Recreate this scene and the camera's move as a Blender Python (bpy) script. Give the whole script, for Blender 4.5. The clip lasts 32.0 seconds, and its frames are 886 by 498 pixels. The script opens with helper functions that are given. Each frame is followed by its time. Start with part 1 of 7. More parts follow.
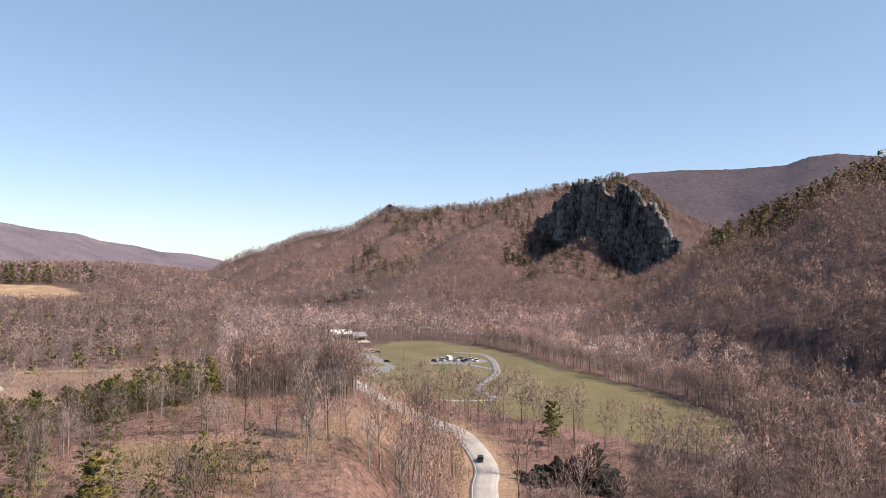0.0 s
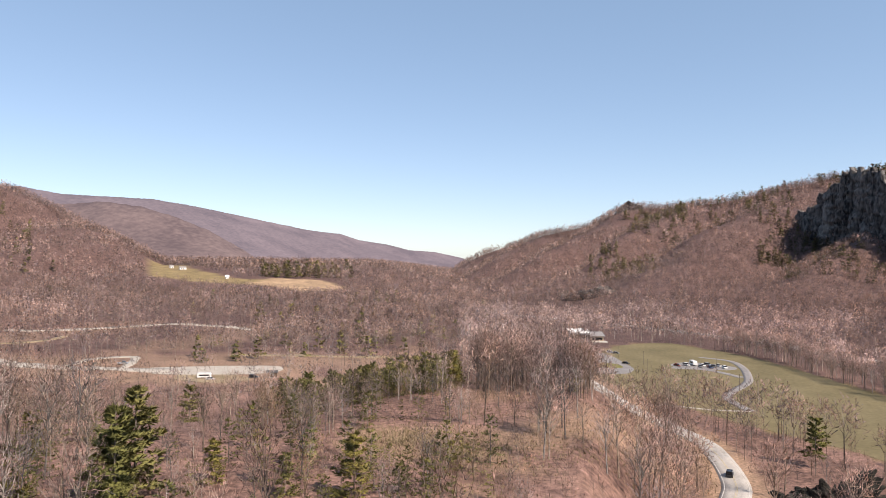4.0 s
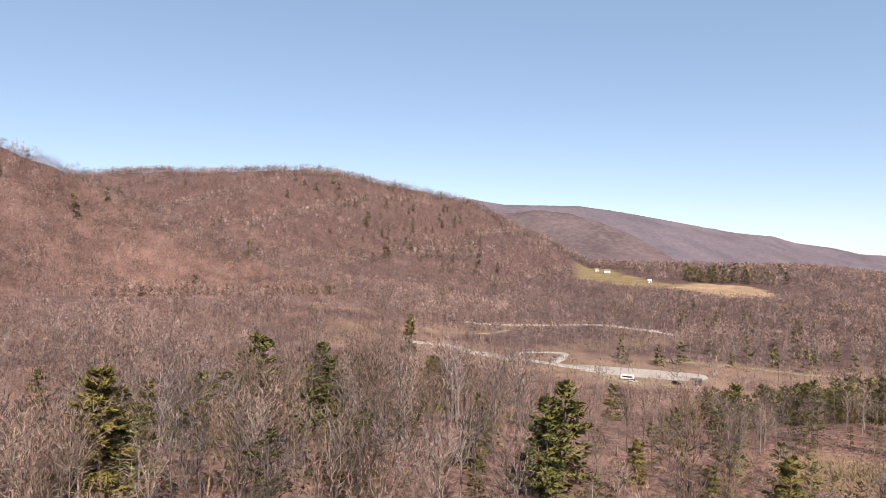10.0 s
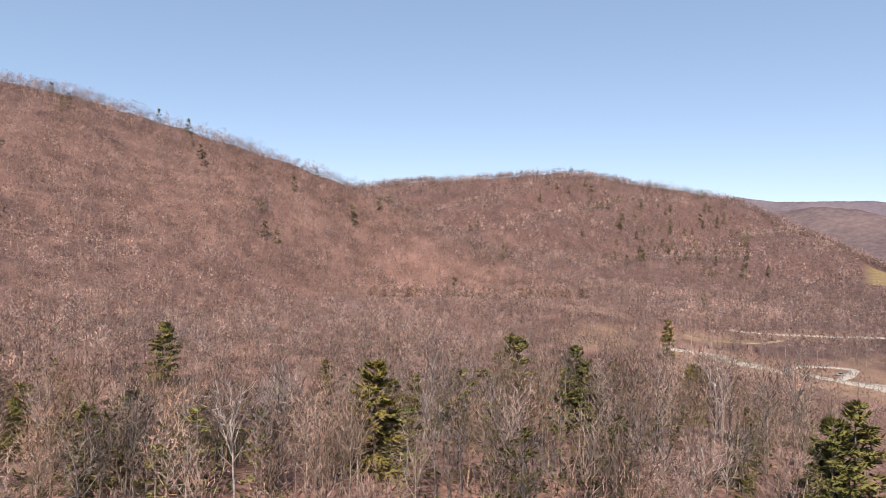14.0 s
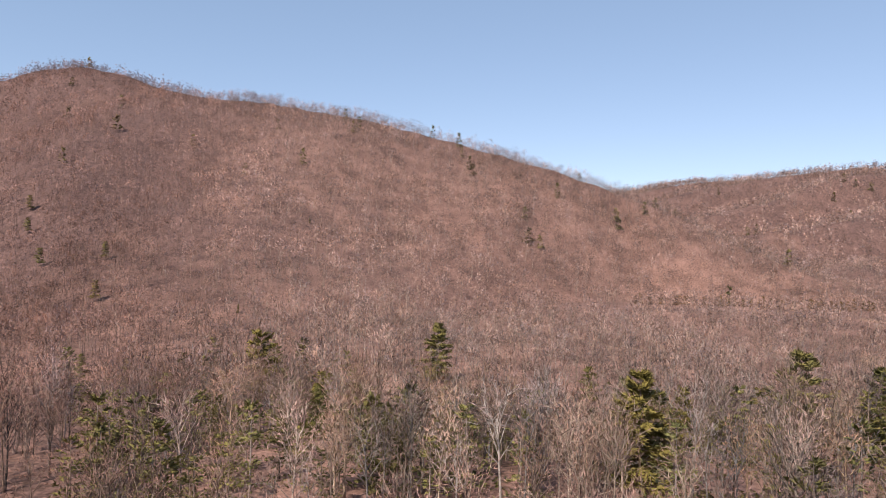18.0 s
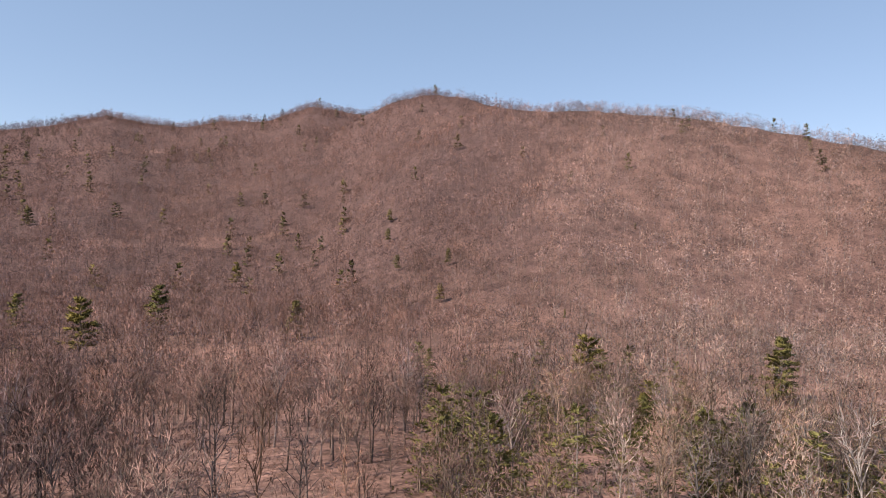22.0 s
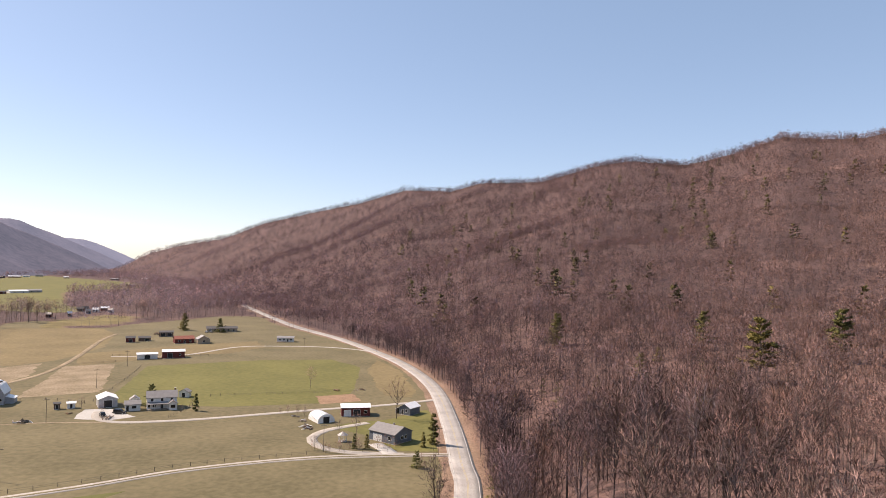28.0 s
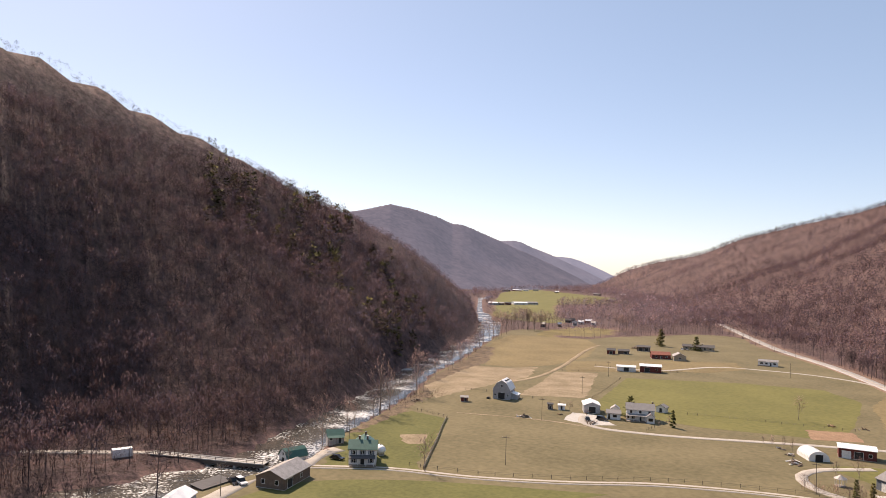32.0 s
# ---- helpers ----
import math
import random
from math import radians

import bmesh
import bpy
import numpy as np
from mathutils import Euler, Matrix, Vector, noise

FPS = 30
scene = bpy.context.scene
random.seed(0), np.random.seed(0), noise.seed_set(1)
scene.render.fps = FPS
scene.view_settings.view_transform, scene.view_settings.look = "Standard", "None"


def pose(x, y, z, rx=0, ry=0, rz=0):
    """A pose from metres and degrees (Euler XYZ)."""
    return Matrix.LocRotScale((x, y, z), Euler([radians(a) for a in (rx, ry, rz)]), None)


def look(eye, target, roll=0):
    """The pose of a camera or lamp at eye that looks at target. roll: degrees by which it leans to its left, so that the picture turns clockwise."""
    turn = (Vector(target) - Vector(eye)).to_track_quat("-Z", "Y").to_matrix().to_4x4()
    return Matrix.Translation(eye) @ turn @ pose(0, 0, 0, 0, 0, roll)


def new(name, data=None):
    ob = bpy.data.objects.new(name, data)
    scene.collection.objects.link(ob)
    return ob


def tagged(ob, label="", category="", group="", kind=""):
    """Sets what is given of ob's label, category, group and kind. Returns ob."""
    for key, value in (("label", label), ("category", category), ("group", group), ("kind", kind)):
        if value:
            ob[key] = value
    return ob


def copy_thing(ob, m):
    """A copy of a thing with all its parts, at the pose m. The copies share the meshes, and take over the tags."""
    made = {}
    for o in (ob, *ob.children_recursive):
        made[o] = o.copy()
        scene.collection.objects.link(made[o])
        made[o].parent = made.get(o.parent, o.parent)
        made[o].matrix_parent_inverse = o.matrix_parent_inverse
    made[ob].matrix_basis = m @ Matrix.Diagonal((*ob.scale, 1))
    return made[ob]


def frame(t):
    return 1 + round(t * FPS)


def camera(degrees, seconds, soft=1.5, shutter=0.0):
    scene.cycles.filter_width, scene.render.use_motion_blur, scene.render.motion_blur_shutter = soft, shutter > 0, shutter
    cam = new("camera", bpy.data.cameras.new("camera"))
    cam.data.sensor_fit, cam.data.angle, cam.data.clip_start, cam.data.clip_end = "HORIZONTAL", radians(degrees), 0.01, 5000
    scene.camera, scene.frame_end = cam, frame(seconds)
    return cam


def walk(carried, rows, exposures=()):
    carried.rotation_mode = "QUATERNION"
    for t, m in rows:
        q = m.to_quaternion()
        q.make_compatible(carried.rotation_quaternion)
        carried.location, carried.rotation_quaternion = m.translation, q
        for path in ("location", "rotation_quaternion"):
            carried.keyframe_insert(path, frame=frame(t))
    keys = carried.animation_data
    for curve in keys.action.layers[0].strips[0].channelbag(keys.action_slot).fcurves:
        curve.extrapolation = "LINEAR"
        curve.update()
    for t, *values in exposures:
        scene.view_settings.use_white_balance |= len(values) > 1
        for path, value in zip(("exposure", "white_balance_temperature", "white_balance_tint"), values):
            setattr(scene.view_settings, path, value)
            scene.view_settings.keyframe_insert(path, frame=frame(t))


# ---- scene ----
EXPOSURES = [(0.0, 0.48, 7350, 17), (6.0, 0.46, 7550, 18), (13.0, 0.46, 7550, 19), (19.0, 0.46, 7600, 20), (24.0, 0.46, 7600, 20), (28.0, 0.45, 7750, 22), (32.0, 0.46, 8200, 23)]
cam = camera(65.1, 32.0, soft=0.6)
EYE = 60.0
# seconds, yaw, pitch, roll of a camera that turns where it hovers
TURN = (
    (0.0, 0.00, 1.32, -0.30), (0.5, 2.45, 1.30, -0.32), (1.0, 4.74, 1.27, -0.41), (1.5, 7.03, 1.24, -0.43),
    (2.0, 9.37, 1.18, -0.48), (2.5, 11.79, 1.14, -0.52), (3.0, 14.26, 1.09, -0.61), (3.5, 16.76, 1.05, -0.64),
    (5.5, 27.40, 0.95, -0.74), (6.0, 30.05, 0.93, -0.73), (6.5, 32.67, 0.94, -0.66), (7.0, 35.42, 0.92, -0.66),
    (7.5, 38.21, 0.89, -0.75), (8.0, 40.99, 0.88, -0.84), (8.5, 43.95, 0.88, -0.88), (9.0, 46.96, 0.89, -0.91),
    (9.5, 50.12, 0.85, -0.99), (10.0, 53.19, 0.83, -1.08), (10.5, 56.02, 0.80, -1.11), (11.0, 58.62, 0.75, -1.07),
    (11.5, 60.99, 0.73, -1.03), (12.0, 63.55, 0.71, -0.98), (12.5, 66.24, 0.71, -0.97), (13.0, 68.81, 0.71, -0.97),
    (13.5, 71.36, 0.71, -0.95), (14.0, 73.81, 0.73, -0.93), (14.5, 76.21, 0.70, -0.96), (16.5, 86.78, 0.79, -1.05),
    (17.0, 89.65, 0.79, -1.08), (17.5, 92.50, 0.78, -1.11), (18.0, 95.26, 0.83, -1.13), (18.5, 97.97, 0.86, -1.15),
    (19.0, 100.73, 0.91, -1.17), (19.5, 103.76, 0.92, -1.18), (20.0, 107.06, 0.87, -1.17), (20.5, 110.72, 0.82, -1.21),
    (21.0, 114.49, 0.80, -1.22), (21.5, 118.07, 0.79, -1.25), (22.0, 121.64, 0.78, -1.26), (22.5, 125.39, 0.79, -1.29),
    (23.0, 129.27, 0.81, -1.31), (23.5, 133.33, 0.83, -1.30), (24.0, 137.57, 0.89, -1.33), (24.5, 141.93, 0.93, -1.35),
    (26.5, 159.67, 1.06, -1.26), (27.0, 164.40, 1.15, -1.32), (27.5, 169.09, 1.21, -1.40), (28.0, 173.75, 1.25, -1.43),
    (28.5, 178.42, 1.28, -1.46), (29.0, 183.08, 1.33, -1.48), (29.5, 187.75, 1.37, -1.55), (30.0, 192.32, 1.41, -1.52),
    (30.5, 196.91, 1.46, -1.55), (31.0, 201.60, 1.49, -1.62), (31.5, 206.56, 1.57, -1.62), (32.0, 211.54, 1.60, -1.67),
)
walk(cam, [(t, pose(0, 0, EYE, 90 + p, r, y)) for t, y, p, r in TURN], exposures=EXPOSURES)

# ---- light ----
SUN_YAW, SUN_UP = 247.0, 46.0
world = bpy.data.worlds.new("sky")
scene.world = world
world.use_nodes = True
wn = world.node_tree.nodes
sky = wn.new("ShaderNodeTexSky")
sky.sky_type = "NISHITA"
sky.sun_disc = False
sky.sun_elevation, sky.sun_rotation = radians(SUN_UP), radians(360 - SUN_YAW)
sky.altitude, sky.air_density, sky.dust_density, sky.ozone_density = 800, 0.8, 0.8, 1.3
veil = wn.new("ShaderNodeMix")  # a thin even haze over the whole sky
veil.data_type = "RGBA"
veil.inputs["Factor"].default_value = 0.36
veil.inputs["B"].default_value = (1.6, 3.1, 4.9, 1)
world.node_tree.links.new(sky.outputs[0], veil.inputs["A"])
world.node_tree.links.new(veil.outputs["Result"], wn["Background"].inputs[0])
wn["Background"].inputs[1].default_value = 0.142
sun = new("sun", bpy.data.lights.new("sun", "SUN"))
sun.data.energy, sun.data.angle, sun.data.color = 5.0, radians(0.55), (1.0, 0.95, 0.87)
_sy = radians(SUN_YAW)
sun.matrix_world = look((-math.sin(_sy) * 100, math.cos(_sy) * 100, 100 * math.tan(radians(SUN_UP))), (0, 0, 0))


# ---- materials ----
def material(name, low, high, scale=1.0, rough=0.9, metal=0.0, bump=0.0, fine=8.0, tint="", spread=0.0, spec=0.3, tall=1.0):
    """Two scales of noise between two colours; tint names a colour attribute that multiplies them."""
    m = bpy.data.materials.new(name)
    m.use_nodes = True
    n, l = m.node_tree.nodes, m.node_tree.links
    b = n["Principled BSDF"]
    b.inputs["Roughness"].default_value, b.inputs["Metallic"].default_value = rough, metal
    b.inputs["Specular IOR Level"].default_value = spec
    geo = n.new("ShaderNodeNewGeometry")
    big, small = n.new("ShaderNodeTexNoise"), n.new("ShaderNodeTexNoise")
    where = geo.outputs["Position"]
    if tall != 1.0:
        mp = n.new("ShaderNodeMapping")
        mp.inputs["Scale"].default_value = (1, 1, tall)
        l.new(where, mp.inputs["Vector"])
        where = mp.outputs[0]
    for q, s in ((big, scale), (small, scale * fine)):
        q.inputs["Scale"].default_value, q.inputs["Detail"].default_value = s, 5
        l.new(where, q.inputs["Vector"])
    add = n.new("ShaderNodeMath")
    add.operation = "ADD"
    l.new(big.outputs[0], add.inputs[0])
    l.new(small.outputs[0], add.inputs[1])
    ramp = n.new("ShaderNodeMapRange")
    ramp.inputs["From Min"].default_value, ramp.inputs["From Max"].default_value = 0.72, 1.28
    l.new(add.outputs[0], ramp.inputs["Value"])
    mix = n.new("ShaderNodeMix")
    mix.data_type = "RGBA"
    mix.inputs["A"].default_value, mix.inputs["B"].default_value = (*low, 1), (*high, 1)
    l.new(ramp.outputs[0], mix.inputs["Factor"])
    out = mix.outputs["Result"]
    if spread:
        info = n.new("ShaderNodeObjectInfo")
        hsv = n.new("ShaderNodeHueSaturation")
        r2 = n.new("ShaderNodeMapRange")
        r2.inputs["To Min"].default_value, r2.inputs["To Max"].default_value = 1 - spread, 1 + spread
        l.new(info.outputs["Random"], r2.inputs["Value"])
        l.new(r2.outputs[0], hsv.inputs["Value"])
        l.new(out, hsv.inputs["Color"])
        out = hsv.outputs[0]
    if tint:
        at = n.new("ShaderNodeAttribute")
        at.attribute_name = tint
        mul = n.new("ShaderNodeMix")
        mul.data_type, mul.blend_type = "RGBA", "MULTIPLY"
        mul.inputs["Factor"].default_value = 1.0
        l.new(out, mul.inputs["A"])
        l.new(at.outputs["Color"], mul.inputs["B"])
        out = mul.outputs["Result"]
    l.new(out, b.inputs["Base Color"])
    if bump:
        bp = n.new("ShaderNodeBump")
        bp.inputs["Strength"].default_value, bp.inputs["Distance"].default_value = 0.6, bump
        l.new(small.outputs[0], bp.inputs["Height"])
        l.new(bp.outputs[0], b.inputs["Normal"])
    return m


def plain(name, color, rough=0.6, metal=0.0, wear=0.15, scale=0.8, spec=0.4):
    return material(name, tuple(c * (1 - wear) for c in color), tuple(min(1, c * (1 + wear)) for c in color), scale, rough, metal, 0, 9, spec=spec)


BARK = material("bark", (0.085, 0.066, 0.058), (0.36, 0.295, 0.255), 0.6, tint="tint")
TWIG = material("twigs", (0.16, 0.101, 0.09), (0.41, 0.272, 0.242), 0.03, tint="tint")
NEEDLE = material("needles", (0.095, 0.094, 0.032), (0.225, 0.205, 0.075), 0.5, tint="tint")


def spray_material():
    """Sprays of fine twigs: half of the light passes between them, and some of it through to their far side."""
    m = material("twig_sprays", (0.195, 0.124, 0.11), (0.505, 0.34, 0.302), 0.03, tint="tint")
    n, l = m.node_tree.nodes, m.node_tree.links
    b = n["Principled BSDF"]
    lit, gaps, both, end = n.new("ShaderNodeBsdfTranslucent"), n.new("ShaderNodeBsdfTransparent"), n.new("ShaderNodeMixShader"), n.new("ShaderNodeMixShader")
    l.new(b.inputs["Base Color"].links[0].from_socket, lit.inputs["Color"])
    both.inputs[0].default_value, end.inputs[0].default_value = 0.22, 0.52
    l.new(b.outputs[0], both.inputs[1])
    l.new(lit.outputs[0], both.inputs[2])
    l.new(gaps.outputs[0], end.inputs[1])
    l.new(both.outputs[0], end.inputs[2])
    l.new(end.outputs[0], n["Material Output"].inputs["Surface"])
    return m


SPRAY = spray_material()
LITTER = (0.075, 0.042, 0.033), (0.285, 0.168, 0.138)
GRASS = material("pasture_grass", (0.104, 0.088, 0.044), (0.18, 0.147, 0.08), 0.035, 0.95, bump=0.05, fine=14)
LUSH = material("lush_grass", (0.105, 0.102, 0.03), (0.165, 0.15, 0.047), 0.03, 0.95, bump=0.05, fine=14)
LAWN = material("lawn_grass", (0.076, 0.08, 0.022), (0.135, 0.13, 0.042), 0.05, 0.95, bump=0.05, fine=14)
STRAW = material("dry_grass", (0.155, 0.118, 0.066), (0.33, 0.255, 0.172), 0.09, 0.95, bump=0.08, fine=12)
GRAVEL = material("gravel", (0.30, 0.27, 0.235), (0.42, 0.385, 0.34), 0.3, 0.95, bump=0.03, fine=12)
ASPHALT = material("worn_asphalt", (0.26, 0.242, 0.226), (0.42, 0.394, 0.368), 0.12, 0.9, bump=0.01, fine=20)
PAINT = plain("road_paint", (0.46, 0.44, 0.415), 0.7, wear=0.25)
SOIL = material("soil", (0.20, 0.12, 0.075), (0.33, 0.21, 0.13), 0.2, 0.95, bump=0.1)


def ground_material():
    """Leaf litter, with grass and straw where the cover attribute says that they grow."""
    m = material("leaf_litter", *LITTER, 0.035, 0.95, bump=0.15, fine=16)
    n, l = m.node_tree.nodes, m.node_tree.links
    b = n["Principled BSDF"]
    src = b.inputs["Base Color"].links[0].from_socket
    at = n.new("ShaderNodeAttribute")
    at.attribute_name = "cover"
    sep = n.new("ShaderNodeSeparateColor")
    l.new(at.outputs["Color"], sep.inputs[0])
    geo = n.new("ShaderNodeNewGeometry")
    for channel, color in ((0, (0.16, 0.125, 0.05)), (1, (0.345, 0.235, 0.15))):
        noise_ = n.new("ShaderNodeTexNoise")
        noise_.inputs["Scale"].default_value, noise_.inputs["Detail"].default_value = 0.06, 6
        l.new(geo.outputs["Position"], noise_.inputs["Vector"])
        var = n.new("ShaderNodeMapRange")
        var.inputs["From Min"].default_value, var.inputs["From Max"].default_value = 0.3, 0.7
        var.inputs["To Min"].default_value, var.inputs["To Max"].default_value = 0.7, 1.25
        l.new(noise_.outputs[0], var.inputs["Value"])
        mul = n.new("ShaderNodeMix")
        mul.data_type, mul.blend_type = "RGBA", "MULTIPLY"
        mul.inputs["Factor"].default_value = 1.0
        mul.inputs["A"].default_value = (*color, 1)
        l.new(var.outputs[0], mul.inputs["B"])
        mix = n.new("ShaderNodeMix")
        mix.data_type = "RGBA"
        l.new(sep.outputs[channel], mix.inputs["Factor"])
        l.new(src, mix.inputs["A"])
        l.new(mul.outputs["Result"], mix.inputs["B"])
        src = mix.outputs["Result"]
    # far off, sapling and brush twigs cover the litter, darkened for canopy shade
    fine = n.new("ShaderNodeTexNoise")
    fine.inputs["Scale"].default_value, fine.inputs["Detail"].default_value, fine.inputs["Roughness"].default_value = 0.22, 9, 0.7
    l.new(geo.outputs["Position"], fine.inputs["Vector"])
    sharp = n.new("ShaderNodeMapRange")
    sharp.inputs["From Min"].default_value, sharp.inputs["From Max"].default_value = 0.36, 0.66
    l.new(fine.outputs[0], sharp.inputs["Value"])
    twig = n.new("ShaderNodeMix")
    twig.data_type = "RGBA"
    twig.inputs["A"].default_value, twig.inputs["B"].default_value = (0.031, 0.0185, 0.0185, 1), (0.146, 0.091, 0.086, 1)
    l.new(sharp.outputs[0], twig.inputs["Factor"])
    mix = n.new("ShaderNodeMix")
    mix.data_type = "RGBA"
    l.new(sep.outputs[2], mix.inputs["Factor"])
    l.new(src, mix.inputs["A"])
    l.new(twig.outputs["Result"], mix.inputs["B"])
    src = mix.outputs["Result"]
    high = n.new("ShaderNodeBump")
    high.inputs["Strength"].default_value, high.inputs["Distance"].default_value = 1.0, 2.2
    l.new(fine.outputs[0], high.inputs["Height"])
    l.new(sep.outputs[2], high.inputs["Strength"])
    l.new(b.inputs["Normal"].links[0].from_socket, high.inputs["Normal"])
    l.new(high.outputs[0], b.inputs["Normal"])
    grain = n.new("ShaderNodeTexNoise")
    grain.inputs["Scale"].default_value, grain.inputs["Detail"].default_value, grain.inputs["Roughness"].default_value = 1.1, 6, 0.65
    l.new(geo.outputs["Position"], grain.inputs["Vector"])
    tone = n.new("ShaderNodeMapRange")
    tone.inputs["From Min"].default_value, tone.inputs["From Max"].default_value = 0.32, 0.68
    tone.inputs["To Min"].default_value, tone.inputs["To Max"].default_value = 0.55, 1.45
    l.new(grain.outputs[0], tone.inputs["Value"])
    leaf = n.new("ShaderNodeMix")
    leaf.data_type, leaf.blend_type = "RGBA", "MULTIPLY"
    leaf.inputs["Factor"].default_value = 1.0
    l.new(src, leaf.inputs["A"])
    l.new(tone.outputs[0], leaf.inputs["B"])
    src = leaf.outputs["Result"]
    l.new(src, b.inputs["Base Color"])
    return m


GROUND = ground_material()

# ---- terrain: ridges as crest azimuth, elevation of its treetops, distance, and distance of its foot ----
EAST = ((206, -4, 900, 720), (208.3, -2.45, 860, 690), (212.6, 0.92, 790, 450), (215.5, 2.84, 740, 370), (219.2, 4.55, 690, 300),
        (222.9, 5.86, 640, 275), (226.5, 7.75, 590, 265), (230.5, 9.65, 560, 275), (235, 11.4, 530, 285), (238.5, 12.95, 510, 280),
        (244.6, 15.15, 480, 250), (258, 16, 460, 215), (275, 17, 460, 205), (295, 15, 540, 205), (315, 11, 700, 240),
        (327.4, 7.66, 780, 320), (330.1, 6.78, 800, 330), (332.6, 5.49, 820, 340), (335.6, 4.13, 830, 345), (337.6, 3.11, 830, 350),
        (339.6, 1.83, 830, 370), (341.7, 0.42, 830, 400), (344.3, -0.9, 820, 450), (349, -2.6, 800, 520), (354, -5, 800, 600))
ROCKS = ((325, 0, 1500, 1000), (334, 1.0, 1500, 900), (338.2, 2.9, 1500, 850), (341.3, 4.48, 1450, 780), (343.4, 5.86, 1420, 720), (345.8, 7.35, 1400, 680),
         (348.2, 6.78, 1400, 660), (350.7, 6.54, 1400, 650), (353.7, 5.79, 1420, 640), (357.9, 5.01, 1450, 640), (362.1, 4.71, 1480, 650),
         (364.2, 4.83, 1500, 660), (365.6, 4.21, 1500, 680), (367.6, 3.26, 1550, 700), (371.2, 2.43, 1600, 760), (375.6, 1.02, 1750, 850),
         (378.6, -0.47, 1900, 950), (381, -2.5, 2000, 1200))
NORTH = ((33, -2.6, 1250, 1120), (36, -1.9, 1260, 1060), (39, -0.9, 1290, 1000), (42, 0.4, 1330, 960), (45, 2.0, 1400, 920), (48.1, 3.5, 1460, 870), (50.9, 4.9, 1500, 830), (54.7, 5.79, 1500, 790),
         (58.3, 6.3, 1500, 740), (61.9, 7.05, 1500, 700), (64.5, 7.35, 1500, 660), (69, 6.9, 1550, 620), (74.8, 6.58, 1600, 600), (79.6, 6.09, 1700, 620),
         (86, 5, 1800, 700), (95, 3, 1900, 900))
NEAR = ((52, -5.0, 730, 700), (60, -2.9, 760, 680), (66, -0.6, 790, 665), (72, 2.0, 815, 645), (77.4, 4.74, 840, 630), (80.6, 5.9, 860, 615), (82.8, 6.81, 870, 590), (86.3, 8.0, 880, 550), (90.7, 9.17, 890, 500),
        (94.4, 10.06, 900, 450), (97.8, 10.7, 910, 410), (101.6, 11.36, 930, 370), (105, 11.6, 950, 340), (109.7, 12.07, 970, 310), (114, 12.0, 1010, 300),
        (117.5, 12.4, 1050, 300), (120.5, 13.14, 1100, 310), (123.4, 13.27, 1150, 320), (126.5, 12.4, 1200, 340), (128.3, 11.4, 1230, 370),
        (132, 9.0, 1250, 420), (138, 6, 1250, 500), (145, 2, 1200, 560))
WEST = ((118, 8, 1400, 500), (128.3, 11.4, 1400, 430), (132.5, 11.92, 1420, 400), (136.2, 10.45, 1450, 380), (139.4, 10.25, 1470, 360), (142.5, 9.5, 1480, 340),
        (145.2, 9.62, 1490, 330), (147.8, 9.9, 1500, 320), (151.2, 8.8, 1530, 300), (154.6, 8.05, 1560, 290), (158.8, 8.45, 1600, 280), (161.5, 8.1, 1640, 270),
        (165.7, 6.92, 1700, 260), (170.8, 6.94, 1850, 290), (173.1, 6.2, 1900, 360), (176.9, 6.24, 2000, 440), (180.5, 5.05, 2100, 560),
        (184.2, 4.14, 2250, 720), (188.2, 3.07, 2400, 930), (191.1, 1.79, 2550, 1250), (194.5, 1.06, 2800, 1800), (197.6, 0.1, 3000, 2400), (200, -1.0, 3100, 2800))
TREE = (480, 560, 690, 780, 1000, 1600, 2500), (3.2, 3.8, 6.0, 9.5, 10.0, 7.5, 5.0)  # how far the ground lies under the treetops on a crest, by distance
# for each ridge: the way along its crest, and where along that way spurs run down from it, with their height
SPURS = {
    "rocks": ((-0.91, 0.41), (-420, -180, 20, 205, 400, 560, 713, 921, 1150, 1400), 27),
    "north": ((0.97, 0.25), (-1900, -1640, -1393, -1205, -1021, -873, -660, -420), 32),
    "near": ((-0.18, -0.98), (-420, -260, -60, 130, 330, 560, 760, 1000, 1240), 12),
    "west": ((0.585, -0.81), (-200, -20, 164, 360, 560, 870, 1100, 1306, 1554, 1900, 2240, 2600), 6),
    "east": ((0.9, -0.43), (-600, -300, -80, 60, 210, 380, 560, 800), 8),
}


def spur(x, y, way, peaks):
    """From -1 in the hollows to 1 on the spurs that run down a slope."""
    u = x * way[0] + y * way[1] + 38 * swell(x, y, 520, 3) + 14 * swell(x, y, 170, 11)
    at, up = [peaks[0] - 400], [-1.0]
    for p0, p1 in zip(peaks[:-1], peaks[1:]):
        at += [p0, 0.5 * (p0 + p1)]
        up += [1.0, -1.0]
    v = np.interp(u, at + [peaks[-1], peaks[-1] + 400], up + [1.0, -1.0])
    fork = np.abs(np.sin(u / 41.0 + 0.008 * (x * way[1] - y * way[0]) + 1.4 * np.sin(u / 97.0))) - 0.64
    return 0.8 * np.sin(v * 1.35) + 0.25 * fork


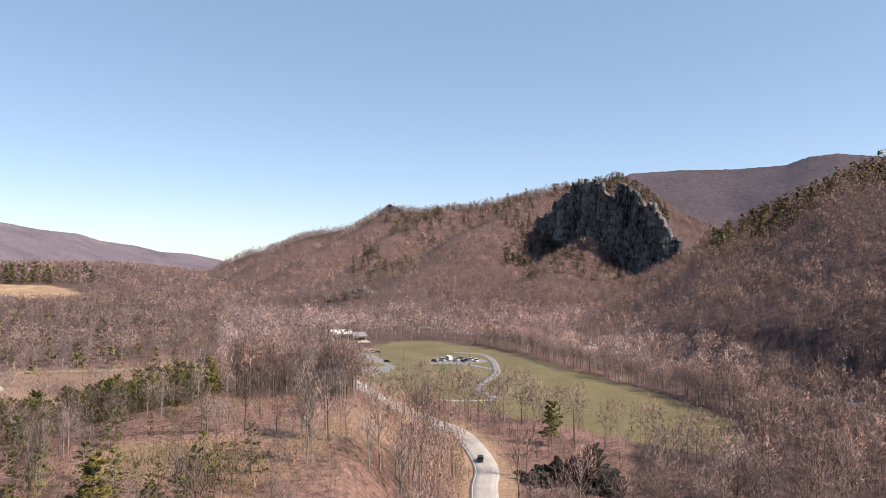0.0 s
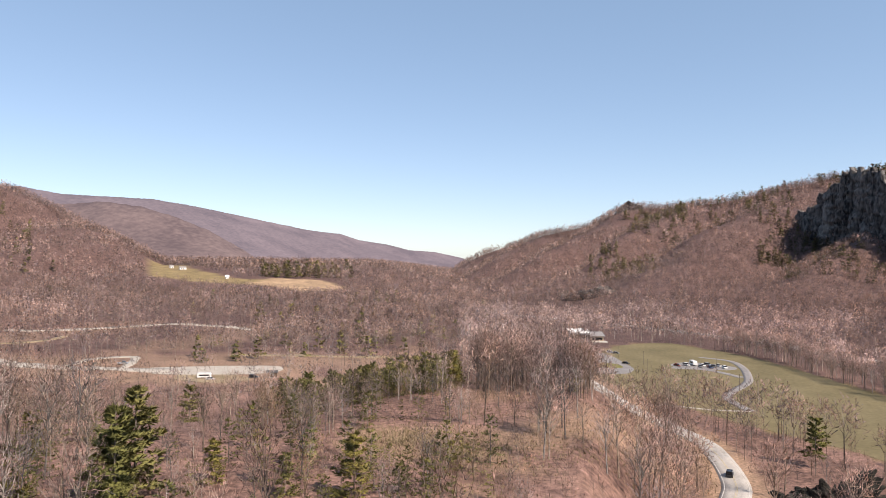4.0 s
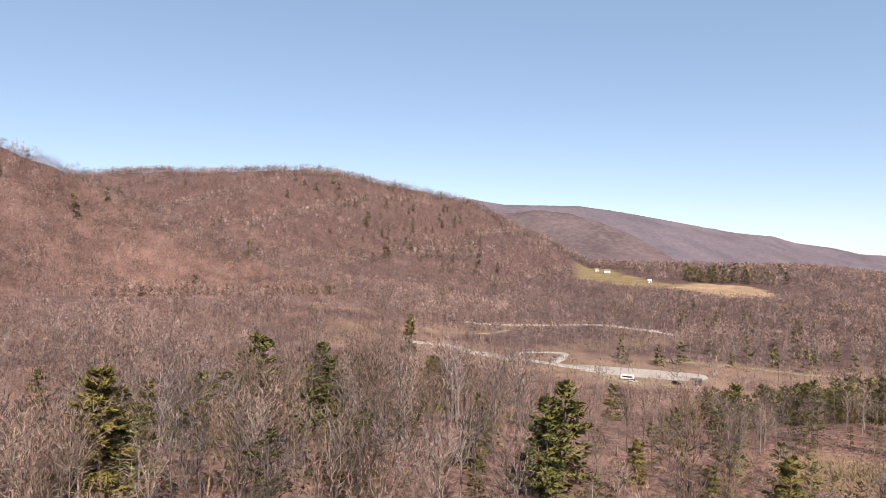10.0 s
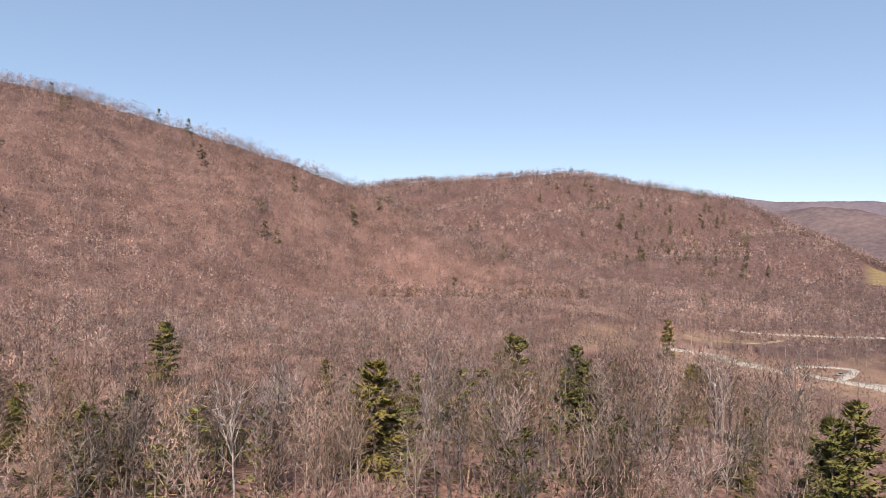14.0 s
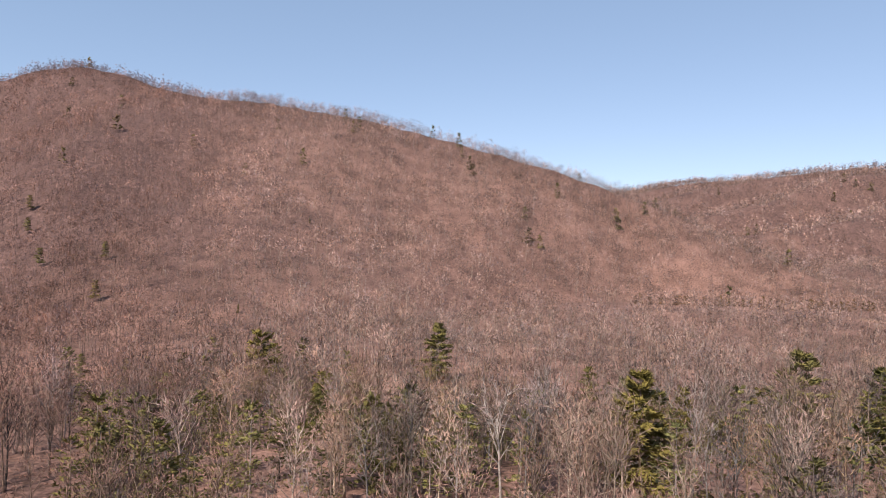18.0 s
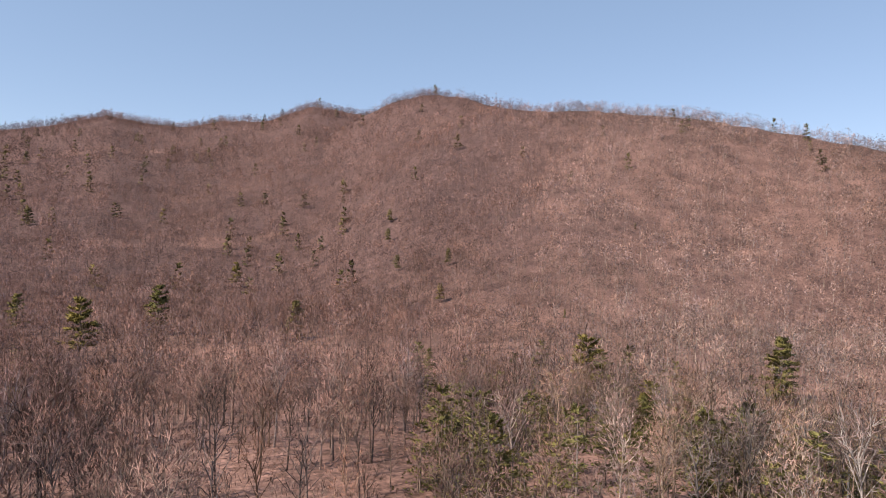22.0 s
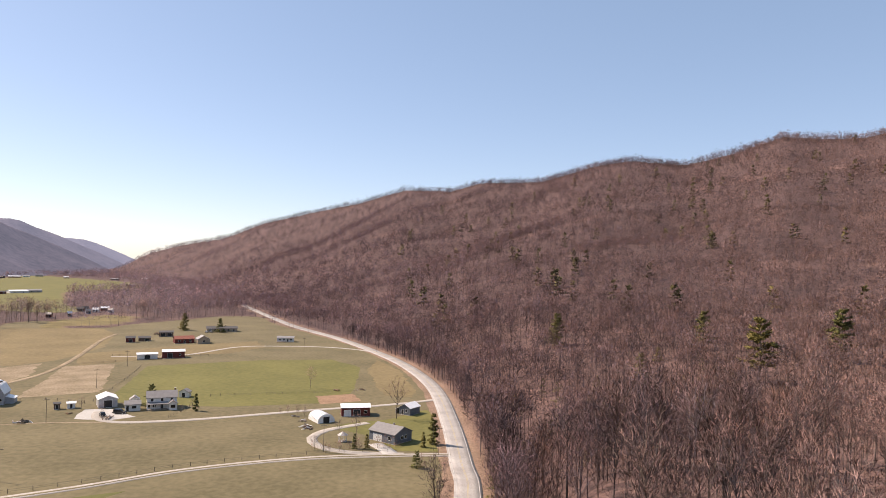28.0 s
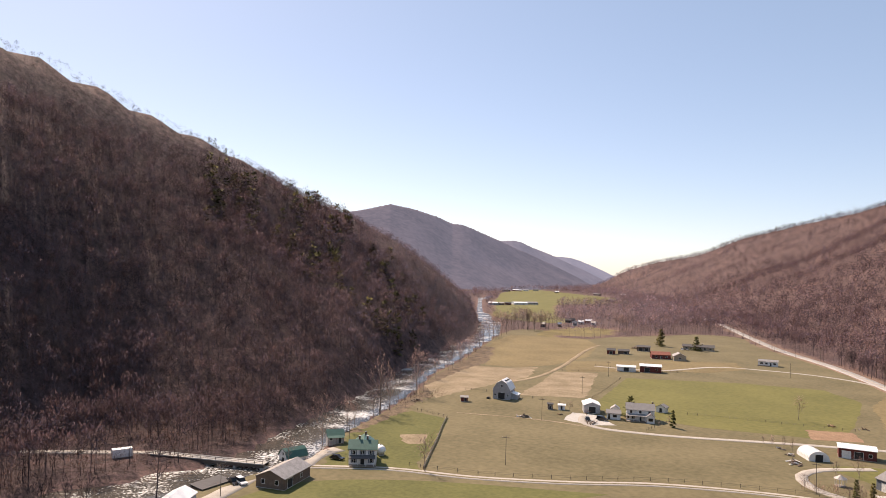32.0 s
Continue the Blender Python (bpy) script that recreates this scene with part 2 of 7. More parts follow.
def ridge(az, r, rows, power, width=260.0):
    """Height of a ridge over the floor, and how far up its front slope a place lies."""
    a, e, d, f = np.array(rows).T
    az = a[0] + (az - a[0] + 40) % 360 - 40
    el, dist, foot = np.interp(az, a, e), np.interp(az, a, d), np.interp(az, a, f)
    top = np.maximum(EYE + dist * np.tan(np.radians(el)) - np.interp(dist, *TREE), 0)
    s = np.clip((r - foot) / (dist - foot), 0, 1)
    back = np.exp(-np.maximum(r - dist, 0) / (width * 2.2))
    up = s ** power * (1.18 - 0.18 * s)
    inside = np.clip((az - a[0]) / 3, 0, 1) * np.clip((a[-1] - az) / 3, 0, 1)
    return top * up * back * np.where((az < a[0]) | (az > a[-1]), 0, inside), s * (r <= dist), dist


WAVES = np.random.RandomState(7).uniform(0, 6.28, (24, 3))


def swell(x, y, size, first=0):
    v = 0
    for i in range(8):
        p, q, w = WAVES[(first + i) % 24]
        k = 6.28 / size * (0.6 + 0.28 * i)
        v = v + np.sin(k * (x * math.cos(p) + y * math.sin(p)) + q + 0.7 * np.sin(k * 0.4 * (y * math.cos(w) - x * math.sin(w)))) / (1 + 0.5 * i)
    return v / 3.0


def smooth(v, a, b):
    s = np.clip((v - a) / (b - a), 0, 1)
    return s * s * (3 - 2 * s)


def near_line(x, y, pts):
    """Distance to a line of points."""
    best = np.full(np.shape(x), 1e9)
    for (x0, y0), (x1, y1) in zip(pts[:-1], pts[1:]):
        dx, dy = x1 - x0, y1 - y0
        s = np.clip(((x - x0) * dx + (y - y0) * dy) / (dx * dx + dy * dy), 0, 1)
        best = np.minimum(best, np.hypot(x - x0 - s * dx, y - y0 - s * dy))
    return best


def inside(x, y, pts):
    x, y = np.asarray(x, float), np.asarray(y, float)
    odd = np.zeros(x.shape, bool)
    for (x0, y0), (x1, y1) in zip(pts, pts[1:] + pts[:1]):
        cut = (y0 > y) != (y1 > y)
        odd ^= cut & (x < (x1 - x0) * (y - y0) / ((y1 - y0) or 1e-9) + x0)
    return odd


RIVER = [(760, -1450), (668, -1230), (477, -879), (374, -714), (308, -582), (273, -480), (246, -405), (227, -341), (199, -276), (183, -228), (171, -190), (160, -163), (158, -140), (168, -100), (178, -40), (184, 60),
         (190, 160), (192, 270), (168, 390), (116, 505), (52, 620), (-60, 710), (-180, 780), (-330, 900)]
ROAD = [(160, -935), (107, -770), (64, -644), (20, -546), (-13, -450), (-27, -392), (-34, -331), (-33, -261), (-30, -209), (-28, -181), (-16, -110),
        (2, -30), (10, 50), (12, 120), (11, 181), (13, 206), (9.5, 235), (3, 256), (-23, 301), (-40, 342), (-66, 400), (-95, 470), (-130, 560)]


def height(x, y):
    x, y = np.asarray(x, float), np.asarray(y, float)
    r = np.hypot(x, y) + 1e-6
    az = np.degrees(np.arctan2(-x, y)) % 360
    z = np.zeros_like(r)
    slope = np.zeros_like(r)
    for rows, power, name in ((EAST, 1.05, "east"), (ROCKS, 1.55, "rocks"), (NORTH, 1.35, "north"), (NEAR, 1.45, "near"), (WEST, 1.6, "west")):
        h, s, dist = ridge(az, r, rows, power)
        way, peaks, tall = SPURS[name]
        bend = s * (1 - s) * 4 * np.minimum(h / 60, 1)
        h = h + bend ** 0.8 * smooth(s, 0.15, 0.55) * tall * spur(x, y, way, peaks)
        slope = np.where(h > z, bend, slope)
        z = np.maximum(z, h)
    z = z + slope * (5 * swell(x, y, 210) + np.minimum(r / 90, 12) * swell(x, y, 430, 5) + 3 * swell(x, y, 90, 9))
    # the knoll beside the road, and the bench of the upper valley
    side = smooth((az + 90) % 360 - 90, -0.5, 8.5) * (1 - smooth(az, 158, 172))
    road = near_line(x, y, ROAD)
    k0 = np.interp(az, (18, 30, 65, 82), (215, 150, 150, 122))
    k1 = np.interp(az, (18, 30, 65, 82), (340, 300, 290, 225))
    knoll = 21 * (1 - smooth(r, k0, k1)) * side * smooth(r, 20, 90) * smooth(road, 5, 24)
    bench = (12 * smooth(r, 480, 860) + 36 * smooth(r, 840, 1280)) * smooth(az, 12, 26) * (1 - smooth(az, 50, 90)) + 8 * smooth(az, 60, 85) * (1 - smooth(az, 150, 165)) * smooth(r, 190, 330) + 15 * smooth(r, 430, 600) * smooth(az, 50, 62) * (1 - smooth(az, 84, 96))
    rise = 11 * smooth(az, 88, 112) * (1 - smooth(az, 160, 174)) * smooth(r, 120, 210) * smooth(road, 10, 70)
    z = np.maximum(z, bench) + knoll + rise
    z = z * smooth(road, 4, 22)
    wet = near_line(x, y, RIVER)
    return z * smooth(wet, 11, 21) - 2.6 * (1 - smooth(wet, 8.5, 13.5))


def mesh_of(name, verts, faces, mats, index=None, attrs=(), smooth_shade=False, normals=None):
    """A mesh from arrays: faces are all triangles or all quads."""
    me = bpy.data.meshes.new(name)
    verts, faces = np.asarray(verts, np.float32), np.asarray(faces, np.int32)
    k = faces.shape[1]
    me.vertices.add(len(verts))
    me.vertices.foreach_set("co", verts.ravel())
    me.loops.add(faces.size)
    me.loops.foreach_set("vertex_index", faces.ravel())
    me.polygons.add(len(faces))
    me.polygons.foreach_set("loop_start", np.arange(0, faces.size, k, dtype=np.int32))
    me.polygons.foreach_set("loop_total", np.full(len(faces), k, dtype=np.int32))
    for mt in mats:
        me.materials.append(mt)
    if index is not None:
        me.polygons.foreach_set("material_index", np.asarray(index, np.int32))
    if smooth_shade:
        me.polygons.foreach_set("use_smooth", np.ones(len(faces), bool))
    me.update(calc_edges=True)
    for key, values in attrs:
        at = me.color_attributes.new(key, "FLOAT_COLOR", "POINT")
        at.data.foreach_set("color", np.asarray(values, np.float32).ravel())
    if normals is not None:
        at = me.attributes.new("custom_normal", "FLOAT_VECTOR", "POINT")
        at.data.foreach_set("vector", np.asarray(normals, np.float32).ravel())
        me.update()
    return me


# ---- ground ----
MEADOW = [(-10, 553), (15, 525), (39, 493), (62, 440), (83, 381), (97, 340), (105, 311), (112, 267), (92, 222), (70, 235), (47, 262), (20, 285), (6, 303), (-18, 318),
          (-30, 345), (-50, 395), (-60, 430), (-54, 470), (-48, 515), (-28, 545)]
PASTURE = [(-22, -190), (-8, -110), (16, -40), (70, -20), (130, -50), (150, -100), (147, -150), (145, -170), (158, -193), (167, -225), (183, -276), (211, -341), (229, -405),
           (257, -482), (284, -558), (300, -612), (303, -645), (282, -660), (262, -600), (215, -605), (205, -640), (170, -700), (150, -740), (110, -740), (85, -665), (50, -590), (17, -520), (-5, -455), (-20, -394), (-27, -331), (-26, -261)]
FAR_FIELD = [(320, -755), (401, -789), (470, -910), (563, -1083), (700, -1380), (838, -1681), (930, -2050), (737, -1872), (512, -1627), (430, -1430), (480, -1190), (410, -1000), (359, -882), (300, -790)]
HAMLET = [(212, -640), (262, -600), (285, -668), (262, -745), (222, -720)]
UPPER_FIELD = [(-880, 954), (-745, 807), (-647, 806), (-547, 837), (-475, 811), (-447, 871), (-510, 925), (-573, 905), (-622, 869), (-725, 903), (-800, 970)]
CAMP_ROAD = [(-405, 272), (-381, 291), (-351, 287), (-319, 287), (-300, 293), (-275, 298), (-250, 304)]
UPPER_LOOP = [(-486, 388), (-462, 403), (-435, 440), (-410, 480), (-382, 486), (-355, 489), (-330, 480)]
CAMP = [(-165, 300), (-230, 268), (-300, 258), (-385, 262), (-418, 276), (-405, 300), (-350, 330), (-310, 345), (-260, 380), (-150, 425), (-140, 395), (-200, 350)]


CEDAR_LINE = (62, 72, 74, 77, 80), (705, 676, 666, 654, 644)  # bearing and distance of the foot of the open slope


def grow_ground():
    rings = np.concatenate([[0.01, 6, 14], np.geomspace(22, 600, 84)[:-1], np.arange(600, 1720, 10), np.arange(1720, 3100, 18), np.geomspace(3100, 4900, 12)])
    azs = np.radians(np.concatenate([np.arange(0, 250, 0.75), np.arange(250, 322, 4.0), np.arange(322, 360, 0.75)]))
    R, A = np.meshgrid(rings, azs, indexing="ij")
    X, Y = -np.sin(A) * R, np.cos(A) * R
    Z = height(X, Y)
    n, k = len(rings), len(azs)
    i, j = np.meshgrid(np.arange(n - 1), np.arange(k), indexing="ij")
    q = (j + 1) % k
    faces = np.stack([i * k + j, i * k + q, (i + 1) * k + q, (i + 1) * k + j], -1).reshape(-1, 4)
    x, y = X.ravel(), Y.ravel()
    valley = inside(x, y, PASTURE) | inside(x, y, MEADOW) | inside(x, y, FAR_FIELD) | inside(x, y, HAMLET) | inside(x, y, UPPER_FIELD)
    cover = np.zeros((len(x), 4))
    cover[:, 0] = valley
    camp = inside(x, y, CAMP)
    verge = 1 - smooth(near_line(x, y, ROAD), 6, 11)
    rr, aa = np.hypot(x, y), np.degrees(np.arctan2(-x, y)) % 360
    scrub = ((aa > 20) & (aa < 64) & (rr > 320) & (rr < 660) & (swell(x, y, 85, 2) > 0.1)) | (np.hypot(x + 57, y - 140) < 15) | (np.hypot(x + 44, y - 137) < 10)
    cover[:, 1] = np.maximum(np.maximum(0.45 * camp, 0.6 * verge), 0.4 * scrub)
    cover[:, 1] = np.maximum(cover[:, 1], 0.45 * ((aa > 357) | (aa < 18)) * (rr > 110) * (rr < 235) * smooth(swell(x, y, 34, 6), -0.4, 0.5))
    bank = (1 - smooth(near_line(x, y, RIVER), 10, 26)) * inside(x, y, PASTURE)
    cover[:, 1] = np.maximum(cover[:, 1], 0.7 * (inside(x, y, UPPER_FIELD) & (x > -585)) + 0.25 * inside(x, y, UPPER_FIELD))
    cover[:, 1] = np.maximum(cover[:, 1], 0.55 * bank * (swell(x, y, 60) > -0.1))
    # on the east slope the dark tone starts at the bank, painting its shade
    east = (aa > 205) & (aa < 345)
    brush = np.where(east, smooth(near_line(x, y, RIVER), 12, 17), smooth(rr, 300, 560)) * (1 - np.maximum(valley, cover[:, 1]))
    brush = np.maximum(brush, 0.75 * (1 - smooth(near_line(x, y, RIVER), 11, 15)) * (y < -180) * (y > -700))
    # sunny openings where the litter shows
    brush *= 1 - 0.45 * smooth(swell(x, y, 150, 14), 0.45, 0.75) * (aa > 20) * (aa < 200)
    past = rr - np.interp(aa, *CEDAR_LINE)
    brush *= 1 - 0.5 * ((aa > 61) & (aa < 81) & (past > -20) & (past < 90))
    # light and shade by bearing: less dark tone where front-lit, more where side-lit
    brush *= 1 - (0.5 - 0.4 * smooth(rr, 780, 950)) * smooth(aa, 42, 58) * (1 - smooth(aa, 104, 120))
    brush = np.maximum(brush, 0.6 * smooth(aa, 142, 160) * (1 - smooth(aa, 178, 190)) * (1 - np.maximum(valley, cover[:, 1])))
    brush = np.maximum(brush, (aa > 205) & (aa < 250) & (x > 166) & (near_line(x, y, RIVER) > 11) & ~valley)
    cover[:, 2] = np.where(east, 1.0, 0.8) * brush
    cover[:, 3] = 1
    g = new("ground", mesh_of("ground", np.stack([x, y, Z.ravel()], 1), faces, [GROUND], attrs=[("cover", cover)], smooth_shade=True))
    return tagged(g, "leaf-littered valley floor and wooded mountain slopes", "ground", kind="structure")


grow_ground()


def backdrop(name, rows, label, low, high, haze_glow, depth=500, rib=26.0):
    """A distant wooded range as a solid ridge: a front slope cut into spurs and gullies, a crest and a back slope."""
    a, e, d = np.array(rows).T
    az = np.arange(a[0], a[-1] + 0.01, 0.09)
    crest_d, el = np.interp(az, a, d), np.interp(az, a, e)
    ease = np.hanning(27) / np.hanning(27).sum()
    crest_d = np.convolve(np.pad(crest_d, 13, mode="edge"), ease, mode="valid")
    zc = EYE + crest_d * np.tan(np.radians(el))
    steps = np.concatenate([np.linspace(0, 1, 44), [1.06, 1.2, 1.5]])
    V = []
    for s in steps:
        rr = crest_d + (s - 1) * depth * 1.6
        x, y = -np.sin(np.radians(az)) * rr, np.cos(np.radians(az)) * rr
        up = s ** 1.25 if s <= 1 else 1 - (s - 1) * 1.6
        z = (zc + 30) * up - 30 + (0.3 * rib * swell(x, y, 600, 3) + 0.1 * rib * swell(x, y, 210, 9)) * max(0.0, s * (1 - s) * 4) + swell(x, y, 45, 5) * 0.8 + (swell(x, y, 17, 8) * 1.5 if s > 0.97 else 0)
        V.append(np.stack([x, y, z], 1))
    k, n = len(az), len(steps)
    i, j = np.meshgrid(np.arange(n - 1), np.arange(k - 1), indexing="ij")
    faces = np.stack([i * k + j, i * k + j + 1, (i + 1) * k + j + 1, (i + 1) * k + j], -1).reshape(-1, 4)
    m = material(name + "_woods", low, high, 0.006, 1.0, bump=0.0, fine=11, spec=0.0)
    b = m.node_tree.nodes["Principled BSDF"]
    # a faint blue glow stands in for haze, mostly stronger on farther ranges
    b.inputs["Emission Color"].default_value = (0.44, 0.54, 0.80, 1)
    b.inputs["Emission Strength"].default_value = haze_glow
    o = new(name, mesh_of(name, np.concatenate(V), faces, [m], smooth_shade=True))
    return tagged(o, label, "mountain", kind="structure")


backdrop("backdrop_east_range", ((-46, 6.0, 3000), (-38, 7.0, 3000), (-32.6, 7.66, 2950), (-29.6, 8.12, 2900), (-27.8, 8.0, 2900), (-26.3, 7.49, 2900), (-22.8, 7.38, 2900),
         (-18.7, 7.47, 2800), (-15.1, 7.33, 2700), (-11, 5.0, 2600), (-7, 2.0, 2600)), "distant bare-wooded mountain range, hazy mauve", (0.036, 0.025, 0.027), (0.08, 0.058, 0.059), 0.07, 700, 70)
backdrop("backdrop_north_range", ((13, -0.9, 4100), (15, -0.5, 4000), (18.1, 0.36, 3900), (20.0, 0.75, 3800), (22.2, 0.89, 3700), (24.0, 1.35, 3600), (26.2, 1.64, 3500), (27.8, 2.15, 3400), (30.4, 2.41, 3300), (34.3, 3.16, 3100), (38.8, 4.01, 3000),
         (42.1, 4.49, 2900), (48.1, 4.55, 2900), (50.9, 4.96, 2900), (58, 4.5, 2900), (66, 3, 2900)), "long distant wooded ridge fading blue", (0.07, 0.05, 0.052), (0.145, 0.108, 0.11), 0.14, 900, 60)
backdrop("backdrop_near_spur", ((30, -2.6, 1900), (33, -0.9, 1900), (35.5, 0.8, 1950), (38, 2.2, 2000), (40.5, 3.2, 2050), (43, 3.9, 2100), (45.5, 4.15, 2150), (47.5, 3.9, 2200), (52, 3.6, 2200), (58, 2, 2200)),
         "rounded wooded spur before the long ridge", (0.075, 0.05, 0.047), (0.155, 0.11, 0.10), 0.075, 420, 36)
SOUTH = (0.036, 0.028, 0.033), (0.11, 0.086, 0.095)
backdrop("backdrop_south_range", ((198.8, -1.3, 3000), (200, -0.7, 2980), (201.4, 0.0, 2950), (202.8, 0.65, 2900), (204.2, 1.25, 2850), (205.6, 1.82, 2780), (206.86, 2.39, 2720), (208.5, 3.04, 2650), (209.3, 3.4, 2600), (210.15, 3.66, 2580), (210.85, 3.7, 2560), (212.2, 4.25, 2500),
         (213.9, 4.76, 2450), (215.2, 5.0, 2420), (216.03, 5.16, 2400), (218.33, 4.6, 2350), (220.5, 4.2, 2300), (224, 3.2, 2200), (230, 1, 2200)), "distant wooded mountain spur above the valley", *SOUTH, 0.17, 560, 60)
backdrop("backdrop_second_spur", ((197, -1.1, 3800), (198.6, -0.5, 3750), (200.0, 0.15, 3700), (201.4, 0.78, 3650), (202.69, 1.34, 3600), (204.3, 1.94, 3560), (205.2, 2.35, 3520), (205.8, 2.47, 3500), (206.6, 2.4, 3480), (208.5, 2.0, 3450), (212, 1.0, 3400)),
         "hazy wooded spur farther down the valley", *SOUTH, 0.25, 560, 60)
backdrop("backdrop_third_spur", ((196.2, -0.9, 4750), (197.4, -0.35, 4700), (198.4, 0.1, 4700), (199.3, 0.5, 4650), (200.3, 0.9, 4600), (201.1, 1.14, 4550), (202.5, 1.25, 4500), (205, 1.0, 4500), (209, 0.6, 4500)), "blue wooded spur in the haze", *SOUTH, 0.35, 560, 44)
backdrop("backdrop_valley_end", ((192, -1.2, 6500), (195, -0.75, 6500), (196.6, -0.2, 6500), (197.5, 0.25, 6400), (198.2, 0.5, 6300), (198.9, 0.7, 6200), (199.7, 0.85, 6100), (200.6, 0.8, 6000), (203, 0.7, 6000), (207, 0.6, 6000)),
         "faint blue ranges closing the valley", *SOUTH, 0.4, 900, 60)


# ---- water, fields, roads ----
def curve_pts(pts, step=4.0):
    """A smooth line through points, at even steps."""
    p = np.array([pts[0], *pts, pts[-1]], float)
    out = []
    for i in range(1, len(p) - 2):
        n = max(2, int(np.hypot(*(p[i + 1] - p[i])) / step))
        for s in np.linspace(0, 1, n, endpoint=False):
            a, b, c, d = p[i - 1:i + 3]
            out.append(0.5 * (2 * b + (c - a) * s + (2 * a - 5 * b + 4 * c - d) * s * s + (3 * b - a - 3 * c + d) * s ** 3))
    return np.array(out + [p[-1]])


def ribbon(name, pts, width, lift, mat, label="", category="", parent=None, offset=0.0, flat=None, kind="structure", ragged=0.0):
    """A strip with a raised bed that follows the ground."""
    c = curve_pts(pts)
    t = np.gradient(c, axis=0)
    t /= np.linalg.norm(t, axis=1)[:, None] + 1e-9
    nrm = np.stack([-t[:, 1], t[:, 0]], 1)
    V = []
    wob = 1 + ragged * swell(c[:, 0], c[:, 1], 23)
    for w, down in ((-0.5, 0.5), (-0.5, 0), (-0.17, 0), (0.17, 0), (0.5, 0), (0.5, 0.5)):
        q = c + nrm * ((w * width * wob) + offset)[:, None] if np.ndim(wob) else c + nrm * (w * width + offset)
        z = (height(q[:, 0], q[:, 1]) if flat is None else np.full(len(q), flat)) + lift - down
        V.append(np.stack([q[:, 0], q[:, 1], z], 1))
    k, n = len(c), len(V)
    i, j = np.meshgrid(np.arange(n - 1), np.arange(k - 1), indexing="ij")
    faces = np.stack([i * k + j, i * k + j + 1, (i + 1) * k + j + 1, (i + 1) * k + j], -1).reshape(-1, 4)[:, ::-1]
    o = new(name, mesh_of(name, np.concatenate(V), faces, [mat]))
    if parent:
        o.parent = parent
        return o
    return tagged(o, label, category, kind=kind)


def sheet(name, pts, lift, mat, label, category="field", straight=False, ragged=0.0):
    """A flat piece of ground cover with an earth edge, on the level valley floor."""
    bm = bmesh.new()
    c = curve_pts(pts + [pts[0]], 2.0)[:-1]
    if straight:
        c = np.concatenate([np.linspace(a, b, max(8, int(np.hypot(*(b - a)) / 2.0)), endpoint=False) for a, b in zip(np.array(pts, float), np.array(pts[1:] + pts[:1], float))])
    jit = 0.9 * swell(c[:, 0], c[:, 1], 17) + ragged * np.random.RandomState(len(c)).uniform(-1, 1, len(c))
    f = bm.faces.new([bm.verts.new((p[0] + q, p[1] + 0.6 * q, lift)) for p, q in zip(c, jit)])
    if f.normal.z < 0 or f.calc_area() and (f.normal_update() or f.normal.z < 0):
        f.normal_flip()
    ext = bmesh.ops.extrude_face_region(bm, geom=[f])
    for v in ext["geom"]:
        if isinstance(v, bmesh.types.BMVert):
            v.co.z -= 0.4
    bmesh.ops.recalc_face_normals(bm, faces=bm.faces)
    bmesh.ops.triangulate(bm, faces=bm.faces)
    me = bpy.data.meshes.new(name)
    bm.to_mesh(me)
    bm.free()
    me.materials.append(mat)
    return tagged(new(name, me), label, category, kind="structure")


def water_material():
    m = material("river_water", (0.06, 0.055, 0.045), (0.11, 0.1, 0.085), 0.05, 0.12, bump=0.25, fine=18, spec=0.6)
    n, l = m.node_tree.nodes, m.node_tree.links
    b = n["Principled BSDF"]
    geo = n.new("ShaderNodeNewGeometry")
    foam, patch = n.new("ShaderNodeTexNoise"), n.new("ShaderNodeTexNoise")
    for q, s, d in ((foam, 1.3, 9), (patch, 0.06, 4)):
        q.inputs["Scale"].default_value, q.inputs["Detail"].default_value = s, d
        l.new(geo.outputs["Position"], q.inputs["Vector"])
    add = n.new("ShaderNodeMath")
    add.operation = "ADD"
    l.new(foam.outputs[0], add.inputs[0])
    l.new(patch.outputs[0], add.inputs[1])
    mr = n.new("ShaderNodeMapRange")
    mr.inputs["From Min"].default_value, mr.inputs["From Max"].default_value = 1.02, 1.32
    l.new(add.outputs[0], mr.inputs["Value"])
    mix = n.new("ShaderNodeMix")
    mix.data_type = "RGBA"
    l.new(mr.outputs[0], mix.inputs["Factor"])
    l.new(b.inputs["Base Color"].links[0].from_socket, mix.inputs["A"])
    mix.inputs["B"].default_value = (0.78, 0.8, 0.8, 1)
    l.new(mix.outputs["Result"], b.inputs["Base Color"])
    rr = n.new("ShaderNodeMapRange")
    rr.inputs["To Min"].default_value, rr.inputs["To Max"].default_value = 0.15, 0.8
    l.new(mr.outputs[0], rr.inputs["Value"])
    l.new(rr.outputs[0], b.inputs["Roughness"])
    return m


ribbon("river", RIVER, 27, 0, water_material(), "shallow rushing river with white riffles", "river", flat=-1.3)
road = ribbon("road", ROAD, 7.6, 0.10, ASPHALT, "sun-bleached two-lane asphalt highway", "road")
for off in (-3.1, 3.1):
    ribbon("edge_line", ROAD, 0.2, 0.115, PAINT, parent=road, offset=off)
for off in (-0.16, 0.16):
    ribbon("centre_line", ROAD, 0.12, 0.115, plain("yellow_paint" if off < 0 else "yellow_paint_worn", (0.42, 0.34, 0.2), 0.7), parent=road, offset=off)
sheet("pasture", PASTURE, 0.05, GRASS, "wide olive-green grazed valley pasture")
sheet("meadow", MEADOW, 0.05, GRASS, "mown park meadow beside the trees")
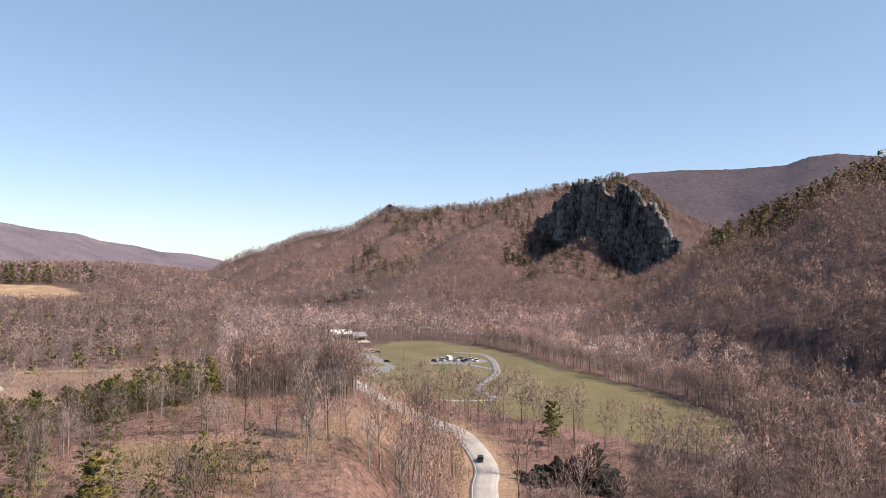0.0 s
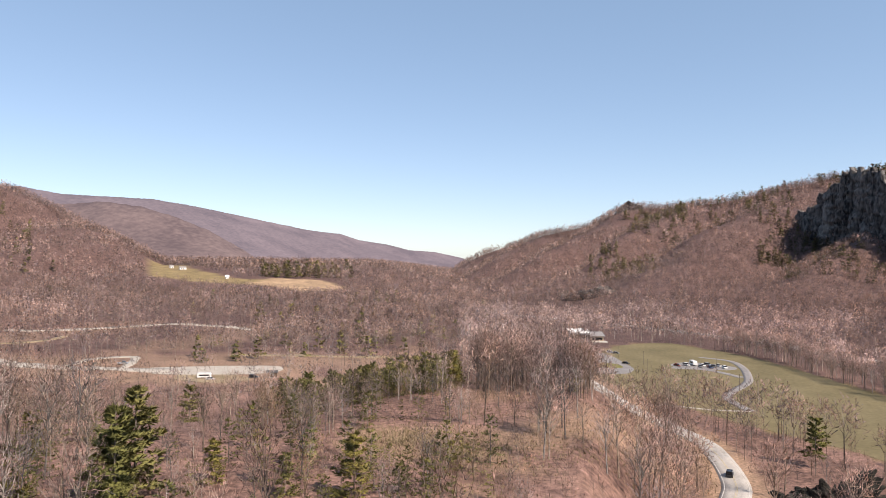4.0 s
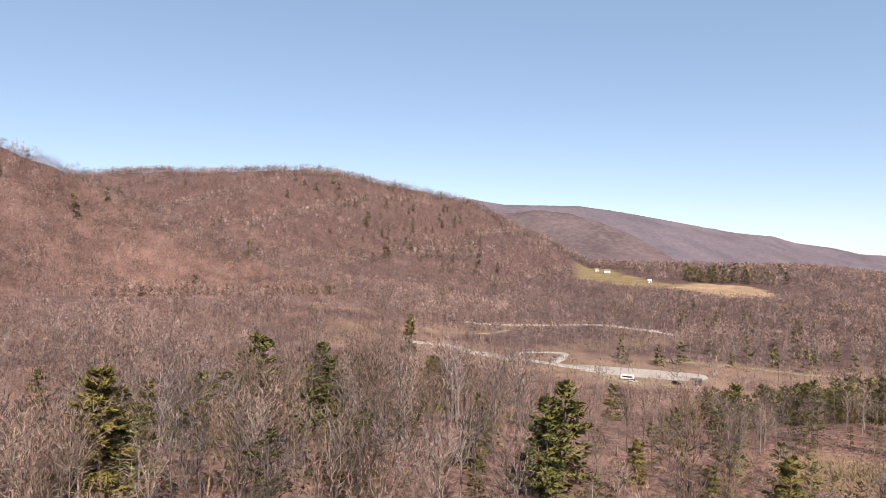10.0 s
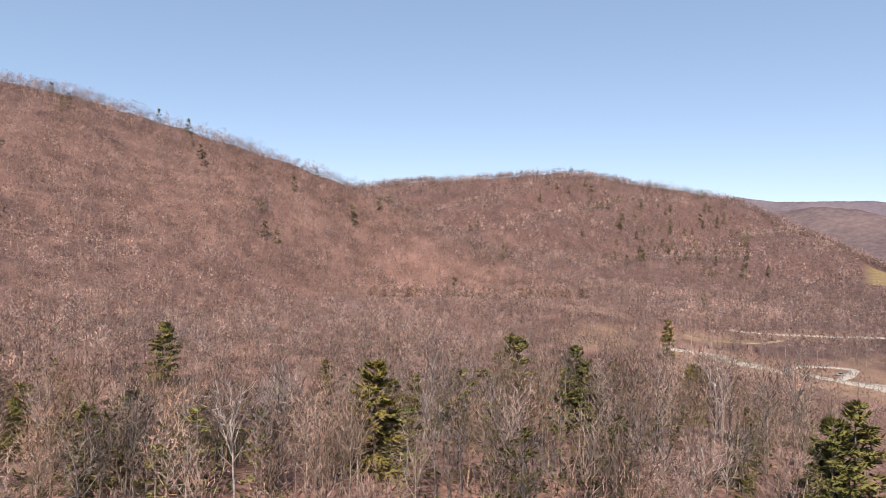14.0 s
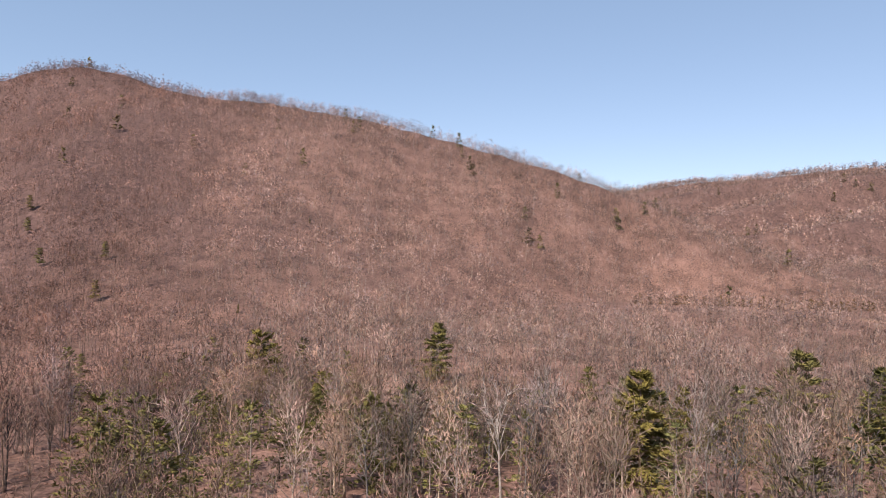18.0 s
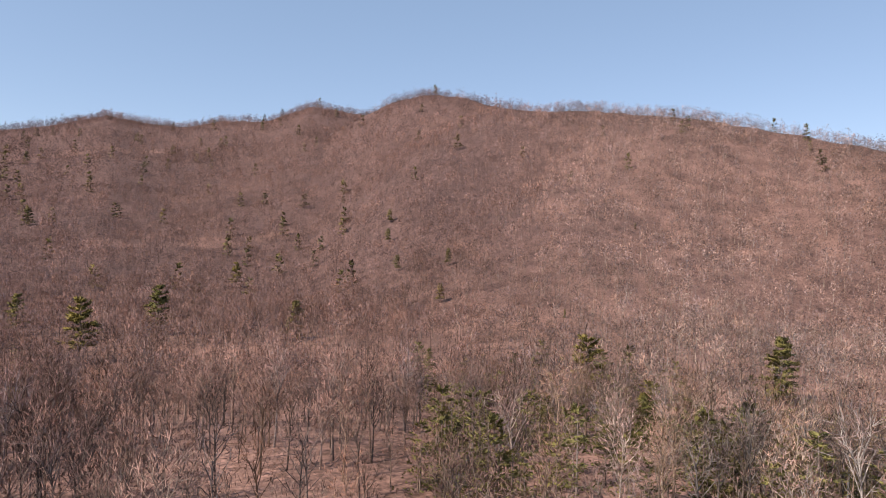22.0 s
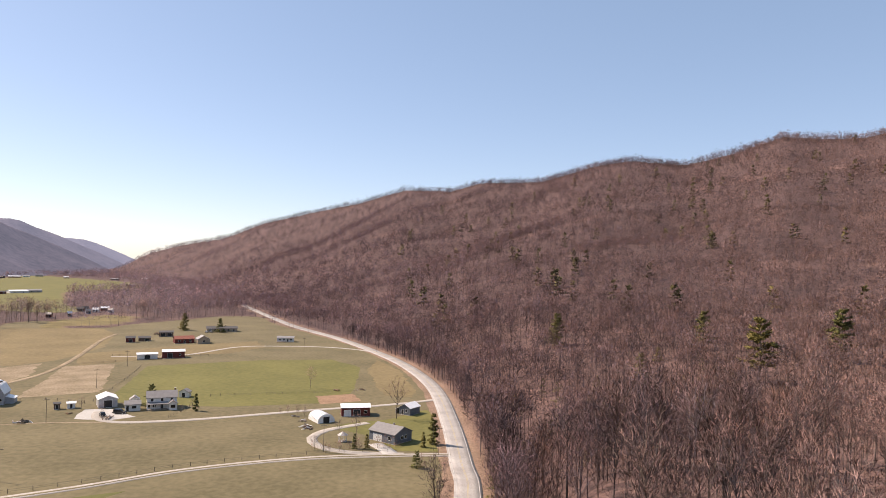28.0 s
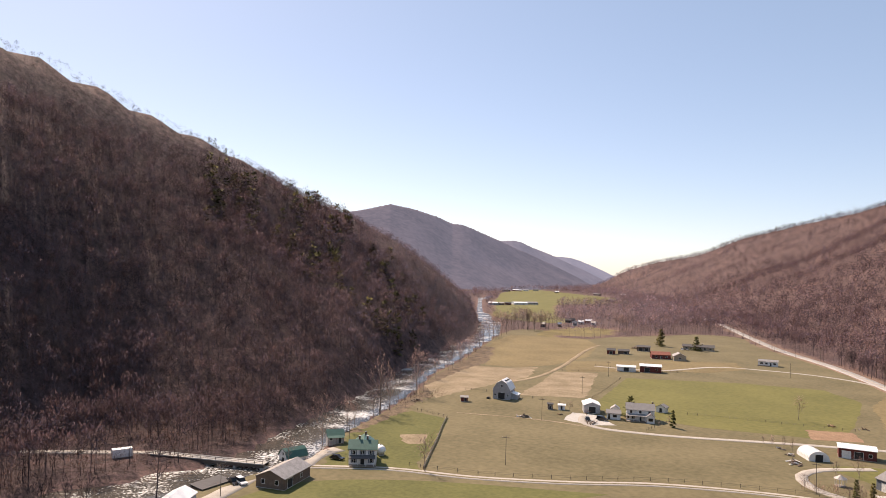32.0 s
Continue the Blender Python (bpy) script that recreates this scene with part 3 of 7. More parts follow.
BANK = material("bank_litter", (0.05, 0.036, 0.024), (0.22, 0.155, 0.10), 0.25, 0.95, bump=0.15, fine=6)
sheet("bank_litter", [(159, -197), (167, -226), (183, -276), (210, -340), (228, -405), (257, -482), (247, -482), (214, -410), (197, -338), (175, -277), (162, -230), (156, -200)], 0.064, BANK, "leaf-littered river bank under the sycamores", "bank", straight=True, ragged=1.6)


def part(name, bm, mat, parent, label=""):
    """Links a bmesh, or a mesh, as one mesh object under a thing or a part."""
    if isinstance(bm, bmesh.types.BMesh):
        me = bpy.data.meshes.new(name)
        bm.normal_update()
        bm.to_mesh(me)
        bm.free()
        me.materials.append(mat)
    else:
        me = bm
    o = new(name, me)
    o.parent = parent
    if label:
        o["label"] = label
    return o


# ---- trees ----
def tube(V, F, M, p0, p1, r0, r1, sides, mat):
    p0, p1 = np.asarray(p0, float), np.asarray(p1, float)
    d = p1 - p0
    u = np.cross(d, (0.31, 0.52, 0.79))
    u /= np.linalg.norm(u) + 1e-9
    w = np.cross(d, u)
    w /= np.linalg.norm(w) + 1e-9
    b = len(V)
    for p, r in ((p0, r0), (p1, r1)):
        for k in range(sides):
            a = 6.2832 * k / sides
            V.append(p + r * (math.cos(a) * u + math.sin(a) * w))
    for k in range(sides):
        q = (k + 1) % sides
        F += [(b + k, b + q, b + sides + q), (b + k, b + sides + q, b + sides + k)]
        M += [mat, mat]


def rounded(V, F, M, outward, rng, rough):
    """Normals of a crown, which scatters light as a round whole: twigs and needles take the way out of the crown, bark its own."""
    V, F, M = np.array(V), np.array(F), np.array(M)
    fn = np.cross(V[F[:, 1]] - V[F[:, 0]], V[F[:, 2]] - V[F[:, 0]])
    fn /= np.linalg.norm(fn, axis=1)[:, None] + 1e-9
    N = np.zeros_like(V)
    for k in range(3):
        np.add.at(N, F[:, k], fn)
    leaf = M == 1
    out = outward(V[F[leaf]].mean(1)) + rng.normal(size=(leaf.sum(), 3)) * rough
    out /= np.linalg.norm(out, axis=1)[:, None] + 1e-9
    away = (fn[leaf] * out).sum(1) < 0
    f = F[leaf]
    f[away] = f[away][:, ::-1]
    F[leaf] = f
    for k in range(3):
        N[f[:, k]] = out
    N /= np.linalg.norm(N, axis=1)[:, None] + 1e-9
    return V, F, M, N


def sliver(V, F, M, p0, p1, w, mat, rng):
    """A twig: one long thin triangle."""
    p0, p1 = np.asarray(p0, float), np.asarray(p1, float)
    side = np.cross(p1 - p0, rng.normal(size=3))
    side *= w / (np.linalg.norm(side) + 1e-9)
    b = len(V)
    V += [p0 - side, p0 + side, p1]
    F.append((b, b + 1, b + 2))
    M.append(mat)


def bare_tree(seed, h, limbs, subs, twigs, twig_w, sides=(5, 3), spread=1.0, low=0.35, long=1.0, haze=0.0, fan=False):
    """Trunk, limbs, branches and twigs of a leafless broadleaf tree under a domed crown; materials 0 bark, 1 twigs.
    haze: the share of the twigs that fill the crown's dome evenly instead of springing from the branches."""
    rng = np.random.RandomState(seed)
    V, F, M = [], [], []
    lean = rng.normal(size=2) * 0.035 * h
    knots = (0, 0.26, 0.48, 0.68)
    trunk = [np.array((lean[0] * s + rng.normal() * 0.007 * h, lean[1] * s + rng.normal() * 0.007 * h, h * s)) for s in knots]
    trunk[0][:2] = 0
    rad = [0.0125 * h, 0.0095 * h, 0.0068 * h, 0.0035 * h]
    if sides[0]:
        for i in range(3):
            tube(V, F, M, trunk[i], trunk[i + 1], rad[i], rad[i + 1], sides[0], 0)
    else:
        sliver(V, F, M, trunk[0], trunk[3], 0.0075 * h, 0, rng)
    mid_z = 0.5 * (low + 1.0) * h + 0.03 * h
    env = np.array((0.265 * spread * h, 0.265 * spread * h, h - mid_z))
    core = np.array((lean[0] * 0.7, lean[1] * 0.7, mid_z))

    def dome(a, up, k):
        return core + env * k * np.array((math.cos(a) * math.cos(up), math.sin(a) * math.cos(up), math.sin(up)))
    tips = []
    for i in range(limbs):
        g = (i + rng.rand()) / limbs
        f = low * 0.85 + (0.66 - low * 0.85) * g
        base = np.array([np.interp(f, knots, [q[k] for q in trunk]) for k in range(3)])
        a = i * 2.4 + rng.rand()
        end = dome(a, radians(-28 + 112 * g + rng.uniform(-10, 10)), rng.uniform(0.62, 0.86))
        mid = base + (end - base) * 0.5 + rng.normal(size=3) * 0.02 * h + np.array((0, 0, -0.02 * h))
        d, d2 = mid - base, end - mid
        if sides[1]:
            tube(V, F, M, base, mid, 0.005 * h, 0.0034 * h, sides[1], 0)
            sliver(V, F, M, mid, end, 0.0034 * h, 0, rng)
        else:
            sliver(V, F, M, base, end, 0.0045 * h, 0, rng)
        d2 = d2 / (np.linalg.norm(d2) + 1e-9)
        tips += [(base + d * 0.6, d2), (mid, d2), (mid + (end - mid) * 0.5, d2), (end, d2)]
    made = []
    for i in range(subs):
        p, d = tips[rng.randint(len(tips))]
        out = (p - core) / env
        d3 = d * 0.6 + out * 0.35 + rng.normal(size=3) * 0.5 + np.array((0, 0, 0.2))
        d3 /= np.linalg.norm(d3)
        q = p + d3 * h * rng.uniform(0.07, 0.17)
        sliver(V, F, M, p, q, 0.0018 * h + twig_w * 0.5, 0, rng)
        made += [(p + (q - p) * 0.55, d3), (q, d3)]
    tips = made + tips if made else tips
    for i in range(twigs):
        k = h * rng.uniform(0.06, 0.13) * long
        if rng.rand() < haze:
            a, up = rng.uniform(0, 6.2832), math.asin(rng.uniform(-0.85 if low < 0.31 else -0.4, 1.0))
            p = dome(a, up, rng.uniform(0.2, 1.0) ** 0.5)
            d3 = (p - core) / env * 0.75 + rng.normal(size=3) * 0.4 + np.array((0, 0, 0.4))
            d3 /= np.linalg.norm(d3)
            p = p - d3 * k * 0.75
            if fan:
                sliver(V, F, M, p + d3 * k, p, twig_w, 1, rng)
                continue
        else:
            p, d = tips[rng.randint(len(tips))]
            d3 = d * 0.7 + rng.normal(size=3) * 0.48 + (p - core) / env * 0.3 + np.array((0, 0, 0.22))
            d3 /= np.linalg.norm(d3)
        sliver(V, F, M, p, p + d3 * k, twig_w, 1, rng)
    return rounded(V, F, M, lambda q: (q - core) / env + np.array((0, 0, 0.35)), rng, 0.3)


def evergreen(seed, h, boughs, clumps, size, taper=1.0, low=0.12, wide=0.22, tufts=4, thin=0.27):
    """A pine: a straight trunk with whorls of boughs that carry many small needle clumps; materials 0 bark, 1 needles."""
    rng = np.random.RandomState(seed)
    V, F, M = [], [], []
    tube(V, F, M, (0, 0, 0), (0, 0, h * 0.6), 0.014 * h, 0.008 * h, 5, 0)
    tube(V, F, M, (0, 0, h * 0.6), (0, 0, h * 0.98), 0.008 * h, 0.002 * h, 4, 0)
    levels = max(6, boughs // 4)
    for i in range(boughs):
        f = low + (0.96 - low) * min(1.0, (i * levels // boughs + 0.45 * rng.normal()) / (levels - 1) * 1.0)
        f = min(0.97, max(low, f))
        a = i * 2.4 + rng.normal() * 0.5
        L = h * wide * (1 - f) ** (0.8 * taper) * rng.uniform(0.6, 1.2) + 0.02 * h
        up = radians(rng.uniform(-14, 10) + 38 * f * f)
        base = np.array((0, 0, h * f))
        d = np.array((math.cos(a) * math.cos(up), math.sin(a) * math.cos(up), math.sin(up)))
        tube(V, F, M, base, base + d * L, 0.003 * h, 0.001 * h, 3, 0)
        flat = np.array((-math.sin(a), math.cos(a), 0))
        for k in range(clumps):
            s = rng.uniform(0.15, 1.05)
            p = base + d * L * s + flat * rng.normal() * 0.17 * L * (1.15 - 0.5 * s) + np.array((0, 0, rng.normal() * 0.035 * L))
            for q in range(tufts):
                d3 = d * 0.7 + flat * rng.normal() * 0.7 + np.array((0, 0, rng.normal() * 0.35 + 0.12))
                d3 /= np.linalg.norm(d3)
                sliver(V, F, M, p, p + d3 * size * rng.uniform(0.7, 1.4), size * thin, 1, rng)
    return rounded(V, F, M, lambda q: q * np.array((1, 1, 0)) / (np.hypot(q[:, 0], q[:, 1])[:, None] + 1e-6) * 0.8 + np.array((0, 0, 0.55)), rng, 0.4)


def scatter(name, templates, pos, size, turn, tints, mats, label, category):
    """Joins many trees of one stretch of woodland into one mesh."""
    pick = np.random.RandomState(len(pos)).randint(len(templates), size=len(pos))
    VV, FF, MM, CC, NN, base = [], [], [], [], [], 0
    for k, (V, F, M, N) in enumerate(templates):
        m = pick == k
        if not m.any():
            continue
        c, s = np.cos(turn[m])[:, None], np.sin(turn[m])[:, None]
        sc = size[m][:, None]
        x = (V[:, 0] * c - V[:, 1] * s) * sc + pos[m, 0:1]
        y = (V[:, 0] * s + V[:, 1] * c) * sc + pos[m, 1:2]
        z = V[:, 2] * sc + pos[m, 2:3]
        n = len(V)
        VV.append(np.stack([x, y, z], -1).reshape(-1, 3))
        FF.append((F[None] + (np.arange(m.sum()) * n)[:, None, None]).reshape(-1, 3) + base)
        MM.append(np.tile(M, m.sum()))
        CC.append(np.repeat(tints[m], n, axis=0))
        NN.append(np.stack([N[:, 0] * c - N[:, 1] * s, N[:, 0] * s + N[:, 1] * c, np.broadcast_to(N[:, 2], (m.sum(), n))], -1).reshape(-1, 3))
        base += n * m.sum()
    me = mesh_of(name, np.concatenate(VV), np.concatenate(FF), mats, np.concatenate(MM), [("tint", np.concatenate(CC))], normals=np.concatenate(NN))
    return tagged(new(name, me), label, category, kind="stuff")


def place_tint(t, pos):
    """Stands differ in tone from place to place, with light, shade and haze tinted in by bearing; sycamores by the
    water are pale.
    """
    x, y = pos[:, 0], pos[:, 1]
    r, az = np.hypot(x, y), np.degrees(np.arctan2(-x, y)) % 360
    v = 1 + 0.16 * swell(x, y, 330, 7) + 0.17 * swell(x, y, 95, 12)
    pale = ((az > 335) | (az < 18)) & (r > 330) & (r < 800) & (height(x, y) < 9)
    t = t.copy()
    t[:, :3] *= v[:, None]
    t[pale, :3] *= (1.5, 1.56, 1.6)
    # lighter down the valley, a tint in place of haze
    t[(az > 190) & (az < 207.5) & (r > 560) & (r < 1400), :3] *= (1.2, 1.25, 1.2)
    # shade is tinted into side-lit and shaded bearings, light into front-lit ones
    shade_tint = smooth(az, 104, 124) * (1 - smooth(az, 186, 197)) + smooth(az, 213, 226) * (1 - smooth(az, 262, 290))
    light_tint = smooth(az, 66, 84) * (1 - smooth(az, 108, 122)) * smooth(r, 260, 420)
    # the hillside above the river is tinted darkest, to deepen its shade
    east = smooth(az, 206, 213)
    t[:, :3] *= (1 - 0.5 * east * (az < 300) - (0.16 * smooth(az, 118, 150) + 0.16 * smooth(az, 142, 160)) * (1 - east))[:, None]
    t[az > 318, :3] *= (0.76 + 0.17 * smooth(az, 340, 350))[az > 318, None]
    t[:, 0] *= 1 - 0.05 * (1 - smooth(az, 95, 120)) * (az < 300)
    # bluer towards the south, again tinted in place of haze
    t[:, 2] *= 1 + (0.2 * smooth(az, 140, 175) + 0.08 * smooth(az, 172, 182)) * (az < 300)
    t[:, 1:3] *= (1 - 0.09 * shade_tint)[:, None]
    t[:, :3] *= (1 - (0.24 + 0.16 * smooth(az, 142, 168) - (0.0 + 0.1 * smooth(r, 230, 330)) * east * (az < 300)) * shade_tint + 0.1 * light_tint + 0.2 * smooth(az, 40, 50) * (1 - smooth(az, 66, 84)) * smooth(r, 420, 700))[:, None]
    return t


def tint_of(rng, n, warm=0.12, value=0.35):
    """Tones of single trees: most are middling, some nearly black with wet bark, some pale and sunbleached."""
    v = rng.uniform(1 - value, 1 + value, n) * rng.choice((0.6, 1.0, 1.25), n, p=(0.27, 0.61, 0.12))
    w = rng.normal(0, warm, n)
    return np.stack([v * (1 + w * 0.5), v, v * (1 - w * 0.6), np.ones(n)], 1)


# bearing, distance, elevation of the tip, kind
NORTH_PINES = ((-8.9, 236, -10.9, 2), (8.6, 215, -12.2, 3), (18.5, 215, -10.6, 0), (55.8, 444, -2.8, 1), (62.1, 170, -8.0, 0), (37.4, 128, -13.8, 3), (31.9, 118, -15.2, 3),
               (26.9, 262, -8.9, 3), (24.5, 255, -8.8, 3), (22.7, 262, -9.0, 3), (28.3, 272, -8.9, 3), (25.6, 270, -8.6, 2), (67.9, 196, -5.7, 3), (62.9, 201, -7.0, 0),
               (53.7, 250, -8.4, 3), (43.0, 125, -9.7, 0), (44.4, 117, -11.0, 0), (26.4, 115, -13.8, 3), (18.4, 225, -10.9, 0), (30.2, 265, -9.0, 3))
WEST_PINES = ((95.5, 290, -4.1, 0), (80.4, 211, -5.7, 1), (79.2, 125, -8.5, 0), (99.9, 190, -11.7, 3), (94.6, 215, -11.4, 1), (53.8, 256, -8.0, 3), (39.2, 235, -9.7, 3),
              (126.1, 640, -0.3, 2), (121.2, 496, -0.5, 2), (125.4, 512, -2.0, 2), (121.8, 429, -2.8, 2), (106.2, 600, 0.0, 1), (122.6, 280, -7.7, 3), (109.8, 227, -6.1, 2),
              (105.3, 190, -10.2, 0), (83.2, 280, -8.4, 3), (111.6, 400, -4.6, 1), (121.4, 160, -15.7, 3), (76.0, 160, -9.5, 1), (72.0, 150, -12.0, 3))
SOUTH_PINES = ((143.8, 374, -2.1, 2), (138.2, 560, -0.7, 2), (126.2, 600, -0.2, 2), (133.5, 350, -3.7, 0), (150.1, 232, -10.0, 0), (156.4, 350, -6.8, 3), (153.0, 250, -10.7, 3),
               (105.1, 165, -10.4, 0), (99.7, 205, -11.8, 3), (121.4, 170, -16.0, 3), (149.1, 294, -2.3, 2), (153.1, 390, -3.2, 2), (164.3, 395, -3.8, 0), (157.7, 305, -6.6, 3),
               (153.2, 240, -10.1, 3), (179.6, 225, -13.9, 1), (174.2, 232, -12.1, 1), (180.6, 226, -14.6, 1), (175.0, 228, -14.0, 1), (191.4, 592, -4.7, 3), (194.0, 612, -4.3, 0))


def grown(x, y):
    """How likely a tree is to stand at a place: none in fields, on roads, in water or on the campground."""
    ok = np.ones(np.shape(x))
    for pts in (PASTURE, MEADOW, FAR_FIELD, UPPER_FIELD, CLEARING, HAMLET):
        ok *= ~inside(x, y, pts)
    ok *= np.where(inside(x, y, CAMP), 0.33, 1)
    r, az = np.hypot(x, y), np.degrees(np.arctan2(-x, y)) % 360
    ok *= np.where(((az > 357) | (az < 9.5)) & (r < 205), 0.42, 1) * np.where((az > 9) & (az < 46) & (r < 138), 0.3, 1) * np.where((az > 12) & (az < 46) & (r >= 138) & (r < 300), 0.62, 1) * np.where((az > 20.5) & (az < 31) & (r > 228) & (r < 305), 0.25, 1)
    ok *= np.where((az > 2) & (az < 10.5) & (r > 325) & (r < 545), 0.2, 1) * np.where((swell(x, y, 70, 4) > 0.55) & (r < 420), 0.35, 1)
    ok *= np.where((az > 20) & (az < 64) & (r > 320) & (r < 660) & (swell(x, y, 85, 2) > 0.1), 0.6, 1)
    ok *= np.where((az > 31) & (az < 60) & (r > 290) & (r < 420), 0.65, 1)
    ok *= np.where((az < 66) & (r > 290), 1 - 0.65 * smooth(swell(x, y, 75, 10), 0.25, 0.6), 1)
    ok *= np.where((az > 196) & (az < 208) & (r > 600) & (r < 1300), 0.45, 1)
    ok *= np.where((az > 2.2) & (az < 5.8) & (r > 235) & (r < 545), 0.1, 1)
    ok *= near_line(x, y, ROAD) > 6.5
    ok *= near_line(x, y, RIVER) > 13
    ok *= near_line(x, y, LANE) > 6
    ok *= ~inside(x * 1.035, y * 1.035, UPPER_FIELD) & ~inside(x * 1.07, y * 1.07, UPPER_FIELD)
    for k in (1.0, 1.03, 1.06, 1.1, 1.14):
        ok *= (near_line(x * k, y * k, CAMP_ROAD) > 8) & (near_line(x * k, y * k, UPPER_LOOP) > 6)
    past = r - np.interp(az, *CEDAR_LINE)
    ok *= np.where((az > 61) & (az < 81) & (r > 545), np.where(past < -50, 1, np.where(past < 14, 0.06, np.where(past < 100, 0.72, 1))), 1)
    ok *= np.where((az > 336) & (az < 352) & (r > 170) & (r < 265), 0.75, 1)
    for a, r_, e, k in (*NORTH_PINES, *WEST_PINES, *SOUTH_PINES):
        for back, rr in ((0, 6), (12, 5), (24, 4.5), (36, 4)) if r_ > 270 else ((0, 5), (10, 4), (19, 3.2), (28, 2.6)):
            ok *= np.hypot(x + math.sin(radians(a)) * (r_ - back), y - math.cos(radians(a)) * (r_ - back)) > rr
    for px, py, rr in OPEN_SPOTS:
        ok *= np.hypot(x - px, y - py) > rr
    return ok


LANE = [(190, -139), (153, -151), (140, -158), (120, -170), (97, -177), (73, -189), (49, -204), (17, -215), (-15, -218), (-28, -218)]
CLEARING = [(-590, 90), (-640, 60), (-640, 20), (-560, 40), (-520, 90), (-560, 110)]
OPEN_SPOTS = [(-73, 542, 26), (-68, 505, 20), (-63, 470, 18), (-47, 420, 26), (150, -162, 30), (176, -128, 24), (190, -132, 22), (-40, 258, 22), (-57, 140, 14), (-44, 137, 8), (-32, 196, 18), (-30, -232, 14), (38, 212, 20), (33, 182, 17)]


def woodland(seed, r0, r1, area, crest=()):
    """Places of trees between two distances, one for each so many square metres."""
    rng = np.random.RandomState(seed)
    n = int(math.pi * (r1 * r1 - r0 * r0) / area * 1.5)
    r = np.sqrt(rng.uniform(r0 * r0, r1 * r1, n))
    az = rng.uniform(0, 360, n)
    m = (az < 249) | (az > 322)
    r, az = r[m], az[m]
    x, y = -np.sin(np.radians(az)) * r, np.cos(np.radians(az)) * r
    if crest:
        pick = rng.randint(len(crest), size=len(az))
        for k, rows in enumerate(crest):
            a, e, d, f = np.array(rows).T
            w = pick == k
            az[w] = rng.uniform(a[0] + 1, a[-1] - 1, w.sum()) % 360
            r[w] = np.interp(a[0] + (az[w] - a[0]) % 360, a, d) + rng.uniform(-60, 25, w.sum())
        x, y = -np.sin(np.radians(az)) * r, np.cos(np.radians(az)) * r
    thick = np.where(((az > 208) & (az < 340)) | ((az > 118) & (az < 187) & (r < 520)), np.where((az < 146) & (r < 200), 0.72, 1.0), 0.667) if not crest else 1.0
    m = (rng.rand(len(x)) < grown(x, y) * thick) & ((az < 249) | (az > 322))
    x, y, r, az = x[m], y[m], r[m], az[m]
    if r0 > 400 or crest:
        # behind a crest no trees are grown
        top = (height(x, y) + 15 - EYE) / np.hypot(x, y)
        seen = np.ones(len(x), bool)
        for k in np.linspace(0.3, 0.98, 24):
            seen[seen] = top[seen] > (height(x[seen] * k, y[seen] * k) - EYE) / (np.hypot(x[seen], y[seen]) * k)
        x, y = x[seen], y[seen]
    return np.stack([x, y, height(x, y) - 0.25], 1), rng


# ---- woods ----
NEAR_TREES = [bare_tree(10 + i, 1.0 * h, 10 + i % 4, 80, 380, 0.042, (4, 3), sp, lo, 0.66, 0.4) for i, (h, sp, lo) in enumerate(
    ((17, 1.1, 0.32), (19, 0.95, 0.4), (15, 1.3, 0.28), (20, 0.9, 0.45), (16, 1.15, 0.35), (12, 1.15, 0.22)))]
MID_TREES = [bare_tree(40 + i, h, 5, 6, 60, 0.24, (0, 0), sp, lo, 0.95, 0.85, True) for i, (h, sp, lo) in enumerate(((17, 1.15, 0.38), (19, 1.0, 0.45), (15, 1.3, 0.32), (18, 1.05, 0.42)))]
FAR_TREES = [bare_tree(60 + i, h, 1, 0, 28, 0.46, (0, 0), 1.15, 0.3, 1.15, 1.0, True) for i, h in enumerate((16, 18, 15, 17))]
DIM_TREES = [bare_tree(80 + i, h, 0, 0, 12, 1.0, (0, 0), 1.2, 0.04, 1.5, 1.0, True) for i, h in enumerate((15, 16, 17))]


BRUSH = [bare_tree(300 + i, h, 4, 0, 16, 0.03, (0, 0), 1.5, 0.08, 1.6) for i, h in enumerate((2.6, 3.4, 2.0))]


CREST_TREES = [bare_tree(90 + i, h, 1, 0, 26, 0.5, (0, 0), 1.2, 0.14, 1.3, 1.0, True) for i, h in enumerate((15, 17, 13))]


def windswept(pos):
    """Trees stay low on the narrow crest above the river."""
    r, az = np.hypot(pos[:, 0], pos[:, 1]), np.degrees(np.arctan2(-pos[:, 0], pos[:, 1])) % 360
    a, e, d, f = np.array(EAST).T
    return np.where((az > 209) & (az < 300), 1 - 0.6 * smooth(r, np.interp(az, a, d) - 70, np.interp(az, a, d) - 25), 1)


def plant(name, templates, seed, r0, r1, area, label, warm=0.08, value=0.28, crest=(), tone=1.0, sink=0.0):
    pos, rng = woodland(seed, r0, r1, area, crest)
    pos[:, 2] -= sink
    n = len(pos)
    size = rng.uniform(0.7, 1.12, n) * (0.7 if EAST in crest else 1) * (1 + 0.2 * swell(pos[:, 0], pos[:, 1], 90, 13))
    r, az = np.hypot(pos[:, 0], pos[:, 1]), np.degrees(np.arctan2(-pos[:, 0], pos[:, 1])) % 360
    size *= np.where((az > 12) & (az < 46) & (r < 330), 0.7, 1)
    size *= np.where((az > 206) & (az < 300), 0.72, 1)  # stunted on the steep side above the river
    size *= windswept(pos)
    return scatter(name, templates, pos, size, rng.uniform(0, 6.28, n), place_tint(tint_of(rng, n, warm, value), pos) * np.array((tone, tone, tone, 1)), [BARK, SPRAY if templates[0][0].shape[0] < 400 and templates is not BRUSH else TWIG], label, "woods")


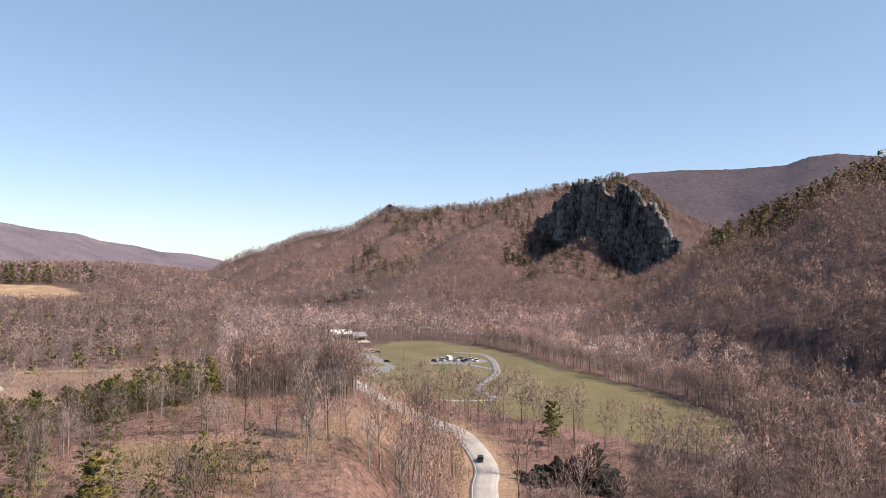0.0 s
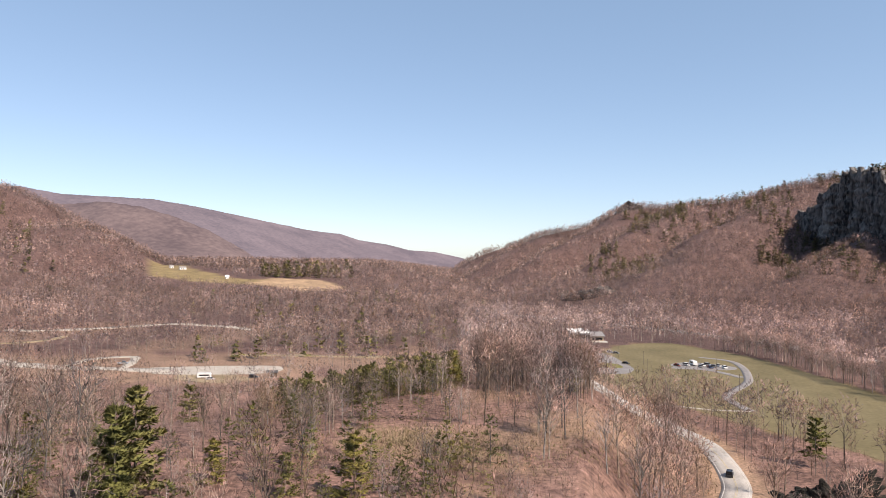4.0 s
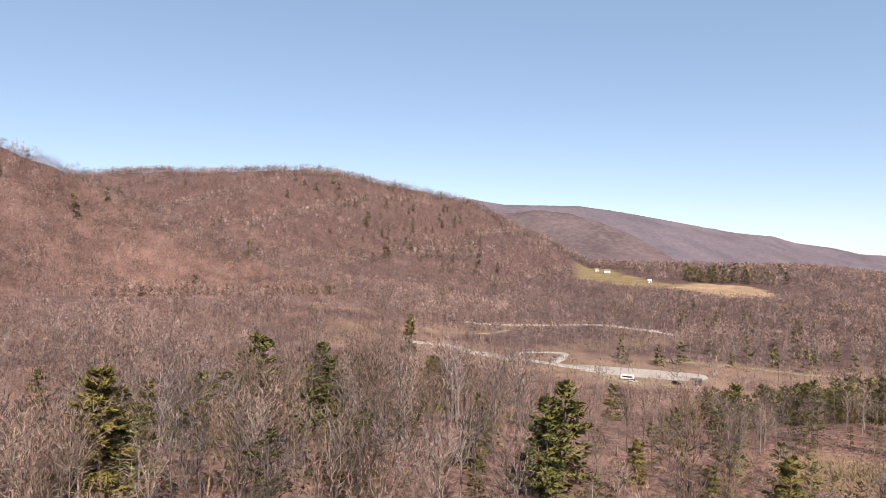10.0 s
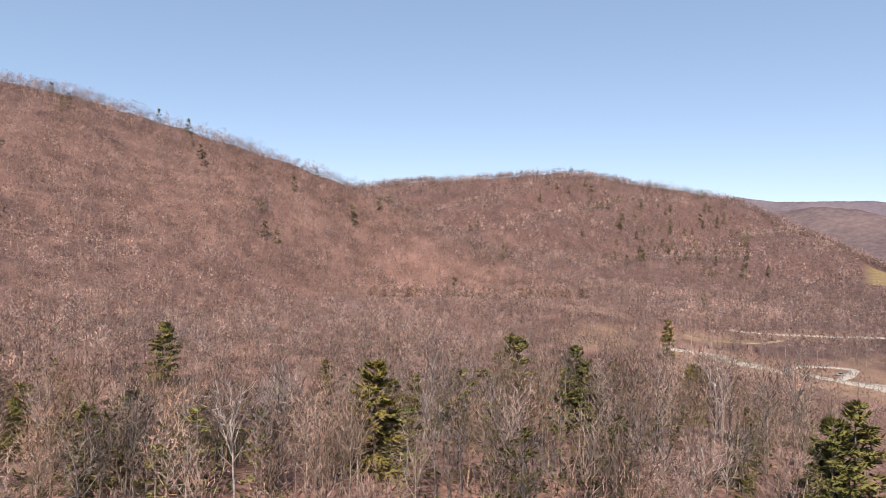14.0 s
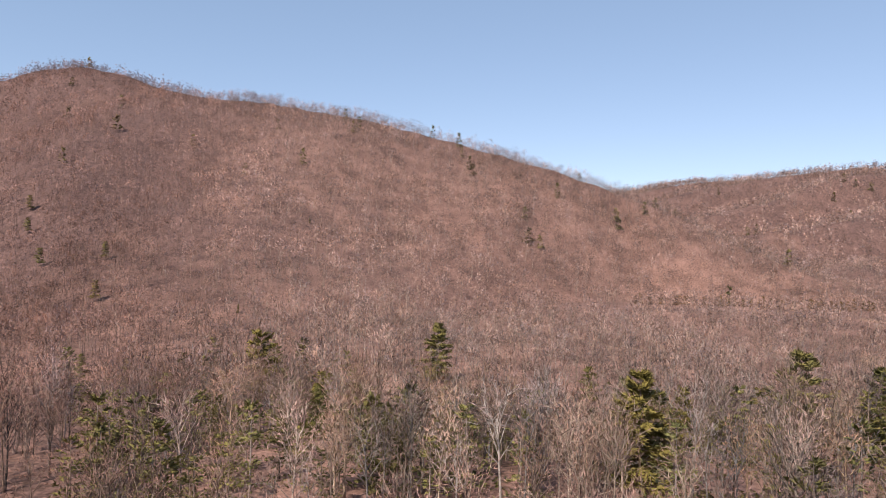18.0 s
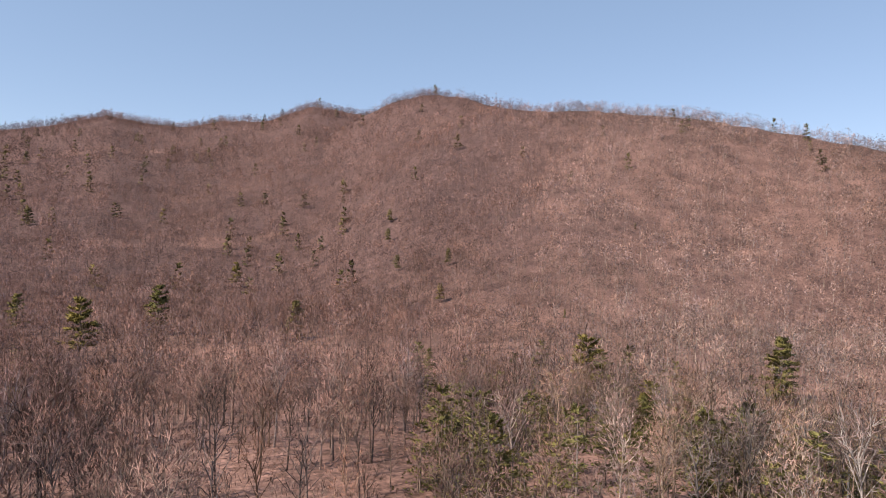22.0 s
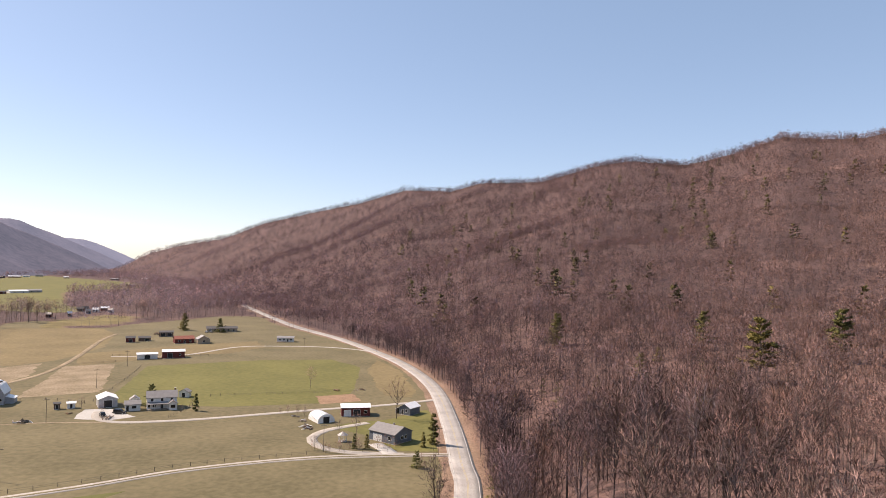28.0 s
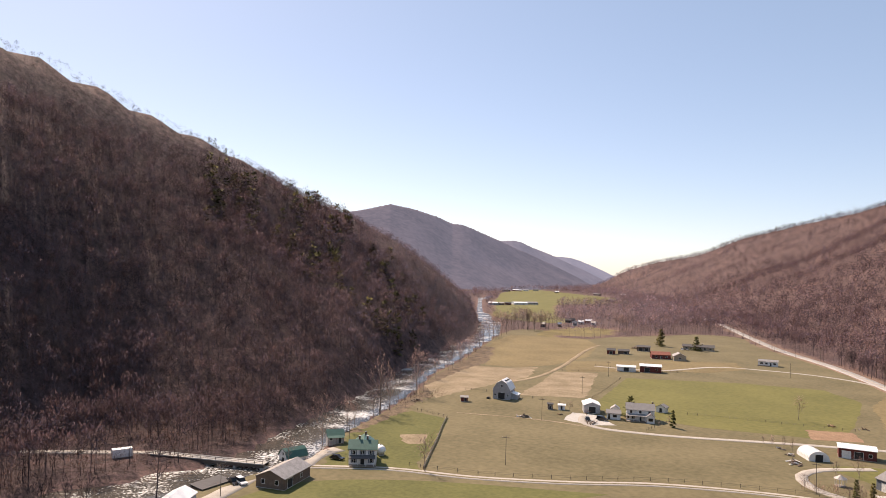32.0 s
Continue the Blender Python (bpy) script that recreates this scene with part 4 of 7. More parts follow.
# the trees nearest to the eye are things of their own
TINTS = ((0.95, 0.92, 0.9), (1.38, 1.3, 1.24), (0.62, 0.58, 0.56))
TREE_MESHES = []
for k, (V, F, M, N) in enumerate(NEAR_TREES):
    for tn in TINTS[:3]:
        pair = []
        for which, nm, mt in ((0, "trunk", BARK), (1, "crown", TWIG)):
            f = F[M == which]
            used, inv = np.unique(f, return_inverse=True)
            pair.append(mesh_of(nm, V[used], inv.reshape(-1, 3), [mt], attrs=[("tint", np.tile((*tn, 1), (len(used), 1)))], normals=N[used]))
        TREE_MESHES.append(pair)
pos, rng = woodland(1, 62, 200, 44)
order = np.argsort(np.hypot(pos[:, 0], pos[:, 1]))
front, rest = pos[order[:165]], pos[order[165:]]
n = len(rest)
low = np.degrees(np.arctan2(-rest[:, 0], rest[:, 1])) % 360
low = np.where((low > 12) & (low < 46), 0.66, 1)
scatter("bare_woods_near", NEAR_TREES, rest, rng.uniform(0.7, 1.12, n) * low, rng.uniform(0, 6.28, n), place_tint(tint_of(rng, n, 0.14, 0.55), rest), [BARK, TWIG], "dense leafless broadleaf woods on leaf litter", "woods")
for p in front:
    k = rng.randint(len(TREE_MESHES))
    # pale trees turn dark on the side-lit bearings, shade put into the tint
    if k % 3 == 1 and 112 < math.degrees(math.atan2(-p[0], p[1])) % 360 < 200:
        k += 1
    tree = new("bare_tree")
    tree.empty_display_size = 0.5
    tree.matrix_world = pose(*p, 0, 0, rng.uniform(0, 360)) @ Matrix.Scale(rng.uniform(0.7, 1.1), 4)
    tagged(tree, ("tall slender leafless tree", "leafless tree with a broad grey crown", "dark leafless tree")[k % 3] + " in the hillside woods", "tree", "bare trees on the knoll")
    for me in TREE_MESHES[k]:
        part(me.name.split(".")[0], me, None, tree)
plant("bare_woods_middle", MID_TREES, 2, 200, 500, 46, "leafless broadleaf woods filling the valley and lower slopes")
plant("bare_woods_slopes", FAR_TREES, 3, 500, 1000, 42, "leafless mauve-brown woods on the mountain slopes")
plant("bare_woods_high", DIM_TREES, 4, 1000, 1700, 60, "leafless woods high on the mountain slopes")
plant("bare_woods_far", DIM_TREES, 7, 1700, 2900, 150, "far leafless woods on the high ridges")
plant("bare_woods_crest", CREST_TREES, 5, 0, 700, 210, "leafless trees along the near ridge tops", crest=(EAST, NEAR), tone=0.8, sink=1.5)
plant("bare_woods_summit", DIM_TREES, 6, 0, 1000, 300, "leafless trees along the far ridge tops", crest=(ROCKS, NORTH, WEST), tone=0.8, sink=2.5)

# a thick grove hides the highway where it enters the park
rng = np.random.RandomState(51)
n = 260
az, r = rng.uniform(7.0, 16.5, n), rng.uniform(205, 325, n)
x, y = -np.sin(np.radians(az)) * r, np.cos(np.radians(az)) * r
m = (near_line(x, y, ROAD) > 6.5) & ~inside(x, y, MEADOW) & (np.hypot(x + 47, y - 420) > 24) & (np.hypot(x + 30, y - 305) > 13)
pos = np.stack([x[m], y[m], height(x[m], y[m]) - 0.25], 1)
pos = np.concatenate([pos, np.array([(-6 + rng.normal() * 5, 238 + rng.normal() * 7, 0) for _ in range(12)])])
pos = pos[near_line(pos[:, 0], pos[:, 1], ROAD) > 5.5]
pos[:, 2] = height(pos[:, 0], pos[:, 1]) - 0.25
n = len(pos)
scatter("roadside_grove", [NEAR_TREES[k] for k in (0, 1, 3, 4)], pos, rng.uniform(0.75, 1.05, n), rng.uniform(0, 6.28, n), tint_of(rng, n, 0.1, 0.3), [BARK, TWIG], "thick grove of grey leafless trees beside the highway", "woods")

BRUSH_NEAR = bare_tree(320, 5.0, 7, 12, 60, 0.03, (0, 0), 1.5, 0.06, 1.5)

# grey brush over the knoll's open flank
rng = np.random.RandomState(83)
n = 620
az, r = rng.uniform(8, 47, n), np.sqrt(rng.uniform(90 ** 2, 235 ** 2, n))
x, y = -np.sin(np.radians(az)) * r, np.cos(np.radians(az)) * r
m = (near_line(x, y, ROAD) > 7) & (np.hypot(x + 57, y - 140) > 13) & (np.hypot(x + 44, y - 137) > 9)
pos = np.stack([x[m], y[m], height(x[m], y[m]) - 0.15], 1)
n = len(pos)
scatter("knoll_brush", [BRUSH_NEAR], pos, rng.uniform(0.5, 1.2, n), rng.uniform(0, 6.28, n), tint_of(rng, n, 0.12, 0.35) * np.array((0.85, 0.82, 0.8, 1)), [BARK, TWIG], "grey leafless thicket on the open flank of the knoll", "bushes")

# trees and brush close in on the highway's upper side
rng = np.random.RandomState(81)
line = curve_pts(ROAD, 3.0)
line = line[(line[:, 1] > -560) & (line[:, 1] < -120)]
t = np.gradient(line, axis=0)
t /= np.linalg.norm(t, axis=1)[:, None]
side = np.stack([t[:, 1], -t[:, 0]], 1)
side *= np.sign(-side[:, :1])
verge = line, side
pos = line + side * rng.uniform(6.5, 15, len(line))[:, None]
pos = np.column_stack([pos, height(pos[:, 0], pos[:, 1]) - 0.2])
n = len(pos)
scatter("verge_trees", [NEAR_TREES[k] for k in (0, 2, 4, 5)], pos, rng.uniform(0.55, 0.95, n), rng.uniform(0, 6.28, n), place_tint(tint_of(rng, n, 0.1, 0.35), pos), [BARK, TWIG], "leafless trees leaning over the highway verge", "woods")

# saplings and brush between the highway and the meadow
rng = np.random.RandomState(91)
n = 420
az, r = rng.uniform(-24, -1, n), rng.uniform(190, 275, n)
x, y = -np.sin(np.radians(az)) * r, np.cos(np.radians(az)) * r
m = (near_line(x, y, ROAD) > 6) & ~inside(x, y, MEADOW)
for q, rr in (((33, 193), 17), ((43, 185), 12)):
    m &= np.hypot(x - q[0], y - q[1]) > rr
pos = np.stack([x[m], y[m], height(x[m], y[m]) - 0.2], 1)
n = len(pos)
scatter("meadow_saplings", [NEAR_TREES[5], BRUSH_NEAR, BRUSH_NEAR], pos, rng.uniform(0.3, 0.75, n), rng.uniform(0, 6.28, n), tint_of(rng, n, 0.15, 0.4), [BARK, TWIG], "leafless saplings and brush above the meadow", "bushes")

# pale sycamores wall off the meadow from the river
rng = np.random.RandomState(61)
line = curve_pts([(20, 520), (42, 487), (71, 401), (89, 346), (104, 308), (113, 275), (106, 240)], 1.6)
pos = line + rng.uniform(4, 17, len(line))[:, None] * np.array((0.93, 0.36)) + rng.normal(size=line.shape) * 1.2
pos = np.column_stack([pos, height(pos[:, 0], pos[:, 1]) - 0.2])
n = len(pos)
scatter("meadow_edge_trees", [NEAR_TREES[k] for k in (0, 1, 3, 4)], pos, rng.uniform(0.6, 1.0, n), rng.uniform(0, 6.28, n), tint_of(rng, n, 0.08, 0.3) * np.array((1.3, 1.27, 1.26, 1)), [BARK, TWIG], "wall of pale leafless trees along the meadow's river side", "woods")

# the steep shaded side above the river is densely wooded down to the bank
rng = np.random.RandomState(41)
n = 6000
az, r = rng.uniform(206, 249, n), np.sqrt(rng.uniform(174 ** 2, 600 ** 2, n))
x, y = -np.sin(np.radians(az)) * r, np.cos(np.radians(az)) * r
m = (near_line(x, y, RIVER) > 14) & ~inside(x, y, PASTURE) & (near_line(x, y, [(300, -60), (240, -95), (222, -115), (205, -128), (190, -139)]) > 7) & (np.hypot(x - 193, y + 131) > 9) & (x > 164)
a, e, d, f = np.array(EAST).T
m &= r < np.interp(az, a, d) - 8
x, y = x[m], y[m]
n = len(x)
pos = np.stack([x, y, height(x, y) - 0.25], 1)
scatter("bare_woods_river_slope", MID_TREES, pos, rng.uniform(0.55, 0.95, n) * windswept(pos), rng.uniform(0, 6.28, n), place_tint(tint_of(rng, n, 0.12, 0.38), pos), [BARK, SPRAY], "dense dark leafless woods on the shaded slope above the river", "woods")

# brush under the trees and along the banks
plant("brush_near", BRUSH, 21, 70, 260, 52, "low leafless brush under the trees", 0.15, 0.4)
rng = np.random.RandomState(43)
n = 3400
az, r = rng.uniform(211, 246, n), rng.uniform(172, 330, n)
x, y = -np.sin(np.radians(az)) * r, np.cos(np.radians(az)) * r
m = (near_line(x, y, RIVER) > 12.5) & (x > 168) & (near_line(x, y, [(300, -60), (240, -95), (222, -115), (205, -128), (190, -139)]) > 3.5) & (np.hypot(x - 193, y + 131) > 6)
pos = np.stack([x[m], y[m], height(x[m], y[m]) - 0.1], 1)
n = len(pos)
scatter("bank_thicket", BRUSH, pos, rng.uniform(0.8, 2.3, n), rng.uniform(0, 6.28, n), tint_of(rng, n, 0.2, 0.35) * np.array((0.32, 0.24, 0.21, 1)), [BARK, TWIG], "reddish brown thicket on the far river bank", "bushes")
rng = np.random.RandomState(31)
line = curve_pts(RIVER, 2.5)
line = line[(line[:, 1] > -900) & (line[:, 1] < 620)]
pos = np.concatenate([line + rng.normal(size=line.shape) * 2 + rng.choice([-1, 1], len(line))[:, None] * rng.uniform(9, 17, len(line))[:, None] * np.array((0.9, 0.3)) for _ in range(3)])
pos = pos[near_line(pos[:, 0], pos[:, 1], RIVER) > 12]
pos = np.concatenate([pos, np.array([(q[0] + rng.uniform(5.5, 9) * k, q[1] + rng.uniform(-3, 3)) for q in curve_pts(ROAD, 3.0) for k in (-1, 1) if (k < 0 or q[1] > -190) and q[1] > -400])])
pos = np.column_stack([pos, height(pos[:, 0], pos[:, 1]) - 0.1])
n = len(pos)
line, side = verge
more = np.concatenate([line + side * rng.uniform(5.2, 12, len(line))[:, None] for _ in range(4)])
hedge = np.column_stack([np.linspace(16, -12, 130), np.linspace(-224.5, -227.5, 130)]) + rng.normal(size=(130, 2)) * 0.7
more = np.concatenate([more, hedge])
pos = np.concatenate([pos, np.column_stack([more, height(more[:, 0], more[:, 1]) - 0.1])])
n = len(pos)
scatter("bank_brush", BRUSH, pos, rng.uniform(0.4, 1.1, n), rng.uniform(0, 6.28, n), tint_of(rng, n, 0.2, 0.4) * np.array((1.1, 0.95, 0.8, 1)), [BARK, TWIG], "tangled leafless brush along the banks and verges", "bushes")


# ---- building blocks ----
def thing(name, x, y, turn, label, category, group="", z=None):
    o = new(name)
    o.empty_display_size = 0.5
    o.matrix_world = pose(x, y, float(height(x, y)) + 0.06 if z is None else z, 0, 0, turn)
    return tagged(o, label, category, group)


def facing(x, y):
    return math.degrees(math.atan2(-x, y))


def box(bm, x0, x1, y0, y1, z0, z1, bevel=0.0):
    v = bmesh.ops.create_cube(bm, size=1, matrix=Matrix.LocRotScale(((x0 + x1) / 2, (y0 + y1) / 2, (z0 + z1) / 2), None, (abs(x1 - x0), abs(y1 - y0), abs(z1 - z0))))["verts"]
    if bevel:
        bmesh.ops.bevel(bm, geom=list({e for q in v for e in q.link_edges}), offset=bevel, segments=1, affect="EDGES")
    return bm


def cubo(*a, bevel=0.0):
    return box(bmesh.new(), *a, bevel=bevel)


def rod(bm, p0, p1, r0, r1=None, n=8):
    p0, p1 = Vector(p0), Vector(p1)
    m = Matrix.Translation((p0 + p1) / 2) @ (p1 - p0).to_track_quat("Z", "Y").to_matrix().to_4x4()
    bmesh.ops.create_cone(bm, cap_ends=True, segments=n, radius1=r0, radius2=r0 if r1 is None else r1, depth=(p1 - p0).length, matrix=m)
    return bm


def extrude(bm, outline, axis, a, b):
    """Extrudes an outline of (u, z) along x or y from a to b."""
    put = (lambda u, z, w: (w, u, z)) if axis == "x" else (lambda u, z, w: (u, w, z))
    lo = [bm.verts.new(put(u, z, a)) for u, z in outline]
    hi = [bm.verts.new(put(u, z, b)) for u, z in outline]
    bm.faces.new(lo)
    bm.faces.new(hi[::-1])
    for i in range(len(lo)):
        j = (i + 1) % len(lo)
        bm.faces.new((lo[j], lo[i], hi[i], hi[j]))
    bmesh.ops.recalc_face_normals(bm, faces=bm.faces)
    return bm


WHITE = plain("white_siding", (0.72, 0.71, 0.69), 0.6)
GREY = plain("grey_siding", (0.36, 0.36, 0.37), 0.7)
SLATE = plain("blue_grey_siding", (0.13, 0.15, 0.18), 0.7)
TAN = plain("tan_siding", (0.40, 0.32, 0.24), 0.7)
BROWN = plain("brown_boards", (0.16, 0.11, 0.085), 0.8, wear=0.3)
RED = plain("red_boards", (0.15, 0.034, 0.028), 0.75, wear=0.25)
DARK = plain("dark_opening", (0.02, 0.02, 0.022), 0.6)
TRIM = plain("white_trim", (0.75, 0.75, 0.73), 0.5)
WOOD = plain("weathered_wood", (0.27, 0.22, 0.18), 0.85, wear=0.3)
POST = plain("post_wood", (0.16, 0.13, 0.105), 0.9, wear=0.3)
GREEN_ROOF = plain("green_metal_roof", (0.035, 0.11, 0.085), 0.4, 0.1, spec=0.5)
WHITE_ROOF = plain("white_metal_roof", (0.8, 0.8, 0.79), 0.4, 0.0, wear=0.08)
GREY_ROOF = plain("grey_shingles", (0.22, 0.21, 0.205), 0.85)
TIN_ROOF = plain("tin_roof", (0.30, 0.28, 0.265), 0.5, 0.3, wear=0.25)
RUST_ROOF = plain("rusted_roof", (0.27, 0.09, 0.06), 0.7, 0.1, wear=0.4)
DARK_ROOF = plain("dark_shingles", (0.09, 0.085, 0.085), 0.85)
BRICK = plain("chimney_brick", (0.14, 0.08, 0.065), 0.9, wear=0.3)
GLASS = plain("window_glass", (0.012, 0.014, 0.017), 0.1, spec=0.4)
RUBBER = plain("tyre_rubber", (0.02, 0.02, 0.02), 0.8)
CHROME = plain("rim_metal", (0.5, 0.5, 0.5), 0.3, 0.9)
STEEL = plain("bridge_steel", (0.12, 0.095, 0.08), 0.6, 0.4, wear=0.3)
CONCRETE = plain("concrete", (0.42, 0.40, 0.37), 0.9)


def roofs(parent, w, d, h, rise, mat, over=0.4, along="x", gambrel=False, label=""):
    """Roof slabs over walls of height h; the ridge runs along x or y."""
    span, length = (d, w) if along == "x" else (w, d)
    half, th = span / 2 + over, 0.16
    k = rise / (span / 2)
    if gambrel:
        line = [(half, h - over * k), (span * 0.3, h + rise * 0.68), (0, h + rise)]
    else:
        line = [(half, h - over * k), (0, h + rise)]
    for s in (-1, 1):
        up = [(s * u, z) for u, z in line]
        outline = up + [(u, z + th) for u, z in reversed(up)]
        part("roof", extrude(bmesh.new(), outline, along, -length / 2 - over, length / 2 + over), mat, parent, label)


def walls(parent, w, d, h, rise, mat, along="x", gambrel=False):
    span, length = (d, w) if along == "x" else (w, d)
    o = [(-span / 2, -0.3), (span / 2, -0.3), (span / 2, h)]
    o += [(span * 0.3, h + rise * 0.66), (0, h + rise - 0.05), (-span * 0.3, h + rise * 0.66)] if gambrel else [(0, h + rise - 0.05)]
    o += [(-span / 2, h)]
    return part("wall", extrude(bmesh.new(), o, along, -length / 2, length / 2), mat, parent)


def opening(parent, name, side, u, z, ow, oh, w, d, mat=None, frame_mat=None):
    """A window or door on a side: f front, b back, l left, r right; u along the wall, z its sill."""
    t = 0.09
    fm = frame_mat or TRIM
    outer, inner = bmesh.new(), bmesh.new()

    def slab(bm, u0, u1, z0, z1, a, b):
        if side == "f":
            box(bm, u0, u1, -d / 2 - b, -d / 2 - a, z0, z1)
        elif side == "b":
            box(bm, u0, u1, d / 2 + a, d / 2 + b, z0, z1)
        elif side == "l":
            box(bm, -w / 2 - b, -w / 2 - a, u0, u1, z0, z1)
        else:
            box(bm, w / 2 + a, w / 2 + b, u0, u1, z0, z1)
    for q in ((u - ow / 2 - t, u - ow / 2, z, z + oh), (u + ow / 2, u + ow / 2 + t, z, z + oh), (u - ow / 2 - t, u + ow / 2 + t, z + oh, z + oh + t), (u - ow / 2 - t, u + ow / 2 + t, z - t, z)):
        slab(outer, *q, -0.02, 0.06)
    slab(inner, u - ow / 2, u + ow / 2, z, z + oh, -0.02, 0.02)
    o = part(name, outer, fm, parent)
    part("pane" if name == "window" else "leaf", inner, mat or (GLASS if name == "window" else DARK), o)
    return o


def chimney(parent, x, y, z0, z1, s=0.6):
    c = part("chimney", cubo(x - s / 2, x + s / 2, y - s / 2, y + s / 2, z0, z1), BRICK, parent)
    part("cap", cubo(x - s / 2 - 0.08, x + s / 2 + 0.08, y - s / 2 - 0.08, y + s / 2 + 0.08, z1, z1 + 0.12), CONCRETE, c)


def building(name, x, y, turn, w, d, h, rise, wall, roof, label, category="shed", along="x", gambrel=False, over=0.35, holes=(), stacks=(), group=""):
    o = thing(name, x, y, turn, label, category, group)
    part("foundation", cubo(-w / 2 - 0.05, w / 2 + 0.05, -d / 2 - 0.05, d / 2 + 0.05, -0.6, 0.12), CONCRETE, o)
    walls(o, w, d, h, rise, wall, along, gambrel)
    roofs(o, w, d, h, rise, roof, over, along, gambrel)
    for hole in holes:
        opening(o, *hole[:6], w, d, *hole[6:])
    for s in stacks:
        chimney(o, *s)
    return o


def vehicle(x, y, turn, kind, paint, label, group=""):
    """A car, pickup, van or camper with its wheels, windows and lamps; it drives towards its -y."""
    o = thing("car" if kind != "camper" else "camper_trailer", x, y, turn, label, "car" if kind != "camper" else "camper", group)
    L, W, H, hood = {"car": (4.5, 1.75, 1.45, 0.8), "suv": (4.7, 1.85, 1.75, 0.95), "pickup": (5.6, 1.95, 1.85, 1.0), "camper": (6.8, 2.35, 2.75, 0.75)}[kind]
    f, b = -L / 2, L / 2
    if kind == "camper":
        body = [(f, 0.5), (f, 2.2), (f + 0.6, H), (b - 0.3, H), (b, 2.3), (b, 0.5)]
        cab = [(f + 1.0, 1.3), (f + 1.0, 2.0), (b - 1.0, 2.0), (b - 1.0, 1.3)]
    elif kind == "pickup":
        body = [(f, 0.4), (f, 0.95), (f + 1.4, 1.1), (b - 0.02, 1.1), (b, 0.45)]
        cab = [(f + 1.3, 1.1), (f + 1.9, H), (f + 3.3, H), (f + 3.5, 1.1)]
    else:
        body = [(f, 0.35), (f, 0.72), (f + 1.1, hood), (b - 0.5, hood + 0.05), (b, 0.85), (b, 0.4)]
        cab = [(f + 1.0, hood), (f + 1.8, H), (b - 1.0 if kind == "car" else b - 0.35, H), (b - 0.25, hood + 0.03)]
    part("body", extrude(bmesh.new(), body, "x", -W / 2, W / 2), paint, o)
    gl = part("window", extrude(bmesh.new(), cab, "x", -W / 2 + (0.12 if kind != "camper" else -0.02), W / 2 - (0.12 if kind != "camper" else -0.02)), GLASS, o)
    if kind != "camper":
        part("roof", cubo(-W / 2 + 0.14, W / 2 - 0.14, cab[1][0] + 0.1, cab[2][0] - 0.05, H - 0.02, H + 0.05, bevel=0.02), paint, o)
        for s in (-1, 1):
            part("headlight", cubo(s * (W / 2 - 0.35) - 0.16, s * (W / 2 - 0.35) + 0.16, f - 0.03, f + 0.06, 0.58, 0.7), TRIM, o)
    for wy in ((f + 0.85, b - 0.85) if kind != "camper" else (0.2, 1.1)):
        for s in (-1, 1):
            wheel = part("wheel", rod(bmesh.new(), (s * (W / 2 - 0.18), wy, 0.33), (s * (W / 2 + 0.02), wy, 0.33), 0.33, n=12), RUBBER, o)
            part("rim", rod(bmesh.new(), (s * (W / 2 + 0.015), wy, 0.33), (s * (W / 2 + 0.035), wy, 0.33), 0.19, n=10), CHROME, wheel)
    return o


CAR_WHITE = plain("white_car_paint", (0.7, 0.7, 0.7), 0.25, spec=0.6, wear=0.05)
CAR_BLACK = plain("black_car_paint", (0.015, 0.015, 0.018), 0.2, spec=0.6)
CAR_BLUE = plain("blue_car_paint", (0.025, 0.045, 0.11), 0.2, spec=0.6)
CAR_SILVER = plain("silver_car_paint", (0.42, 0.43, 0.44), 0.25, 0.4)
CAR_RED = plain("red_car_paint", (0.22, 0.03, 0.025), 0.25, spec=0.6)


# ---- south valley: lanes and plots ----
DRY = material("tan_grass", (0.14, 0.105, 0.05), (0.225, 0.172, 0.086), 0.03, 0.95, bump=0.05, fine=14)
ribbon("farm_lane", LANE, 3.6, 0.085, GRAVEL, "pale gravel farm lane across the pasture", "road", ragged=0.08)
ribbon("grass_strip", LANE, 0.9, 0.10, GRASS, "grass strip between the lane's wheel tracks", "grass", ragged=0.4)
ribbon("farm_drive", [(-31, -306), (-15, -297), (0, -291), (18, -285), (40, -276), (57, -269), (75, -264), (89, -263), (98, -270), (101, -281)], 3.4, 0.085, GRAVEL, "pale gravel drive to the farmhouse", "road", ragged=0.08)
ribbon("house_drive", [(-13, -219), (5, -222), (14, -229), (17, -240), (13, -250), (6, -256), (-2, -262)], 3.6, 0.09, GRAVEL, "curved gravel drive round the lawn", "road", ragged=0.06)
ribbon("house_apron", [(-9, -220), (-7, -226), (-4, -232)], 5.0, 0.095, CONCRETE, "pale driveway apron", "road")
ribbon("bungalow_drive", [(-12, -462), (8, -482), (30, -492), (55, -494), (85, -487), (108, -446), (128, -436), (150, -434)], 3.4, 0.085, GRAVEL, "narrow gravel track past the sheds", "road", ragged=0.1)
ribbon("field_track", [(165, -335), (160, -370), (166, -420), (176, -470), (186, -520), (190, -560)], 3.2, 0.085, STRAW, "pale worn track across the fields", "road", ragged=0.2)
ribbon("meadow_track", [(93, -262), (110, -262), (128, -258), (146, -252)], 1.6, 0.085, STRAW, "faint worn track over the grass", "road", ragged=0.3)
ribbon("bank_lane", [(240, -95), (222, -115), (205, -128), (190, -139)], 3.4, 0.12, GRAVEL, "dirt lane beyond the bridge", "road", ragged=0.1)
ribbon("river_lane", [(152, -152), (147, -140), (143, -128), (140, -115), (138, -95)], 5.5, 0.09, GRAVEL, "gravel yard along the river bank", "road", ragged=0.1)
